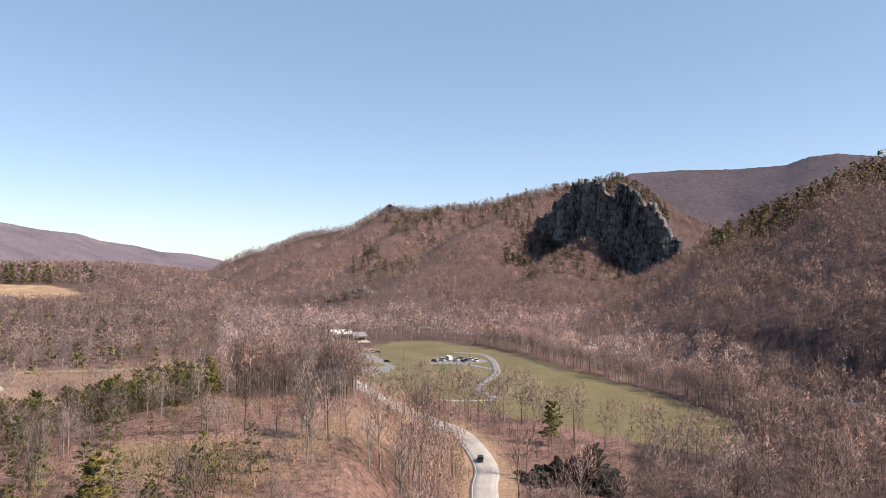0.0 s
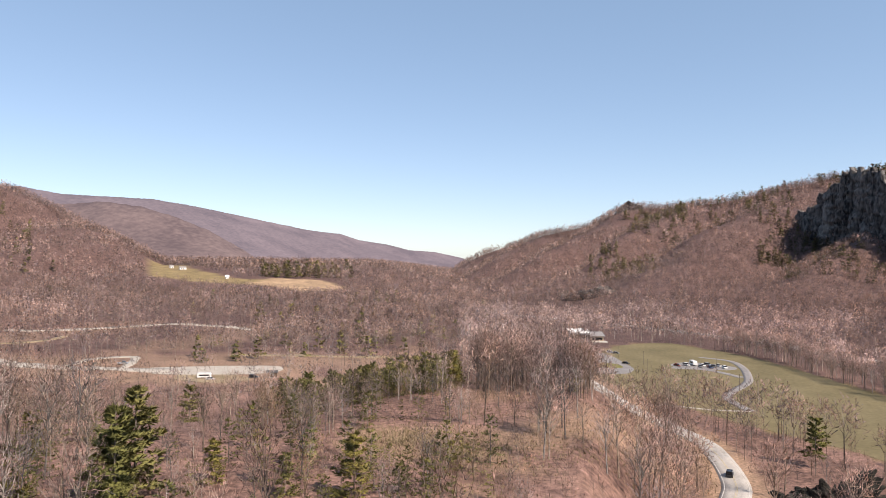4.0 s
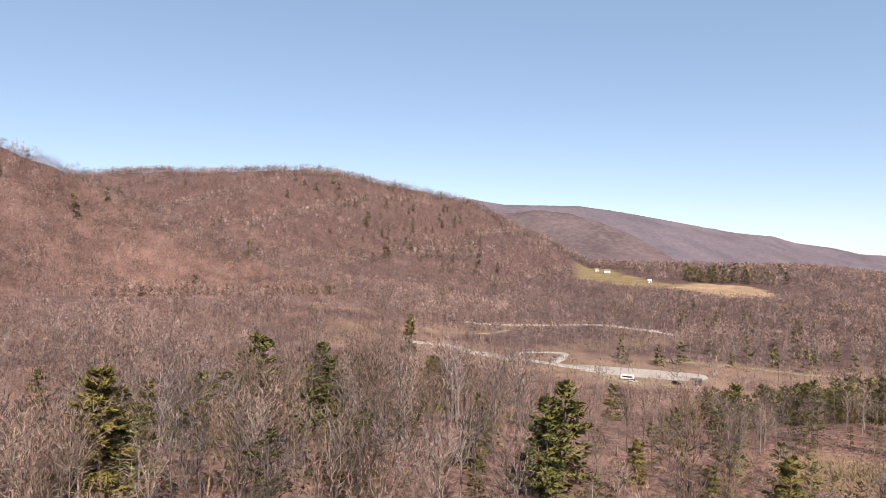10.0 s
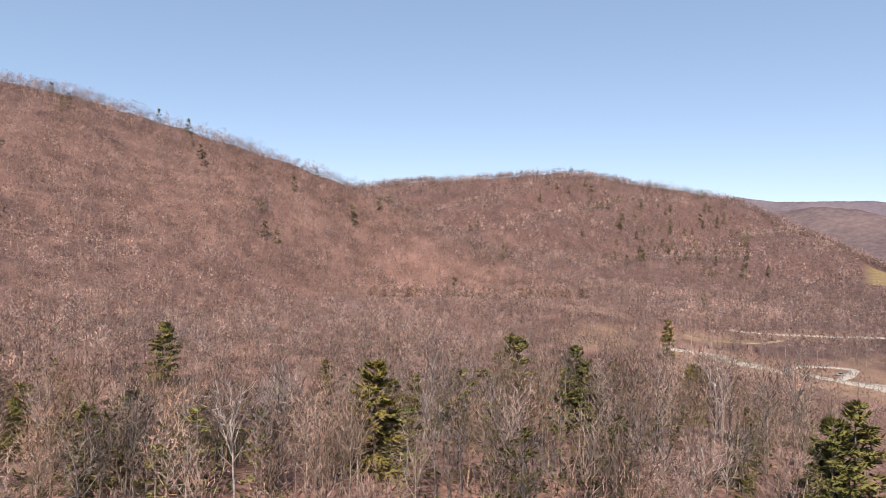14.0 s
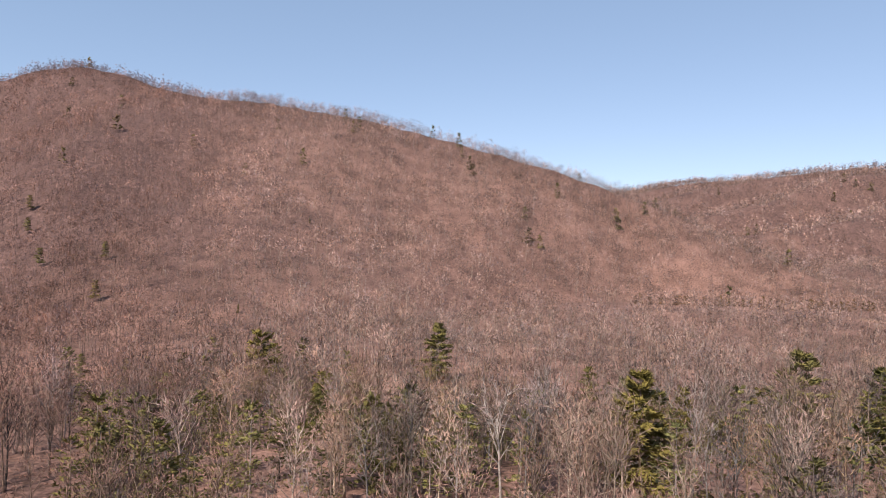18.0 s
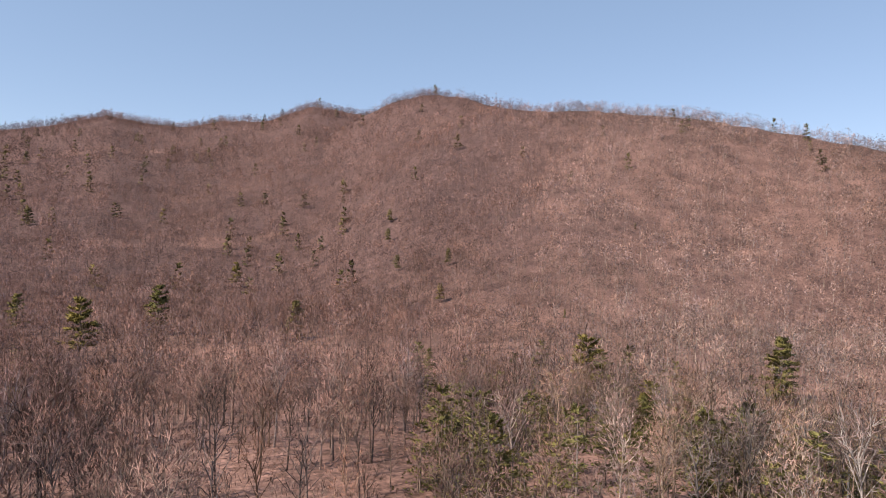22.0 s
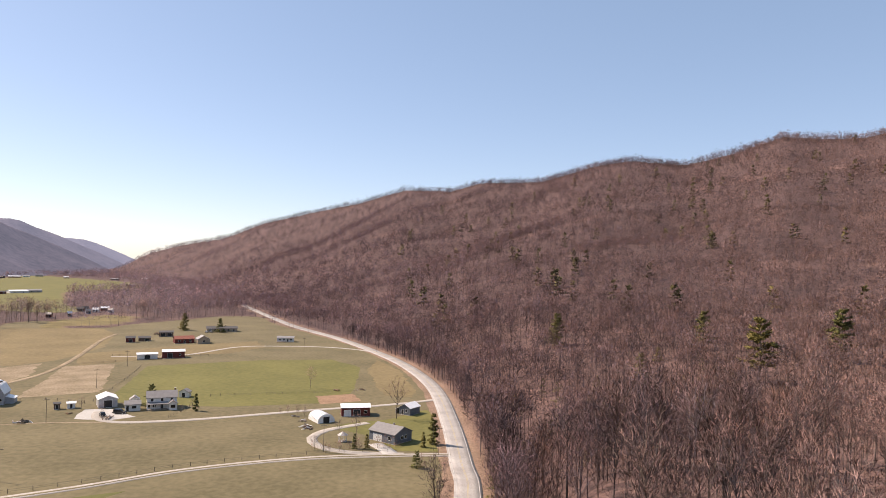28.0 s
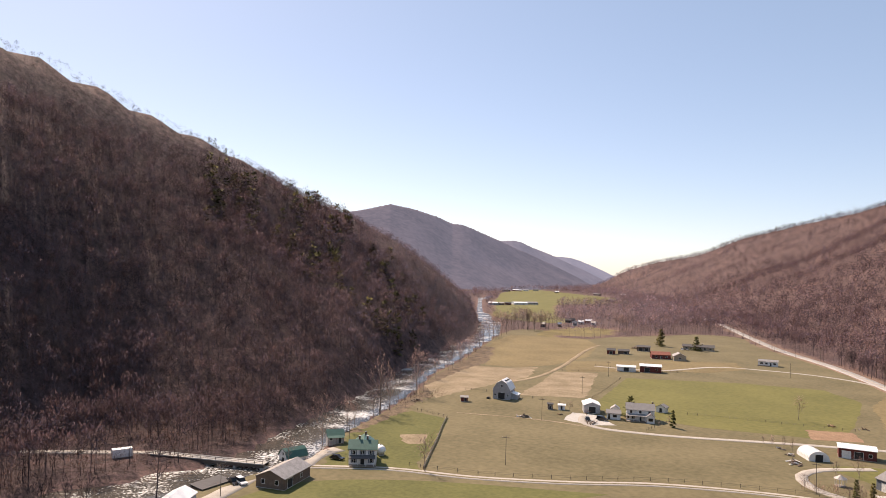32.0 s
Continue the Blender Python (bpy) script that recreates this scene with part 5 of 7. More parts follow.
ribbon("yard_lane", [(143, -156), (148, -168), (147, -178)], 6.5, 0.092, GRAVEL, "gravel turning place beside the sheds", "road", ragged=0.15)
sheet("straw_field", [(193, -299), (200, -334), (208, -381), (188, -387), (176, -404), (164, -361), (169, -304), (170, -274)], 0.066, STRAW, "dry straw-coloured strip beside the river", straight=True, ragged=0.8)
sheet("hayfield", [(205, -390), (236, -440), (268, -520), (284, -590), (214, -598), (192, -560), (170, -480), (172, -420), (186, -395)], 0.06, DRY, "tan-green mown field along the river", straight=True, ragged=0.7)
sheet("mown_plot", [(160, -394), (138, -405), (115, -321), (143, -307)], 0.07, STRAW, "bleached dry grass plot inside a fence", straight=True, ragged=0.6)
sheet("tan_field", [(173, -443), (119, -495), (79, -521), (67, -489), (85, -454), (100, -447), (154, -397)], 0.074, DRY, "pale harvested strip of field", straight=True, ragged=0.7)
sheet("roadside_plot", [(-24, -330), (-20, -388), (-8, -430), (-2, -390), (-6, -340), (-10, -315), (-22, -312)], 0.07, DRY, "dry grass slope below the road", straight=True, ragged=0.7)
sheet("green_field", [(8, -300), (56, -290), (106, -300), (118, -398), (60, -425), (20, -430), (2, -400), (4, -340)], 0.062, LUSH, "green hayfield with worn patches", straight=True)
sheet("garden_plot", [(21, -313), (5, -319), (1, -303), (17, -296)], 0.08, SOIL, "bare brown vegetable garden plot", straight=True, ragged=0.4)
sheet("house_lawn", [(138, -157), (113, -172), (143, -239), (163, -243), (164, -226), (156, -193), (146, -176)], 0.062, LAWN, "green lawn round the white house", "lawn", straight=True, ragged=0.8)
sheet("worn_patch", [(143, -206), (135, -212), (129, -202), (135, -197)], 0.072, STRAW, "worn dry patch in the lawn", "lawn", ragged=0.8)
sheet("far_pasture", FAR_FIELD, 0.1, LUSH, "bright green pasture far down the valley")
sheet("near_lawn", [(60, -186), (110, -164), (135, -140), (132, -110), (110, -120), (85, -150)], 0.064, LAWN, "green grass beside the lane", "lawn")
sheet("cottage_lawn", [(-24, -222), (-10, -224), (-4, -240), (10, -254), (4, -262), (-10, -268), (-26, -284), (-26, -250)], 0.066, LUSH, "mown lawn round the cottage", "lawn")
sheet("garage_pad", [(92, -266), (106, -268), (108, -284), (98, -286), (84, -272)], 0.083, CONCRETE, "pale concrete pad before the garage", "pavement", straight=True)


# ---- south valley: buildings ----
def white_house():
    x, y = 131, -170
    o = thing("farmhouse", x, y, facing(x, y) - 3, "white two-storey farmhouse with green metal roof and dark porch", "house")
    w, d, h = 8.2, 6.2, 5.0
    part("foundation", cubo(-w / 2, w / 2, -d / 2, d / 2, -0.5, 0.35), CONCRETE, o)
    walls(o, w, d, h, 1.9, WHITE)
    roofs(o, w, d, h, 1.9, GREEN_ROOF)
    for z in (0.9, 3.3):
        for u in (-2.6, 0.0, 2.6):
            if z > 2 or u:
                win = opening(o, "window", "f", u, z, 0.85, 1.25, w, d)
                part("mullion", cubo(u - 0.04, u + 0.04, -d / 2 - 0.05, -d / 2 - 0.01, z, z + 1.25), TRIM, win)
                for s in (-1, 1):
                    part("shutter", cubo(u + s * 0.7 - 0.2, u + s * 0.7 + 0.2, -d / 2 - 0.05, -d / 2, z, z + 1.25), SLATE, o)
    opening(o, "door", "f", 0, 0.35, 1.1, 2.1, w, d)
    for s in ("l", "r"):
        for z in (0.9, 3.3):
            opening(o, "window", s, 0.8, z, 0.85, 1.25, w, d)
    part("porch_floor", cubo(-3.7, 3.7, -d / 2 - 2.0, -d / 2, 0.1, 0.3), WOOD, o)
    part("porch_roof", extrude(bmesh.new(), [(-d / 2 - 2.2, 2.55), (-d / 2, 3.1), (-d / 2, 3.22), (-d / 2 - 2.2, 2.67)], "x", -3.9, 3.9), DARK_ROOF, o)
    for u in (-3.5, -1.2, 1.2, 3.5):
        part("porch_post", cubo(u - 0.07, u + 0.07, -d / 2 - 1.95, -d / 2 - 1.81, 0.3, 2.6), TRIM, o)
    for u in (-1.2, 1.2):
        chimney(o, u, 0.5, h + 0.8, h + 3.0, 0.55)
    # the rear wing
    for nm, outline, mat, a, b in (("rear_wing", [(-2.6, -0.2), (2.6, -0.2), (2.6, 5.0), (0, 6.6), (-2.6, 5.0)], WHITE, d / 2, d / 2 + 6),):
        part(nm, extrude(bmesh.new(), outline, "y", a, b), mat, o)
    for s in (-1, 1):
        part("roof", extrude(bmesh.new(), [(s * 3.0, 4.78), (0, 6.6), (0, 6.78), (s * 3.0, 4.96)], "y", 0.5, d / 2 + 6.4), GREEN_ROOF, o)
    chimney(o, 0.3, 7.5, 6.2, 7.7, 0.5)


white_house()


def tank():
    x, y = 132.0, -180.2
    o = thing("storage_tank", x, y, facing(x, y) + 20, "white domed storage tank standing behind the farmhouse", "tank")
    bm = bmesh.new()
    bmesh.ops.create_uvsphere(bm, u_segments=20, v_segments=12, radius=1.35)
    for v in bm.verts:
        v.co.y += 1.0 if v.co.y > 0.01 else -1.0 if v.co.y < -0.01 else 0
    bmesh.ops.translate(bm, vec=(0, 0, 1.95), verts=bm.verts)
    for f in bm.faces:
        f.smooth = True
    part("shell", bm, WHITE_ROOF, o)
    for s in (-1, 1):
        part("cradle", cubo(-0.9, 0.9, s * 1.0 - 0.15, s * 1.0 + 0.15, -0.2, 1.0), CONCRETE, o)
    part("hatch", rod(bmesh.new(), (0, 0, 3.2), (0, 0, 3.5), 0.3), STEEL, o)


tank()
building("workshop", 137, -142.5, facing(137, -142.5) - 30, 8.6, 14, 3.0, 1.8, BROWN, TIN_ROOF, "long brown workshop with a pale tin roof", along="y", holes=(
    ("window", "f", -2.2, 1.2, 1.0, 1.1), ("window", "f", 2.0, 1.2, 1.0, 1.1), ("window", "r", 2, 1.2, 1.2, 1), ("door", "r", -4, 0.1, 2.6, 2.4)))
building("gambrel_shed", 154, -164, facing(154, -164) - 60, 5.2, 7.0, 2.6, 2.3, WHITE, GREEN_ROOF, "small white gambrel shed with green roof by the river", along="y", gambrel=True, holes=(
    ("window", "f", 0, 2.9, 0.8, 0.9), ("door", "f", 0, 0.1, 1.6, 2.1), ("window", "r", 0, 1.1, 0.9, 1)))
o = building("riverside_cabin", 154, -184, facing(154, -184) + 8, 5.4, 4.4, 2.7, 1.5, GREY, GREEN_ROOF, "grey cabin with green metal roof and lean-to", holes=(("window", "f", -1.6, 1.1, 1, 1), ("door", "f", 1.4, 0.1, 1, 2)))
part("lean_to", extrude(bmesh.new(), [(-3.6, 2.1), (-2.2, 2.7), (-2.2, 2.82), (-3.6, 2.22)], "x", -2.7, 2.7), GREEN_ROOF, o)
for u in (-2.5, 0, 2.5):
    part("post", cubo(u - 0.08, u + 0.08, -3.5, -3.34, -0.2, 2.1), WOOD, o)
building("site_container", 193, -131, facing(193, -131) + 12, 5.6, 2.4, 2.3, 0.2, WHITE, WHITE_ROOF, "white storage container on the far river bank", "container", over=0.05, holes=(("door", "r", 0, 0.15, 2.2, 2.4, TRIM),))
building("riverside_shed", 141, -110, facing(141, -110) - 25, 6, 11, 3.0, 1.4, GREY, WHITE_ROOF, "low shed with bright metal roof by the river lane", along="y", holes=(("window", "r", 0, 1.2, 1.2, 1),))


def open_shed():
    x, y = 150.5, -129
    o = thing("open_shed", x, y, facing(x, y) + 42, "dark open-fronted lean-to shed beside parked cars", "shed")
    part("roof", extrude(bmesh.new(), [(-2.6, 2.3), (2.4, 2.9), (2.4, 3.05), (-2.6, 2.45)], "x", -5.2, 5.2), DARK_ROOF, o)
    part("back_wall", cubo(-5, 5, 2.1, 2.25, -0.2, 2.8), BROWN, o)
    for u in (-5, -1.7, 1.7, 5):
        part("post", cubo(u - 0.09, u + 0.09, -2.4, -2.22, -0.2, 2.35), WOOD, o)
    for s in (-1, 1):
        part("side_wall", cubo(s * 5 - 0.06, s * 5 + 0.06, -2.0, 2.1, -0.2, 2.4), BROWN, o)


open_shed()
for vx, vy, vt, kind, paint, lab in ((147, -133.5, 20, "pickup", CAR_BLACK, "dark pickup parked by the open shed"), (144.5, -134, 25, "suv", CAR_WHITE, "white car parked on the gravel"),
                                     (150.5, -141, 30, "car", CAR_BLUE, "dark blue car parked on the gravel"), (139.5, -168, 60, "car", CAR_BLACK, "black car beside the farmhouse lane")):
    vehicle(vx, vy, facing(vx, vy) + vt, kind, paint, lab, "cars at the farm")


def gambrel_barn():
    x, y = 146, -296
    w, d, h, rise = 8.0, 9.6, 4.5, 4.2
    o = building("barn", x, y, facing(x, y) - 14, w, d, h, rise, GREY, WHITE_ROOF, "tall whitewashed gambrel barn with bright metal roof", "barn", along="y", gambrel=True, over=0.3, holes=(
        ("door", "f", 0, 0.1, 3.2, 3.0), ("window", "f", 0, 5.8, 1.0, 1.0), ("window", "f", -3, 1.5, 0.8, 0.9), ("window", "f", 3, 1.5, 0.8, 0.9), ("window", "r", 2, 1.5, 0.8, 0.9), ("window", "r", -2, 1.5, 0.8, 0.9)))
    for k in (-2.5, 1.5):
        part("skylight", cubo(0.9, 2.0, k, k + 1.2, h + rise - 0.45, h + rise - 0.1), GLASS, o)
    part("side_shed", extrude(bmesh.new(), [(w / 2, 0), (w / 2, 2.8), (w / 2 + 3, 2.0), (w / 2 + 3, 0)], "y", -2, 3), GREY, o)
    part("shed_roof", extrude(bmesh.new(), [(w / 2, 2.85), (w / 2 + 3.3, 1.97), (w / 2 + 3.3, 2.1), (w / 2, 3.0)], "y", -2.3, 3.3), WHITE_ROOF, o)
    part("trough", cubo(-6.5, -5.2, -7, -5, -0.1, 0.8), DARK, o)


gambrel_barn()
building("field_hut", 156, -276, facing(156, -276), 3.2, 2.6, 2.0, 0.5, RED, TIN_ROOF, "little rust-red field hut in the pasture", holes=(("door", "f", 0.4, 0.1, 0.9, 1.7),))
building("garage", 102, -292, facing(102, -292) + 6, 6.8, 9, 3.4, 1.3, GREY, WHITE_ROOF, "grey metal garage with white roof and open door", "garage", along="y", holes=(("door", "f", 0, 0.1, 3.0, 2.8), ("window", "r", 2, 1.5, 1, 0.9)))
building("garden_shed", 92, -294, facing(92, -294), 3.4, 3.4, 2.4, 1.2, WHITE, TIN_ROOF, "small white gabled garden shed", along="y", holes=(("door", "f", 0, 0.1, 1.0, 1.9),))
building("small_hut", 113.5, -287, facing(113, -287), 2.8, 2.4, 2.1, 0.4, WHITE, WHITE_ROOF, "little white hut beside the garage", holes=(("door", "f", 0, 0.1, 0.8, 1.7),))
building("dark_hut", 118, -285, facing(118, -285), 2.2, 2.2, 2.3, 0.4, BROWN, DARK_ROOF, "dark little wooden hut", holes=(("door", "f", 0, 0.1, 0.8, 1.7),))


def porch_house():
    x, y = 80, -289
    w, d, h = 11, 7.5, 4.6
    o = building("farmhouse", x, y, facing(x, y) + 2, w, d, h, 2.0, WHITE, GREY_ROOF, "pale farmhouse with long porch and grey roof", "house", holes=(
        ("window", "f", -3.6, 3.2, 0.9, 1.1), ("window", "f", 0, 3.2, 0.9, 1.1), ("window", "f", 3.6, 3.2, 0.9, 1.1), ("window", "f", -2.8, 0.9, 1.1, 1.3), ("door", "f", 0, 0.2, 1.0, 2.1),
        ("window", "f", -4.8, 0.9, 0.9, 1.3), ("window", "r", 0, 1.0, 1, 1.3), ("window", "l", 0, 1.0, 1, 1.3)))
    part("porch_roof", extrude(bmesh.new(), [(-d / 2 - 2.2, 2.3), (-d / 2, 2.85), (-d / 2, 3.0), (-d / 2 - 2.2, 2.45)], "x", -w / 2, 2.2), GREY_ROOF, o)
    part("porch_floor", cubo(-w / 2, 2.2, -d / 2 - 2, -d / 2, 0, 0.3), WOOD, o)
    for u in (-5.2, -2.8, -0.4, 2.0):
        part("porch_post", cubo(u - 0.07, u + 0.07, -d / 2 - 1.95, -d / 2 - 1.8, 0.3, 2.4), TRIM, o)
    wing = part("front_wing", extrude(bmesh.new(), [(2.4, -0.2), (5.5, -0.2), (5.5, 2.5), (3.95, 3.7), (2.4, 2.5)], "y", -d / 2 - 3, -d / 2), WHITE, o)
    for s in (-1, 1):
        part("roof", extrude(bmesh.new(), [(3.95 + s * 1.9, 2.3), (3.95, 3.75), (3.95, 3.9), (3.95 + s * 1.9, 2.45)], "y", -d / 2 - 3.3, -d / 2), GREY_ROOF, wing)
    part("window", cubo(3.1, 4.8, -d / 2 - 3.06, -d / 2 - 2.98, 0.9, 2.1), GLASS, wing)
    chimney(o, 5.0, 1.5, 5.4, 7.2)


porch_house()
building("annex", 89.5, -284, facing(90, -284), 5.5, 5, 2.6, 1.0, WHITE, GREY_ROOF, "low white annex with grey roof beside the farmhouse", "house", holes=(("window", "f", 0.5, 1.0, 1.6, 1.1), ("door", "f", -1.8, 0.1, 0.9, 2)))
building("tool_shed", 76.5, -311, facing(76, -311) - 20, 4.2, 3.4, 2.3, 1.1, WHITE, GREY_ROOF, "white tool shed at the lawn's edge", along="y", holes=(("door", "f", 0, 0.1, 1.2, 1.8), ("window", "r", 0, 1, 0.8, 0.8)))
vehicle(92, -277, facing(92, -277) + 70, "suv", CAR_BLACK, "black car parked before the annex", "cars at the farm")
vehicle(96.5, -272.5, facing(96, -272) + 10, "car", CAR_BLACK, "dark car on the concrete pad", "cars at the farm")


def quonset():
    x, y = 15.5, -266
    o = thing("quonset_hut", x, y, facing(x, y) + 24, "white arched metal hut with dark doorway", "hut")
    arc = [(3.3 * math.cos(a), 0.8 + 2.4 * math.sin(a)) for a in np.linspace(0, math.pi, 15)]
    part("shell", extrude(bmesh.new(), [(3.3, -0.2)] + arc + [(-3.3, -0.2)], "y", -4.6, 4.6), WHITE_ROOF, o)
    for k in np.linspace(-4.4, 4.4, 9):
        part("rib", extrude(bmesh.new(), [(u * 1.012, z * 1.012) for u, z in arc] + [(u, z) for u, z in reversed(arc)], "y", k - 0.08, k + 0.08), TIN_ROOF, o)
    part("doorway", cubo(-1.2, 1.2, -4.68, -4.55, -0.1, 2.2), DARK, o)
    part("door_frame", cubo(-1.4, 1.4, -4.66, -4.56, 2.2, 2.4), TRIM, o)


quonset()
building("red_garage", 3, -276, facing(3, -276) + 4, 11, 6.5, 3.4, 0.9, RED, WHITE_ROOF, "dark red garage with bright white metal roof", "garage", holes=(
    ("door", "f", -3.2, 0.1, 2.6, 2.4, TRIM), ("door", "f", 0.4, 0.1, 2.6, 2.4), ("window", "f", 3.8, 1.2, 1, 1), ("window", "r", 0, 1.2, 1, 1)))
building("cottage", -9.5, -237, facing(-9, -237) + 48, 8.6, 11.5, 3.3, 1.9, SLATE, GREY_ROOF, "slate-blue cottage with grey shingle roof and white garage door", "house", along="y", stacks=((0.6, -1, 4.3, 5.6, 0.45),), holes=(
    ("window", "f", -0.7, 1.3, 1.0, 1.1), ("window", "f", 1.2, 1.3, 1.0, 1.1), ("door", "l", 2.0, 0.1, 3.8, 2.3, TRIM), ("window", "l", -3.5, 1.2, 1.3, 1.1), ("window", "r", 0, 1.2, 1.3, 1.1)))
o = building("blue_shed", -18.5, -278, facing(-18, -278) - 35, 5.2, 6.8, 2.9, 1.4, SLATE, WHITE_ROOF, "blue-grey shed with white metal roof and lean-to", along="y", holes=(("window", "f", 0.8, 1.1, 0.9, 1), ("door", "f", -1, 0.1, 1, 2)))
part("lean_to", extrude(bmesh.new(), [(-2.6, 2.6), (-4.8, 1.9), (-4.8, 2.02), (-2.6, 2.75)], "y", -3.4, 3.4), WHITE_ROOF, o)
part("lean_to_wall", cubo(-4.6, -4.45, -3.2, 3.2, -0.2, 1.95), GREY, o)


def gazebo():
    o = thing("gazebo", 6.5, -235, 20, "little round gazebo with a pale conical roof", "gazebo")
    bm = bmesh.new()
    bmesh.ops.create_cone(bm, cap_ends=True, segments=8, radius1=1.9, radius2=0.05, depth=1.1, matrix=Matrix.Translation((0, 0, 2.75)))
    part("roof", bm, TIN_ROOF, o)
    part("floor", rod(bmesh.new(), (0, 0, -0.1), (0, 0, 0.2), 1.6, n=8), WOOD, o)
    for k in range(6):
        a = k * math.pi / 3
        part("post", rod(bmesh.new(), (1.45 * math.cos(a), 1.45 * math.sin(a), 0.2), (1.45 * math.cos(a), 1.45 * math.sin(a), 2.25), 0.07, n=6), TRIM, o)


gazebo()
building("long_shed", 127, -426, facing(127, -426) + 2, 11, 5.5, 2.9, 0.7, WHITE, WHITE_ROOF, "white farm shed with white metal roof", holes=(("door", "f", 0, 0.1, 3, 2.4),))
building("red_barn", 114, -433, facing(114, -433) + 2, 12.5, 7, 3.8, 1.0, RED, WHITE_ROOF, "deep red barn with white metal roof", "barn", holes=(("door", "f", -2, 0.1, 3, 2.8), ("window", "f", 3.5, 1.5, 1, 1)))
building("lodge", 127, -508, facing(127, -508) + 10, 13, 8, 3.0, 1.8, RED, RUST_ROOF, "red lodge with rust-coloured roof", "house", holes=(("window", "f", -3.5, 1.1, 1.4, 1.1), ("door", "f", 0, 0.1, 1, 2), ("window", "f", 3.5, 1.1, 1.4, 1.1)))
building("lodge_wing", 114, -508, facing(114, -508) + 10, 8.5, 8.5, 3.0, 2.2, TAN, TIN_ROOF, "tan gabled wing beside the red lodge", "house", along="y", holes=(("window", "f", 0, 1.1, 1.5, 1.2),))
building("dark_garage", 150, -548, facing(150, -548), 10, 7, 3.2, 1.0, BROWN, DARK_ROOF, "dark garage with black open bays", "garage", holes=(("door", "f", -2.2, 0.1, 3, 2.5), ("door", "f", 2.2, 0.1, 3, 2.5)))
building("barn_red_small", 163, -508, facing(163, -508), 6, 5, 3.0, 1.2, RED, DARK_ROOF, "small dark red outbuilding", "barn", holes=(("door", "f", 0, 0.1, 2, 2.2),))
building("brown_hut", 156, -516, facing(156, -516), 8, 5, 2.4, 1.0, BROWN, DARK_ROOF, "low dark brown hut with a wide opening", holes=(("door", "f", 1.5, 0.1, 2.6, 1.9),))
building("ranch_house", 117, -588, facing(117, -588) + 2, 24, 8, 2.9, 1.5, TAN, DARK_ROOF, "long low ranch house with dark roof", "house", holes=tuple(("window", "f", u, 1.0, 1.6, 1.2) for u in (-9, -5.5, 1.5, 5, 9)) + (("door", "f", -2, 0.1, 1.1, 2.1),), stacks=((3, 0.5, 4.0, 5.4, 0.6),))
o = building("bungalow", 58, -522, facing(58, -522) - 3, 12, 6.5, 3.1, 1.0, WHITE, TIN_ROOF, "white bungalow on a raised porch", "house", holes=tuple(("window", "f", u, 1.3, 1.5, 1.1) for u in (-4, -1, 4)) + (("door", "f", 1.6, 0.3, 1, 2),))
part("porch", cubo(-6.5, 1, -5.2, -3.25, 0.1, 0.55), WOOD, o)
for s, (vx, vy) in zip((CAR_SILVER, CAR_WHITE), ((124, -580), (127.5, -579))):
    vehicle(vx, vy, facing(vx, vy) + 5, "car", s, "car parked before the ranch house", "cars at the ranch house")


# ---- evergreens ----
PINE_KINDS = [evergreen(100 + i, 1.0, b, 22, 0.056, tp, lo, wd, 4, 0.2) for i, (b, tp, lo, wd) in enumerate(
    ((64, 0.85, 0.06, 0.35), (54, 0.85, 0.08, 0.19), (42, 0.5, 0.25, 0.29), (48, 0.7, 0.04, 0.38)))]
PINE_TINTS = ((1.0, 1.0, 1.0), (1.12, 1.03, 0.86), (0.78, 0.84, 0.76))
PINE_MESHES = []
for V, F, M, N in PINE_KINDS:
    for tn in PINE_TINTS:
        pair = []
        for which, nm, mt in ((0, "trunk", BARK), (1, "foliage", NEEDLE)):
            f = F[M == which]
            used, inv = np.unique(f, return_inverse=True)
            pair.append(mesh_of(nm, V[used], inv.reshape(-1, 3), [mt], attrs=[("tint", np.tile((*tn, 1), (len(used), 1)))], normals=N[used]))
        PINE_MESHES.append(pair)
PINE_LABELS = ("tall dark green pine above the bare woods", "narrow green pine among leafless trees", "open-crowned pine with bare lower trunk", "low bushy evergreen in the undergrowth")


def pine(az, r, top, kind, tint=0, label="", least=0):
    """A pine at an azimuth and distance, whose tip stands at an elevation seen from the eye."""
    x, y = -math.sin(radians(az)) * r, math.cos(radians(az)) * r
    z = float(height(x, y))
    h = max(least or (11.0, 5.0, 12.0, 7.0)[kind], min(24.0, EYE + r * math.tan(radians(top)) - z))
    o = new("pine_tree")
    o.empty_display_size = 0.5
    o.matrix_world = pose(x, y, z - 0.2, 0, 0, (az * 37) % 360) @ Matrix.Scale(h, 4)
    tagged(o, label or PINE_LABELS[kind], "tree", "pine trees")
    for me in PINE_MESHES[kind * 3 + tint]:
        part(me.name.split(".")[0], me, None, o)
    return o


for rows in (NORTH_PINES, WEST_PINES, SOUTH_PINES):
    for i, (a, r, e, k) in enumerate(rows):
        pine(a, r, e, k, (i * 2 + k) % 3)
pine(223.7, 199, -16.6, 0, 2, "small dark spruce beside the workshop", 4)
pine(175.5, 205, -15.0, 3, 2, "dark bushy cedar at the lane's mouth", 4)
pine(196.2, 303, -9.6, 3, 2, "dark spruce behind the farmhouse", 4)
pine(193.0, 290, -10.4, 1, 2, "slim dark cypress at the lawn's end", 4)


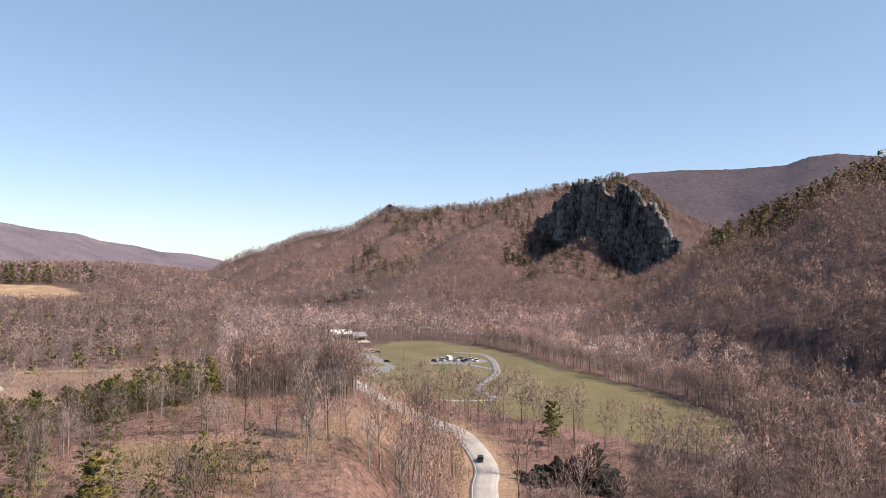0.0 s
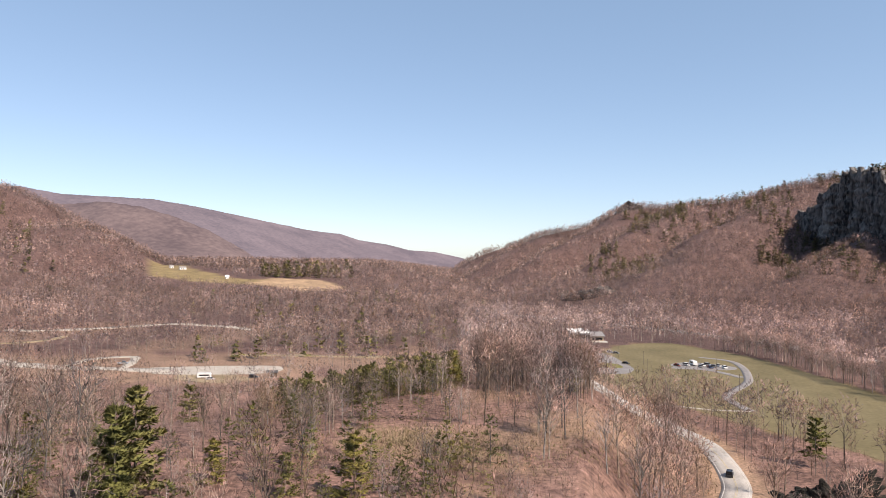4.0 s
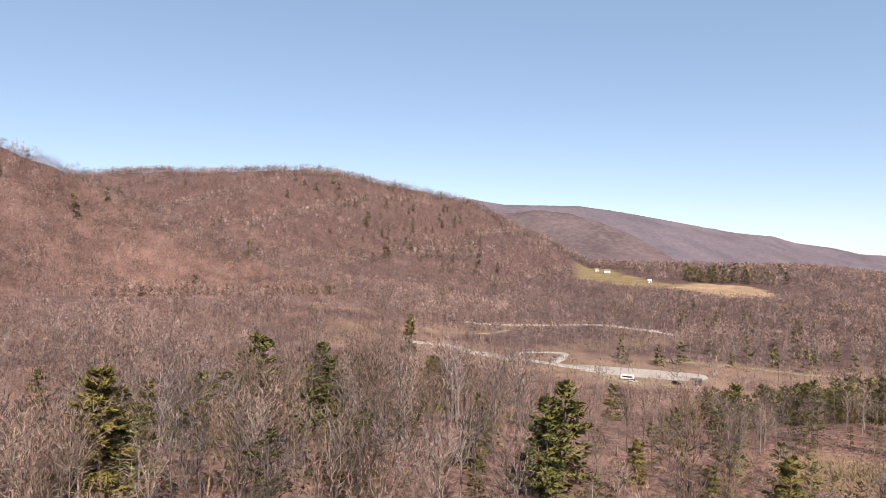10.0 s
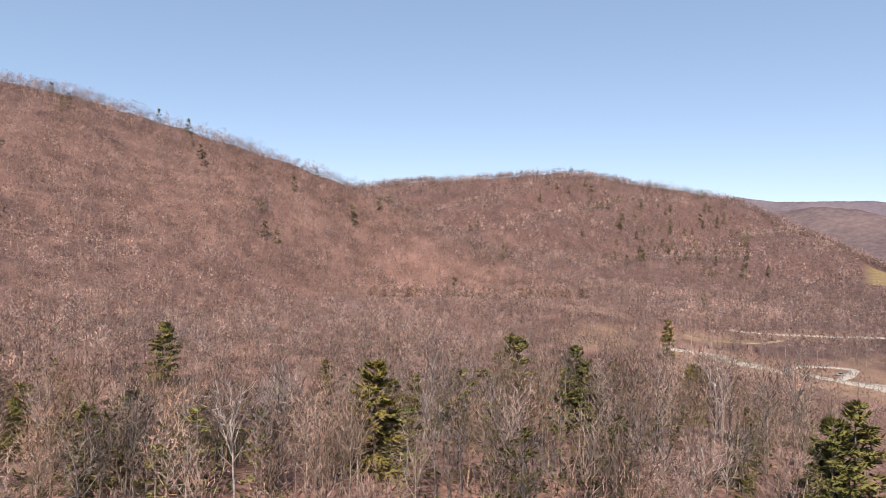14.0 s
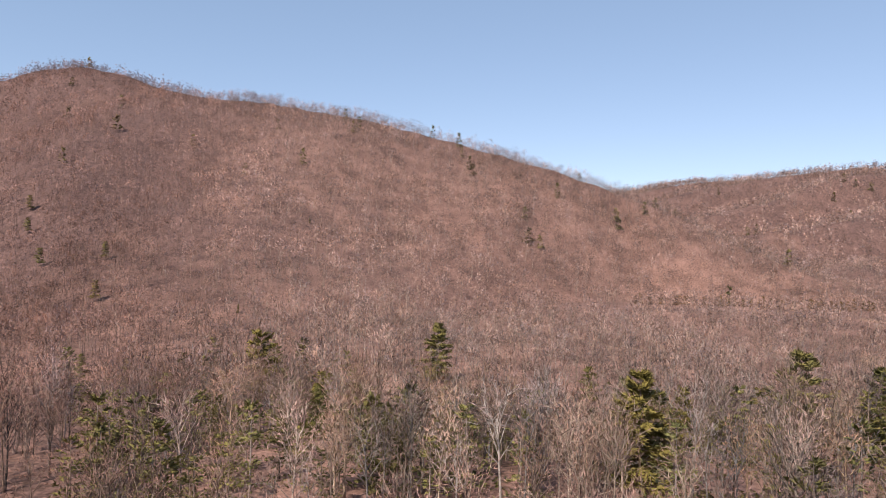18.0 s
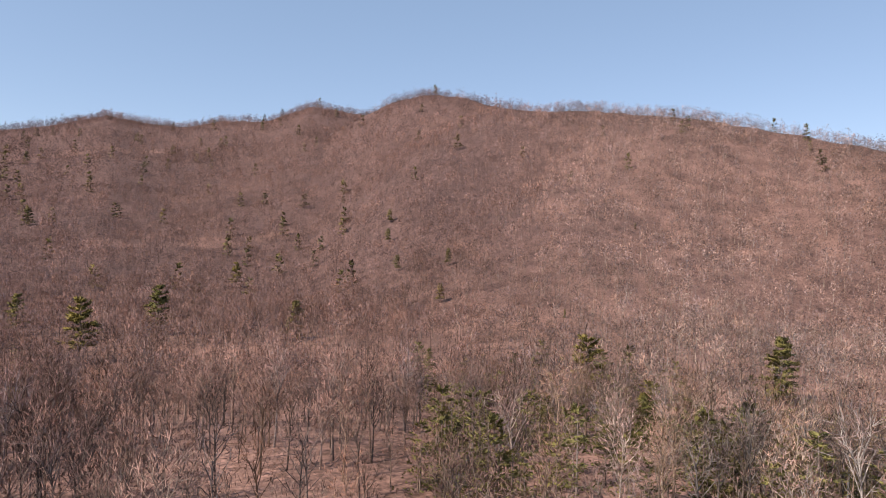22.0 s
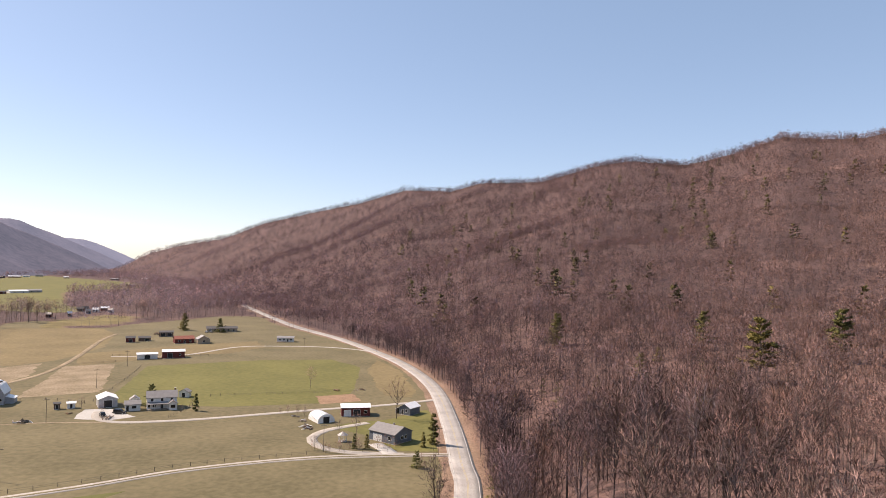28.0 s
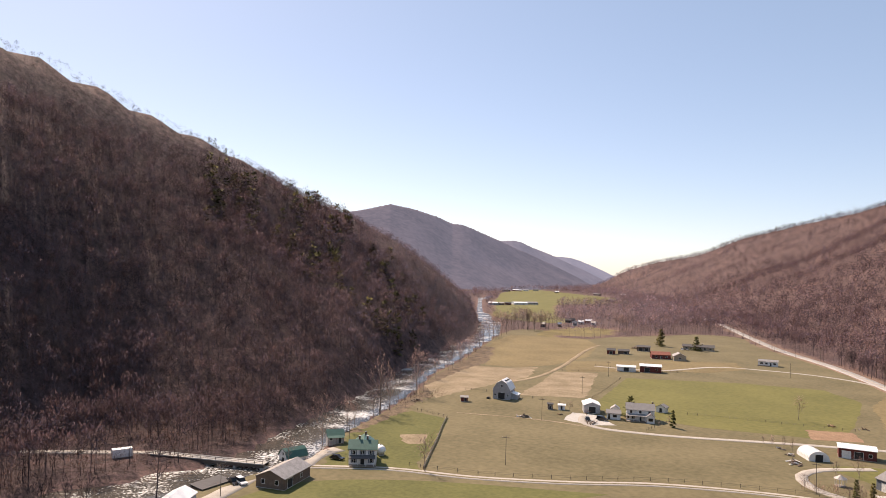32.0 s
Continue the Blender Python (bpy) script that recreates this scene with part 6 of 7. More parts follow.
def grove(name, seed, n, az0, az1, r0, r1, h0, h1, label, dark=1.0, kinds_of=None):
    """Many distant evergreens joined into one."""
    rng = np.random.RandomState(seed)
    az, r = rng.uniform(az0, az1, n), rng.uniform(r0, r1, n)
    x, y = -np.sin(np.radians(az)) * r, np.cos(np.radians(az)) * r
    m = grown(x, y) > 0
    x, y = x[m], y[m]
    t = tint_of(rng, len(x), 0.1, 0.3)
    t[:, :3] *= dark
    pos = np.stack([x, y, height(x, y) - 0.3], 1)
    return scatter(name, kinds_of or SMALL_PINES, pos, rng.uniform(h0, h1, len(x)) * windswept(pos), rng.uniform(0, 6.28, len(x)), t, [BARK, NEEDLE], label, "trees")


SMALL_PINES = [evergreen(200 + i, 1.0, 16, 4, 0.13, 0.8, 0.1, w, 2, 0.36) for i, w in enumerate((0.26, 0.22, 0.3))]
YOUNG_PINES = [evergreen(220 + i, 1.0, 32, 8, 0.052, 0.75, 0.05, w, 3, 0.22) for i, w in enumerate((0.36, 0.3, 0.42))]
grove("ridge_pines", 1, 260, 327, 339, 700, 835, 9, 18, "dark pines crowning the near ridge", dark=0.6)
grove("summit_pines", 2, 150, 342, 351, 1320, 1420, 12, 19, "pines on the summit behind the crag", dark=0.5)
grove("crag_foot_pines", 12, 120, 341, 353.5, 900, 1000, 9, 13, "dark scrub pines at the foot of the crag", dark=0.45)
grove("crag_flank_pines", 13, 120, 350, 355, 1010, 1180, 10, 15, "dark pines on the flank of the crag", dark=0.45)
grove("slope_pines", 3, 130, 352, 365, 1180, 1450, 12, 18, "scattered pine stands on the far slope", dark=0.55)
grove("shoulder_pines", 4, 120, 213, 231, 420, 600, 10, 16, "scattered pines on the shaded mountain shoulder", dark=0.8)
grove("gully_pines", 16, 70, 2.5, 7.5, 980, 1120, 10, 15, "dark pines in the gullies of the far slope", dark=0.7)
grove("spur_pines", 17, 80, 0, 4, 1300, 1440, 10, 15, "pine stand below the far ridge", dark=0.75)
grove("north_spur_pines", 18, 110, 50, 62, 1000, 1350, 10, 15, "dark pines strung along the spurs", dark=0.75)
rng = np.random.RandomState(5)
az = np.sort(rng.uniform(62, 80, 70))
r = np.interp(az, *CEDAR_LINE) + rng.uniform(6, 24, 70)
x, y = -np.sin(np.radians(az)) * r, np.cos(np.radians(az)) * r
scatter("edge_cedars", SMALL_PINES, np.stack([x, y, height(x, y) - 0.3], 1), rng.uniform(5, 10, 70), rng.uniform(0, 6.28, 70), tint_of(rng, 70, 0.1, 0.3) * np.array((0.75, 0.5, 0.42, 1)), [BARK, NEEDLE], "row of small rusty cedars at the foot of the open slope", "trees")
grove("upper_pines", 6, 70, 26.5, 34, 1075, 1170, 10, 20, "dark pines along the upper field", dark=0.8)
grove("valley_pines", 7, 90, 14, 40, 420, 900, 7, 14, "scattered evergreens in the upper valley woods")
grove("hill_pines", 8, 90, 48, 125, 700, 1400, 12, 18, "scattered pines over the wooded hills", dark=0.7)
grove("west_pines", 9, 150, 128, 178, 500, 1500, 13, 19, "scattered pines over the western slopes", dark=0.7)
grove("scrub_pines", 10, 270, 18, 34, 205, 290, 8, 12, "stand of young green pines", dark=0.95, kinds_of=YOUNG_PINES)
grove("knoll_pines", 11, 300, 58, 124, 100, 270, 8, 16, "young pines under the bare woods", dark=0.95, kinds_of=YOUNG_PINES)
grove("slope_foot_pines", 14, 130, 15, 62, 92, 175, 4, 10, "low olive evergreens in the undergrowth", dark=0.95, kinds_of=YOUNG_PINES)
grove("roadside_pines", 15, 60, 150, 172, 180, 300, 4, 9, "low evergreens above the highway", dark=0.95, kinds_of=YOUNG_PINES)


# ---- the great crag ----
def rock_material(name, low, high, scale, tall=1.0):
    m = material(name, low, high, scale, 0.9, bump=1.6, fine=9, tall=tall)
    for q in m.node_tree.nodes:
        if q.type == "MAP_RANGE":
            q.inputs["From Min"].default_value, q.inputs["From Max"].default_value = 0.84, 1.24
    return m


# quartzite darkened below its own pale tone, to deepen the crag's shade
ROCK = rock_material("darkened_quartzite", (0.012, 0.012, 0.014), (0.2, 0.188, 0.178), 0.034, 0.35)
ROCK_NEAR = rock_material("mossy_rock", (0.006, 0.006, 0.005), (0.075, 0.07, 0.06), 0.5)
CRAG = ((-6.55, 2.69, 2.42), (-7.51, 3.25, 2.12), (-8.97, 4.58, 1.72), (-9.56, 5.17, 1.63), (-10.42, 6.16, 1.63), (-11.01, 6.65, 1.63), (-11.91, 6.91, 1.64),
        (-12.45, 6.63, 1.74), (-13.16, 6.34, 1.87), (-13.55, 5.66, 1.95), (-13.86, 5.20, 2.07), (-14.13, 6.37, 2.18), (-14.65, 6.53, 2.40), (-15.27, 6.07, 1.75),
        (-15.83, 5.61, 0.63), (-16.22, 4.93, 0.06), (-16.47, 4.48, 0.11), (-16.65, 4.97, 0.15), (-16.95, 4.96, 0.21), (-17.24, 4.02, 0.28), (-17.71, 3.75, 0.37),
        (-18.05, 3.04, 0.48), (-18.30, 2.24, 0.57), (-18.59, 2.32, 0.66), (-18.80, 1.17, 0.73))


def crag():
    """A fin of rock, stood on edge, with fluted faces and a toothed crest."""
    a, top, base = np.array(CRAG).T
    nu, nv = 300, 84
    az = np.linspace(a[0], a[-1], nu)
    c = np.array((236.0, 1023.0))
    way = np.array((-0.42, 0.907))
    n = np.array((-way[1], way[0]))  # towards the valley and the shade
    d = np.stack([-np.sin(np.radians(az)), np.cos(np.radians(az))], 1)
    # where each bearing meets the fin's line
    det = d[:, 0] * -way[1] + d[:, 1] * way[0]
    r = (c[0] * -way[1] + c[1] * way[0]) / det
    u = (d * r[:, None] - c) @ way
    ztop = EYE + r * np.tan(np.radians(np.interp(-az, -a, top)))
    zlow = EYE + r * np.tan(np.radians(np.interp(-az, -a, base))) - 70
    def fins(w, p):
        return np.abs(np.sin(u / w + p + 0.6 * np.sin(u / (2.7 * w) + 2 * p)))

    def saw(v, w):
        return 1 - np.mod(v / w + 0.35 * np.sin(v / (2.3 * w)), 1.0)

    tooth = fins(15.0, 0.4) * 4.0 + fins(6.1, 1.9) * 6.0 + fins(2.6, 0.7) * 4.0
    ztop = ztop - 8.0 + tooth * np.clip((ztop - zlow) / 90, 0.2, 1)
    V = []
    for side in (1, -1):
        for k in range(nv):
            s = k / (nv - 1)
            z = zlow + (ztop - zlow) * s
            drift = u + 0.12 * (z - 100)
            flute = 9.0 * np.abs(np.sin(drift / 15.0 + 0.4 + 0.6 * np.sin(drift / 40 + 0.8))) + 5.0 * np.abs(np.sin(drift / 7.1 + 1.9)) + 3.0 * swell(u, z * 0.5, 34, 2) + 1.4 * swell(u, z * 0.6, 9, 11)
            flute = flute + 2.2 * np.sign(swell(u * 0.4, z, 22, 6)) - 8 + 4.0 * np.abs(swell(u, z * 0.45, 15, 3)) + 2.2 * np.abs(swell(u * 1.1, z * 0.7, 6, 9)) + 1.2 * swell(u, z, 3.1, 1)
            flute = flute + 9.0 * saw(drift, 21.0) + 4.5 * saw(drift + 3 * swell(u, z, 30, 4), 8.3) - 8
            block = np.floor(4 * swell(u, z * 0.6, 26, 2)) + 0.6 * np.floor(5 * swell(u * 1.1, z * 0.8, 11, 7))
            flute = flute + 1.3 * block
            thick = side * (3.0 + 17 * (1 - s) ** 1.3) + flute * (1 - 0.55 * s)
            q = c + way * u[:, None] + n * thick[:, None]
            V.append(np.stack([q[:, 0], q[:, 1], z], 1))
    V = np.concatenate(V)
    F = []
    i, j = np.meshgrid(np.arange(nv - 1), np.arange(nu - 1), indexing="ij")
    for b, flip in ((0, False), (nv * nu, True)):
        f = np.stack([b + i * nu + j, b + i * nu + j + 1, b + (i + 1) * nu + j + 1, b + (i + 1) * nu + j], -1).reshape(-1, 4)
        F.append(f[:, ::-1] if flip else f)
    t0, t1 = (nv - 1) * nu, nv * nu + (nv - 1) * nu
    j = np.arange(nu - 1)
    F.append(np.stack([t0 + j, t0 + j + 1, t1 + j + 1, t1 + j], 1))
    for e in (0, nu - 1):
        k = np.arange(nv - 1)
        F.append(np.stack([k * nu + e, (k + 1) * nu + e, nv * nu + (k + 1) * nu + e, nv * nu + k * nu + e], 1))
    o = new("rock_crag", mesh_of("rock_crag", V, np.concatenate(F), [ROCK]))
    return tagged(o, "towering toothed fin of pale quartzite, its face in shade", "cliff", kind="structure")


crag()


def boulder(name, az, r, top, w, d, h, label, mat, seed, sub=5, rough=0.35):
    """A craggy outcrop: a ball cut by many planes, broken by noise."""
    rng = np.random.RandomState(seed)
    bm = bmesh.new()
    bmesh.ops.create_icosphere(bm, subdivisions=sub, radius=1)
    planes = [(Vector(rng.normal(size=3)).normalized(), rng.uniform(0.55, 0.9)) for _ in range(26)]
    for v in bm.verts:
        for nrm, k in planes:
            over = v.co.dot(nrm) - k
            if over > 0:
                v.co -= nrm * over
        q = v.co * 2.3
        v.co *= 1 + rough * (noise.noise(q) * 0.5 + 0.3 * noise.noise(q * 2.7) + 0.22 * noise.noise(q * 6.1) + 0.12 * noise.noise(q * 13.0))
        v.co = Vector((v.co.x * w, v.co.y * d, v.co.z * h))
    x, y = -math.sin(radians(az)) * r, math.cos(radians(az)) * r
    me = bpy.data.meshes.new(name)
    bm.to_mesh(me)
    bm.free()
    me.materials.append(mat)
    o = new(name, me)
    z = EYE + r * math.tan(radians(top)) - h * 0.85
    o.matrix_world = pose(x, y, min(z, float(height(x, y)) + h * 0.5), 0, 0, az)
    return tagged(o, label, "rock", kind="")


boulder("rock_outcrop", -9.8, 196, -15.0, 13, 9, 12, "dark mossy rock outcrop beside the highway", ROCK_NEAR, 2, 6, 1.1)
boulder("rock_outcrop", -13.2, 190, -16.4, 9, 8, 9, "lower shoulder of the mossy rock outcrop", ROCK_NEAR, 5, 6, 1.1)
boulder("rock_outcrop", 4.3, 1480, 4.75, 34, 25, 22, "pale rock knob on the far ridge", ROCK, 8, 4)
for az, r, top, w in ((8.3, 890, -0.75, 13), (7.3, 880, -0.95, 17), (6.4, 885, -0.7, 14), (9.4, 900, -0.9, 9)):
    boulder("rock_outcrop", az, r, top, w, 7, 9, "dark broken rock ledges low on the wooded slope", ROCK, int(az * 7), 4, 0.8)
boulder("cut_bank", 29.5, 620, -2.8, 9, 5, 5, "tan rock bank in the woods", ROCK, 9, 3)


# ---- bridge ----
def bridge():
    p0, p1 = np.array((189.0, -138.2)), np.array((152.5, -151.0))
    mid, L = (p0 + p1) / 2, float(np.hypot(*(p1 - p0)))
    turn = math.degrees(math.atan2(*(p1 - p0)[::-1]))
    o = thing("footbridge", *mid, turn, "long steel deck bridge with low railings over the river", "bridge", z=0.35)
    part("deck", cubo(-L / 2, L / 2, -1.9, 1.9, 0, 0.25), CONCRETE, o)
    for s in (-1.6, 1.6):
        part("girder", cubo(-L / 2, L / 2, s - 0.18, s + 0.18, -0.95, 0), STEEL, o)
    for s in (-1.85, 1.85):
        rail = part("railing", cubo(-L / 2, L / 2, s - 0.05, s + 0.05, 1.0, 1.12), STEEL, o)
        part("lower_rail", cubo(-L / 2, L / 2, s - 0.035, s + 0.035, 0.55, 0.63), STEEL, rail)
        for u in np.linspace(-L / 2 + 0.3, L / 2 - 0.3, 16):
            part("baluster", cubo(u - 0.05, u + 0.05, s - 0.05, s + 0.05, 0.25, 1.02), STEEL, rail)
    for u in (-L / 2 + 0.6, -4, 10, L / 2 - 0.6):
        part("pier", cubo(u - 0.4, u + 0.4, -1.9, 1.9, -3.6, -0.95), CONCRETE, o)


bridge()


# ---- poles, fences, heaps ----
POLE_MESH = rod(bmesh.new(), (0, 0, -0.5), (0, 0, 9), 0.1, 0.07)
pole = thing("utility_pole", 95, -195, facing(95, -195), "weathered wooden utility pole with crossarm in the field", "pole", "utility poles")
part("pole_shaft", POLE_MESH, POST, pole)
arm = part("crossarm", cubo(-1.2, 1.2, -0.06, 0.06, 8.2, 8.34), POST, pole)
for u in (-1.1, 0.0, 1.1):
    part("insulator", rod(bmesh.new(), (u, 0, 8.34), (u, 0, 8.55), 0.06, 0.04, 6), CONCRETE, arm)
for px, py in ((112, -262), (120, -330), (128, -395), (40, -470), (-8, -470), (30, -585), (100, -765), (70, -690), (143, -178), (-24, -218), (12, -222), (141, -124)):
    copy_thing(pole, pose(px, py, float(height(px, py)), 0, 0, facing(px, py) + (px * 7) % 40))


def fence(pts, gap=4.0, label="low wooden post-and-wire fence in the pasture", boards=()):
    c = curve_pts(pts, gap)
    o = thing("fence", *c[0], 0, label, "fence", "pasture fences")
    for q in c:
        ob = part("post", FENCE_POST, None, o)
        ob.location = (q[0] - c[0][0], q[1] - c[0][1], float(height(*q)) - float(height(*c[0])) - 0.06)
    for z in boards:
        for a, b in zip(c[:-1], c[1:]):
            bm = bmesh.new()
            d = b - a
            L = float(np.hypot(*d))
            box(bm, -L / 2, L / 2, -0.03, 0.03, z, z + 0.24)
            bmesh.ops.rotate(bm, verts=bm.verts, cent=(0, 0, 0), matrix=Euler((0, 0, math.atan2(d[1], d[0]))).to_matrix())
            m = (a + b) / 2 - c[0]
            bmesh.ops.translate(bm, verts=bm.verts, vec=(m[0], m[1], 0))
            part("board", bm, PALE_BOARD, o)
    for z in () if boards else (0.5, 0.95):
        bm = bmesh.new()
        for a, b in zip(c[:-1], c[1:]):
            rod(bm, (a[0] - c[0][0], a[1] - c[0][1], z), (b[0] - c[0][0], b[1] - c[0][1], z), 0.025, n=3)
        part("wire", bm, POST, o)


PALE_BOARD = plain("weathered_board", (0.5, 0.44, 0.35), 0.85, wear=0.25)
_b = cubo(-0.06, 0.06, -0.06, 0.06, -0.3, 1.2)
FENCE_POST = bpy.data.meshes.new("post")
_b.to_mesh(FENCE_POST)
_b.free()
FENCE_POST.materials.append(POST)
fence([(118, -176), (97, -181), (73, -193), (49, -208), (17, -219), (-8, -222)], 4.5, "low fence along the farm lane")
fence([(112.5, -175.5), (120, -191), (128, -208), (136, -224), (144, -241)], 2.6, "pale board fence beside the lawn", (0.2, 0.48, 0.76))
fence([(144, -241), (152, -243), (161, -245)], 2.5, "fence across the lawn's end")
fence([(170, -302), (160, -305), (150, -304)], 3, "fence beside the barn")
fence([(160, -396), (130, -418), (98, -446)], 5, "fence before the barns")
fence([(110, -300), (114, -345), (120, -392)], 5, "fence between the dry plot and the hayfield")
fence([(152, -300), (130, -303), (112, -296)], 4, "fence below the barn")
fence([(66, -312), (30, -318), (4, -322)], 6, "long fence across the hayfield")
fence([(72, -270), (70, -283), (68, -296)], 2.5, "dark board fence at the lawn's end")
fence([(150, -436), (120, -436), (95, -440)], 6, "fence behind the barns")


def heap(x, y, n, size, mats, label, seed, name="brush_pile"):
    """A heap of boards and branches thrown together."""
    rng = np.random.RandomState(seed)
    o = thing(name, x, y, rng.uniform(0, 360), label, "pile", "yard heaps")
    for k in range(n):
        bm = bmesh.new()
        L, w = rng.uniform(0.3, 1.0) * size, rng.uniform(0.05, 0.16) * size
        box(bm, -L / 2, L / 2, -w / 2, w / 2, -0.08, 0.12 + 0.05 * size)
        bmesh.ops.rotate(bm, verts=bm.verts, cent=(0, 0, 0), matrix=Euler((rng.normal() * 0.25, rng.normal() * 0.35, rng.uniform(0, 6.28))).to_matrix())
        q = rng.normal(size=2) * size * 0.45
        bmesh.ops.translate(bm, verts=bm.verts, vec=(q[0], q[1], max(0.15, 0.3 * size * math.exp(-(q @ q) / (size * size)) * rng.rand())))
        part("plank", bm, mats[rng.randint(len(mats))], o)


heap(120, -262, 16, 3.2, (WOOD, POST, TRIM), "grey heap of old boards in the pasture", 1)
heap(93, -268, 14, 2.6, (SOIL, WOOD, BROWN), "rusty heap of scrap beside the pad", 2)
heap(20, -254, 18, 2.8, (WOOD, TRIM, BROWN), "scattered lumber beside the arched hut", 3)
heap(22, -264, 10, 2.0, (WOOD, TRIM), "pale lumber stack in the grass", 4)
heap(26, -272, 8, 1.6, (TRIM, WOOD), "small pale heap of boards", 5)
heap(12, -326, 10, 2.2, (SOIL, BROWN), "heap of reddish soil and roots", 6)
heap(1, -328, 10, 2.0, (SOIL, WOOD), "heap of earth by the garden plot", 7)
heap(172, -262, 12, 2.4, (WOOD, POST), "driftwood heap on the river bank", 8, "driftwood")
heap(206, -125, 10, 2.2, (WOOD, POST), "brush beside the dirt lane", 9)
heap(110, -276, 8, 1.5, (BROWN, SOIL), "junk heap behind the garage", 10)
heap(160, -560, 16, 4, (SOIL, WOOD), "cut banks and logs below the trees", 11)


# ---- bare trees that stand alone in the valley ----
def lone(x, y, k, h=1.0, label="lone leafless tree in the pasture"):
    tree = new("bare_tree")
    tree.empty_display_size = 0.5
    tree.matrix_world = pose(x, y, float(height(x, y)) - 0.1, 0, 0, (x * 31 + y * 17) % 360) @ Matrix.Scale(h, 4)
    tagged(tree, label, "tree", "valley trees")
    for me in TREE_MESHES[k % len(TREE_MESHES)]:
        part(me.name.split(".")[0], me, None, tree)


lone(111, -174, 6, 0.8, "round leafless orchard tree by the lane")
lone(25, -332, 1, 0.62)
lone(-13, -269, 2, 0.95, "broad leafless tree beside the blue shed")
lone(2, -242, 16, 0.7, "leafless yard tree by the cottage")
lone(8, -245, 15, 0.45, "small leafless yard tree")
for k, (x, y) in enumerate(((32, -276), (29, -276), (25, -274), (22, -270), (-18, -210), (-18, -199), (-19, -189), (-23, -194), (-22, -208), (-20, -204), (-21, -184), (15, -224), (12, -222), (7, -223), (-5, -227), (-7, -225), (10, -221), (4, -222), (1, -223), (-24, -200), (-23, -180), (-25, -228), (98, -276), (109, -285), (70, -280), (68, -288))):
    lone(x, y, 15 + k % 3, 0.28 + 0.05 * (k % 4), "leafless shrub at the yard's edge")
for k, (x, y, s) in enumerate(((164, -172, 1.1), (160, -171, 0.95), (162, -178, 1.15), (165, -184, 1.0), (161, -186, 1.1), (167, -190, 0.9), (170, -195, 1.1), (158, -165, 1.0), (163, -168, 0.9), (168, -180, 1.0), (172, -200, 0.8),
                               (159, -176, 0.9), (157, -181, 0.8), (175, -212, 0.6), (173, -218, 0.5), (176, -224, 0.55), (171, -228, 0.45), (174, -236, 1.15), (176, -246, 0.6), (187, -283, 1.0), (184, -275, 0.45), (191, -296, 0.5), (166, -205, 0.5), (168, -212, 0.45),
                               (205, -330, 0.5), (216, -362, 0.55), (219, -372, 0.7), (230, -400, 0.6), (238, -425, 0.6), (245, -440, 0.7), (150, -158, 0.35), (262, -470, 0.8), (252, -462, 0.7), (225, -392, 0.5), (270, -500, 0.8), (277, -520, 0.9),
                               (282, -540, 0.9), (288, -560, 1.0), (292, -575, 0.9), (296, -592, 1.0), (280, -555, 0.8), (301, -612, 1.0))):
    x, y = 0.968 * x, 0.968 * y
    if near_line(x, y, RIVER) < 12:
        continue
    lone(x, y, (1, 7, 4, 13)[k % 4], s * 1.35, "pale leafless sycamore on the river bank")
for k in range(70):
    u = k / 69
    x, y = 306 - 100 * u + 9 * math.sin(k * 2.3), -650 - 62 * u - 20 * math.sin(k * 1.7)
    if not inside(x, y, HAMLET):
        lone(x, y, (0, 3, 9, 1)[k % 4], 0.95 + 0.2 * math.sin(k), "tall pale leafless tree in the valley hedgerow")


# ---- north valley: visitor building, lots, paths ----
def visitor_centre():
    x, y = -74, 545
    o = thing("visitor_centre", x, y, facing(x, y) + 14, "modern visitor building with pale roofs and dark window bands", "building")
    part("main_wall", cubo(-12, 2, -6, 6, -0.5, 6.2), GREY, o)
    part("main_roof", extrude(bmesh.new(), [(-7, 6.2), (7, 8.2), (7, 8.6), (-7, 6.6)], "x", -13, 3), WHITE_ROOF, o)
    part("wing_wall", cubo(2, 12, -9, 5, -0.5, 4.4), TAN, o)
    part("wing_roof", extrude(bmesh.new(), [(-10.2, 4.2), (0, 6.6), (6, 5.2), (6, 5.5), (0, 6.95), (-10.2, 4.55)], "x", 1.4, 13), TIN_ROOF, o)
    part("window_band", cubo(-11, 1, -6.08, -5.98, 2.6, 5.0), GLASS, o)
    part("window_band", cubo(3, 11, -9.08, -8.98, 1.2, 3.2), GLASS, o)
    part("chimney", cubo(-1, 1, 0, 2, 7, 10), BRICK, o)
    part("terrace", cubo(-13, 14, -14, -6, -0.5, 0.6), CONCRETE, o)
    for u in np.linspace(-11, 0.5, 8):
        part("mullion", cubo(u - 0.08, u + 0.08, -6.14, -6.06, 2.6, 5.0), TRIM, o)


visitor_centre()
LOT = material("lot_asphalt", (0.16, 0.15, 0.15), (0.24, 0.23, 0.225), 0.1, 0.9, fine=14)
ribbon("park_path", [(8, 478), (25, 468), (31, 440), (31, 400), (28, 380), (19, 350), (18, 334), (25, 311)], 4.6, 0.10, LOT, "winding grey asphalt path across the meadow", "path")
ribbon("park_drive", [(28, 402), (15, 420), (4, 425), (-8, 424)], 5, 0.095, LOT, "asphalt spur to the parking bay", "road")
ribbon("meadow_path", [(25, 311), (10, 308), (-8, 310), (-20, 303)], 2.2, 0.1, GRAVEL, "pale path along the meadow's near edge", "path")
sheet("parking_bay", [(-6, 420), (24, 428), (26, 442), (4, 452), (-8, 440)], 0.09, LOT, "grey asphalt parking bay", "pavement")
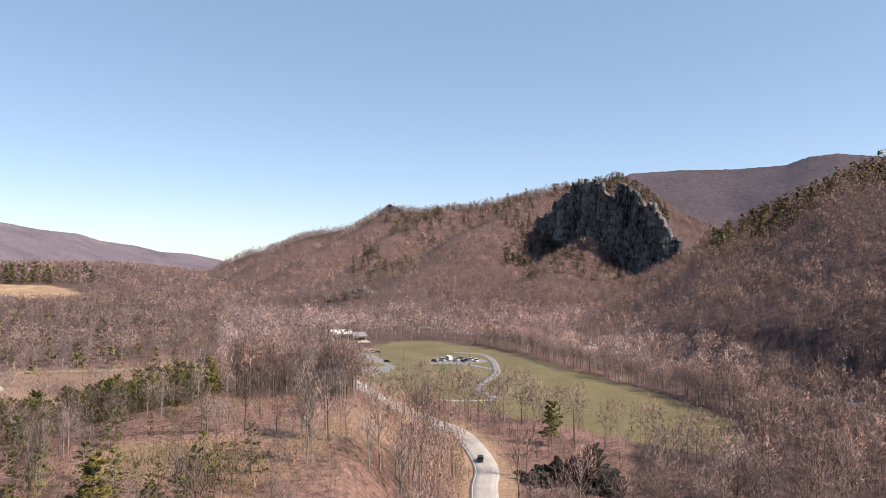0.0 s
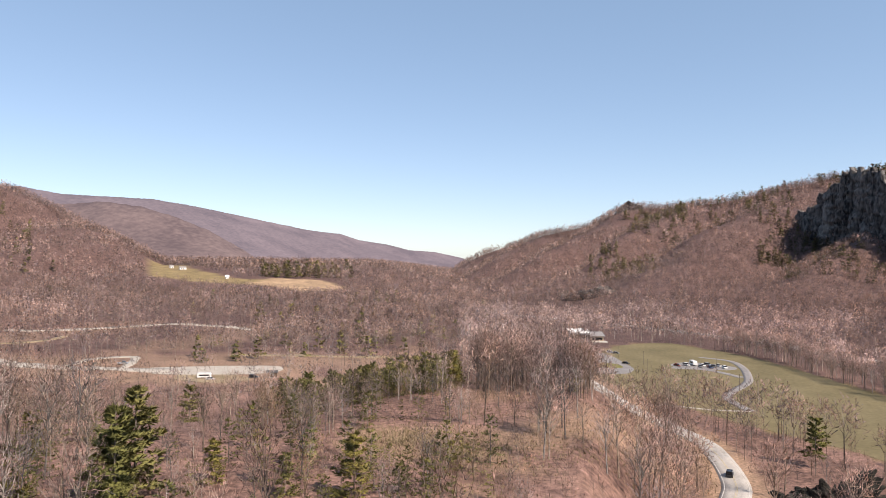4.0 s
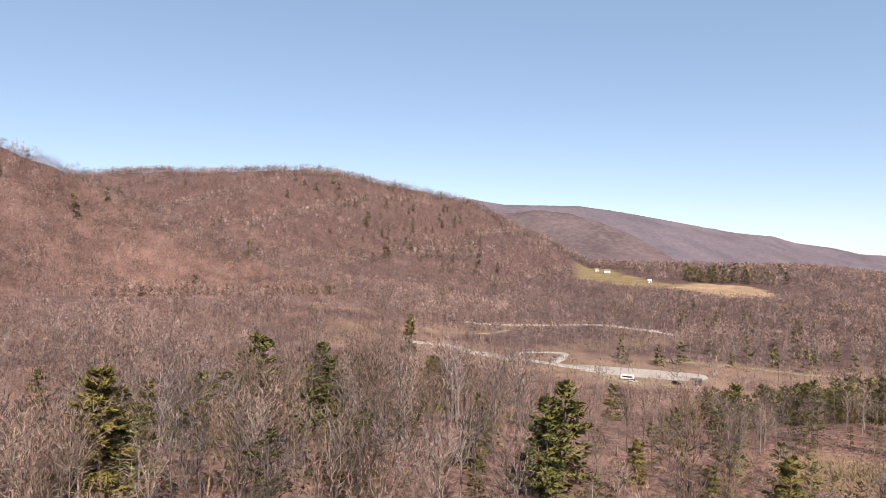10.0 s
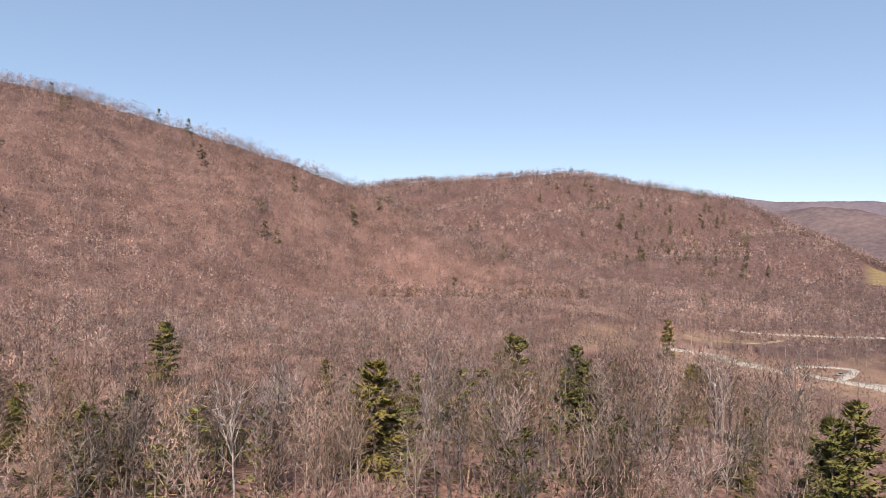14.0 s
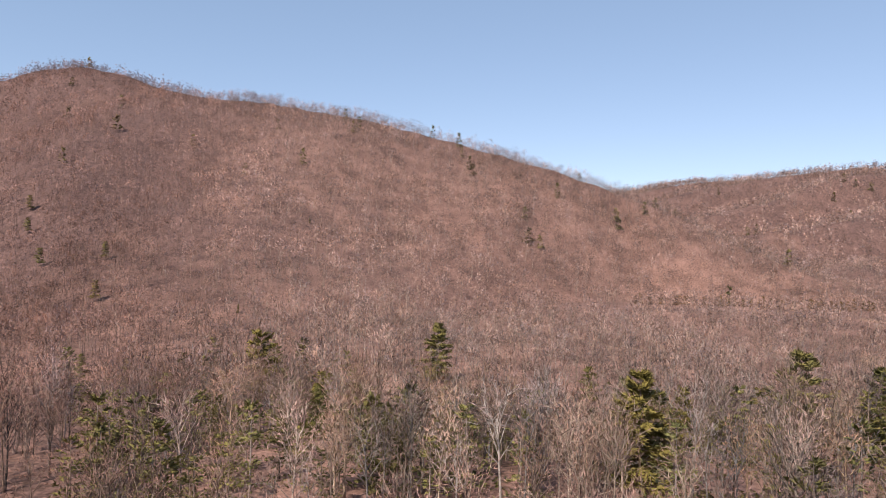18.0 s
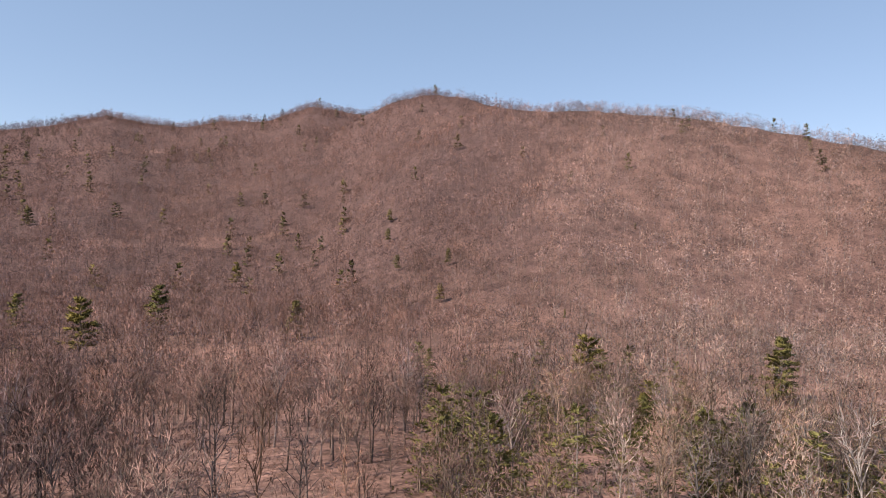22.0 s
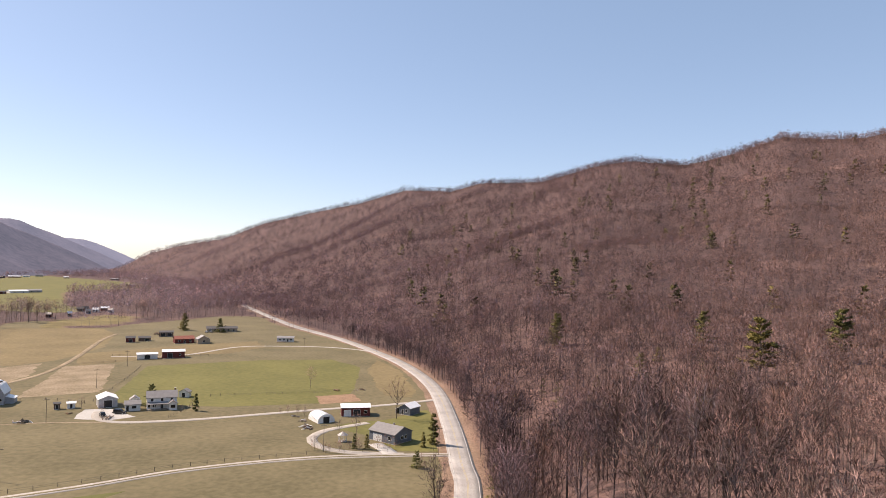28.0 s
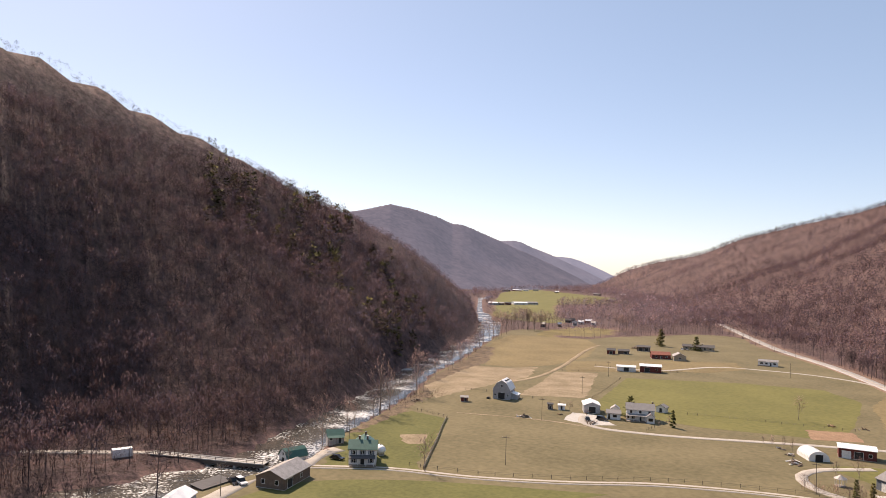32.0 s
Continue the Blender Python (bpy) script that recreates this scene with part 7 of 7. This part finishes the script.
sheet("visitor_lot", [(-56, 386), (-34, 388), (-28, 405), (-34, 430), (-50, 470), (-62, 474), (-58, 430)], 0.09, LOT, "asphalt car park with a grass island", "pavement")
sheet("lot_island", [(-52, 412), (-36, 410), (-38, 424), (-50, 428)], 0.12, LUSH, "green grass island in the car park", "lawn")
for k, (vx, vy, kind, paint) in enumerate(((4, 440, "camper", CAR_WHITE), (9, 438, "car", CAR_WHITE), (12, 441, "suv", CAR_SILVER), (15, 436, "car", CAR_BLACK), (18, 440, "car", CAR_WHITE), (0, 436, "suv", CAR_WHITE),
                                          (8, 432, "car", CAR_SILVER), (13, 431, "car", CAR_BLUE), (-5, 432, "car", CAR_RED), (21, 433, "suv", CAR_WHITE))):
    vehicle(vx, vy, facing(vx, vy) + 20 + 11 * (k % 3), kind, paint, "vehicle parked in the meadow's parking bay", "cars in the bay")
for k, (vx, vy, kind, paint) in enumerate(((-55, 434, "suv", CAR_BLACK), (-52, 424, "camper", CAR_WHITE), (-34, 428, "car", CAR_BLACK), (-54, 404, "car", CAR_BLACK), (-48, 476, "suv", CAR_WHITE), (-44, 474, "car", CAR_SILVER))):
    vehicle(vx, vy, facing(vx, vy) + 60, kind, paint, "vehicle parked in the visitor lot", "cars in the lot")
vehicle(11.8, 214, facing(11.8, 214) + 176, "suv", CAR_BLACK, "black car on the highway bend below the rocks", "cars on the highway")
lamp = thing("lamp_post", -36, 362, 0, "slim dark wooden post beside the path", "post", "posts in the park")
part("shaft", rod(bmesh.new(), (0, 0, -0.3), (0, 0, 7.5), 0.13, 0.1), POST, lamp)
part("cap", rod(bmesh.new(), (0, 0, 7.5), (0, 0, 7.8), 0.2, 0.1), STEEL, lamp)
for px, py in ((-46, 385), (-20, 395), (8, 400), (24, 360), (13, 345), (26, 322), (-24, 430), (-40, 450), (16, 415), (31, 330)):
    copy_thing(lamp, pose(px, py, 0.05))

# ---- campground ----
ribbon("camp_road", CAMP_ROAD, 11, 0.2, GRAVEL, "pale gravel campground road", "road", ragged=0.5)
ribbon("camp_loop", [(-319, 287), (-330, 318), (-316, 335), (-300, 318), (-288, 298)], 6, 0.22, GRAVEL, "gravel loop through the campground", "road", ragged=0.4)
ribbon("camp_spur", [(-452, 322), (-436, 333), (-424, 367), (-430, 390)], 6, 0.2, STRAW, "worn spur through the camp", "road", ragged=0.4)
ribbon("upper_camp_loop", UPPER_LOOP, 9, 0.25, GRAVEL, "pale gravel loop in the far camp", "road", ragged=0.5)
ribbon("park_lane", [(-268, 366), (-223, 383), (-191, 391), (-167, 403), (-151, 408)], 8, 0.2, STRAW, "dry grass lane beside the young pines", "road", ragged=0.6)
sheet("camp_lot", [(-276, 306), (-262, 316), (-238, 330), (-215, 338), (-206, 322), (-214, 310), (-238, 297), (-262, 291)], 0.16, GRAVEL, "wide pale gravel parking ground of the camp", "pavement")
sheet("camp_clearing", [(-240, 282), (-215, 280), (-205, 296), (-225, 304), (-246, 296)], 0.12, STRAW, "dry grass clearing in the campground", "field")
for k, (vx, vy, kind, paint) in enumerate(((-228, 290, "camper", CAR_WHITE), (-222, 287, "car", CAR_WHITE), (-233, 294, "suv", CAR_SILVER), (-299, 310, "pickup", CAR_SILVER), (-206, 300, "suv", CAR_BLACK))):
    vehicle(vx, vy, facing(vx, vy) + 80, kind, paint, "camping vehicle parked among bare trees", "campground vehicles")
building("camp_shelter", -199, 306, facing(-199, 306), 5, 4, 2.6, 0.9, BROWN, DARK_ROOF, "small brown campground shelter", holes=(("door", "f", 0, 0.1, 1.6, 2.0),))

# ---- distant farms ----
far_rng = np.random.RandomState(12)
for k, (az, r, w) in enumerate(((200.2, 820, 6), (200.7, 800, 5), (201.2, 835, 7), (199.6, 840, 8), (199.2, 815, 5), (200.9, 850, 6), (201.9, 770, 4), (203.2, 760, 5), (190.4, 1010, 14), (207.3, 1190, 16), (206.7, 1200, 12), (206.1, 1210, 10), (205.2, 1240, 26), (204.2, 1260, 20),
                                (206.3, 1980, 20), (205.4, 2030, 26), (204.7, 2080, 16), (203.9, 2150, 18), (202.2, 2000, 12), (197.8, 1500, 13), (196.6, 1650, 14), (195.4, 1350, 13), (199.0, 1900, 18), (200.6, 2300, 20), (194.6, 1700, 13), (193.5, 1440, 12), (192.4, 1550, 12), (197.0, 1950, 16))):
    x, y = -math.sin(radians(az)) * r, math.cos(radians(az)) * r
    building("farm_building", x, y, facing(x, y) + far_rng.uniform(-25, 25), w, w * 0.62, 3.2, 1.6, (WHITE, GREY, BROWN, RED)[k % 4], (WHITE_ROOF, TIN_ROOF, DARK_ROOF)[k % 3],
             "distant farm building in the lower valley", "building", holes=(("window", "f", -w / 4, 1.0, 1.5, 1.2), ("door", "f", w / 5, 0.1, 1.4, 2.1)), group="distant farms")
for az, r, w in ((39.9, 1171, 10), (40.7, 1190, 6), (36.6, 1068, 5)):
    x, y = -math.sin(radians(az)) * r, math.cos(radians(az)) * r
    building("hill_farm", x, y, facing(x, y) + 15, w, w * 0.6, 3.2, 1.8, WHITE, (TIN_ROOF, WHITE_ROOF)[w % 2], "white farmhouse on the upper field", "house", holes=(("window", "f", -2, 1, 1.3, 1.2), ("door", "f", 1, 0.1, 1, 2)), group="distant farms")

for k, (x, y) in enumerate(((-4, 156), (-7, 160), (-2, 163), (-9, 152), (-5, 168), (-1, 171), (-8, 172), (-3, 148), (-11, 165), (-6, 178), (-1, 180), (-5, 232), (-9, 240), (-13, 236))):
    lone(x, y, (0, 3, 9, 12)[k % 4], 0.95 + 0.03 * (k % 6), "leafless tree above the highway bend")


# shrubs over the open side of the knoll and its road bank
rng = np.random.RandomState(73)
n = 2600
az, r = rng.uniform(-4, 33, n), np.sqrt(rng.uniform(95 ** 2, 245 ** 2, n))
x, y = -np.sin(np.radians(az)) * r, np.cos(np.radians(az)) * r
m = (near_line(x, y, ROAD) > 5.5) & (np.hypot(x + 57, y - 140) > 9) & (swell(x, y, 40, 3) > -0.45)
pos = np.stack([x[m], y[m], height(x[m], y[m]) - 0.1], 1)
n = len(pos)
scatter("knoll_shrubs", BRUSH + [BRUSH_NEAR], pos, rng.uniform(0.45, 1.15, n), rng.uniform(0, 6.28, n), tint_of(rng, n, 0.15, 0.35) * np.array((0.95, 0.9, 0.82, 1)), [BARK, TWIG], "leafless shrubs and briars on the open knoll", "bushes")

# dry grass tufts on the open patch of the knoll and down its road bank
rng = np.random.RandomState(71)
k = 16000
az, r = rng.uniform(-3, 19, k), np.sqrt(rng.uniform(110 ** 2, 235 ** 2, k))
q = np.stack([-np.sin(np.radians(az)) * r, np.cos(np.radians(az)) * r], 1)
q[:4000] = np.array((-57, 140)) + rng.normal(size=(4000, 2)) * 6.5
q[4000:6500] = np.array((-44, 137)) + rng.normal(size=(2500, 2)) * 5
q = q[(near_line(q[:, 0], q[:, 1], ROAD) > 4.6) & ((np.arange(k) < 6500) | (swell(q[:, 0], q[:, 1], 30, 6) > -0.1))]
foot = np.column_stack([q, height(q[:, 0], q[:, 1]) - 0.1])
side = rng.normal(size=(len(q), 2)) * 0.09
tip = foot + np.column_stack([rng.normal(size=(len(q), 2)) * 0.28, rng.uniform(0.35, 0.95, len(q))])
V = np.stack([foot + np.column_stack([side, np.zeros(len(q))]), foot - np.column_stack([side, np.zeros(len(q))]), tip], 1).reshape(-1, 3)
tagged(new("dry_grass", mesh_of("dry_grass", V, np.arange(len(V)).reshape(-1, 3), [STRAW])), "tall dry grass on the open knoll", "grass", kind="stuff")
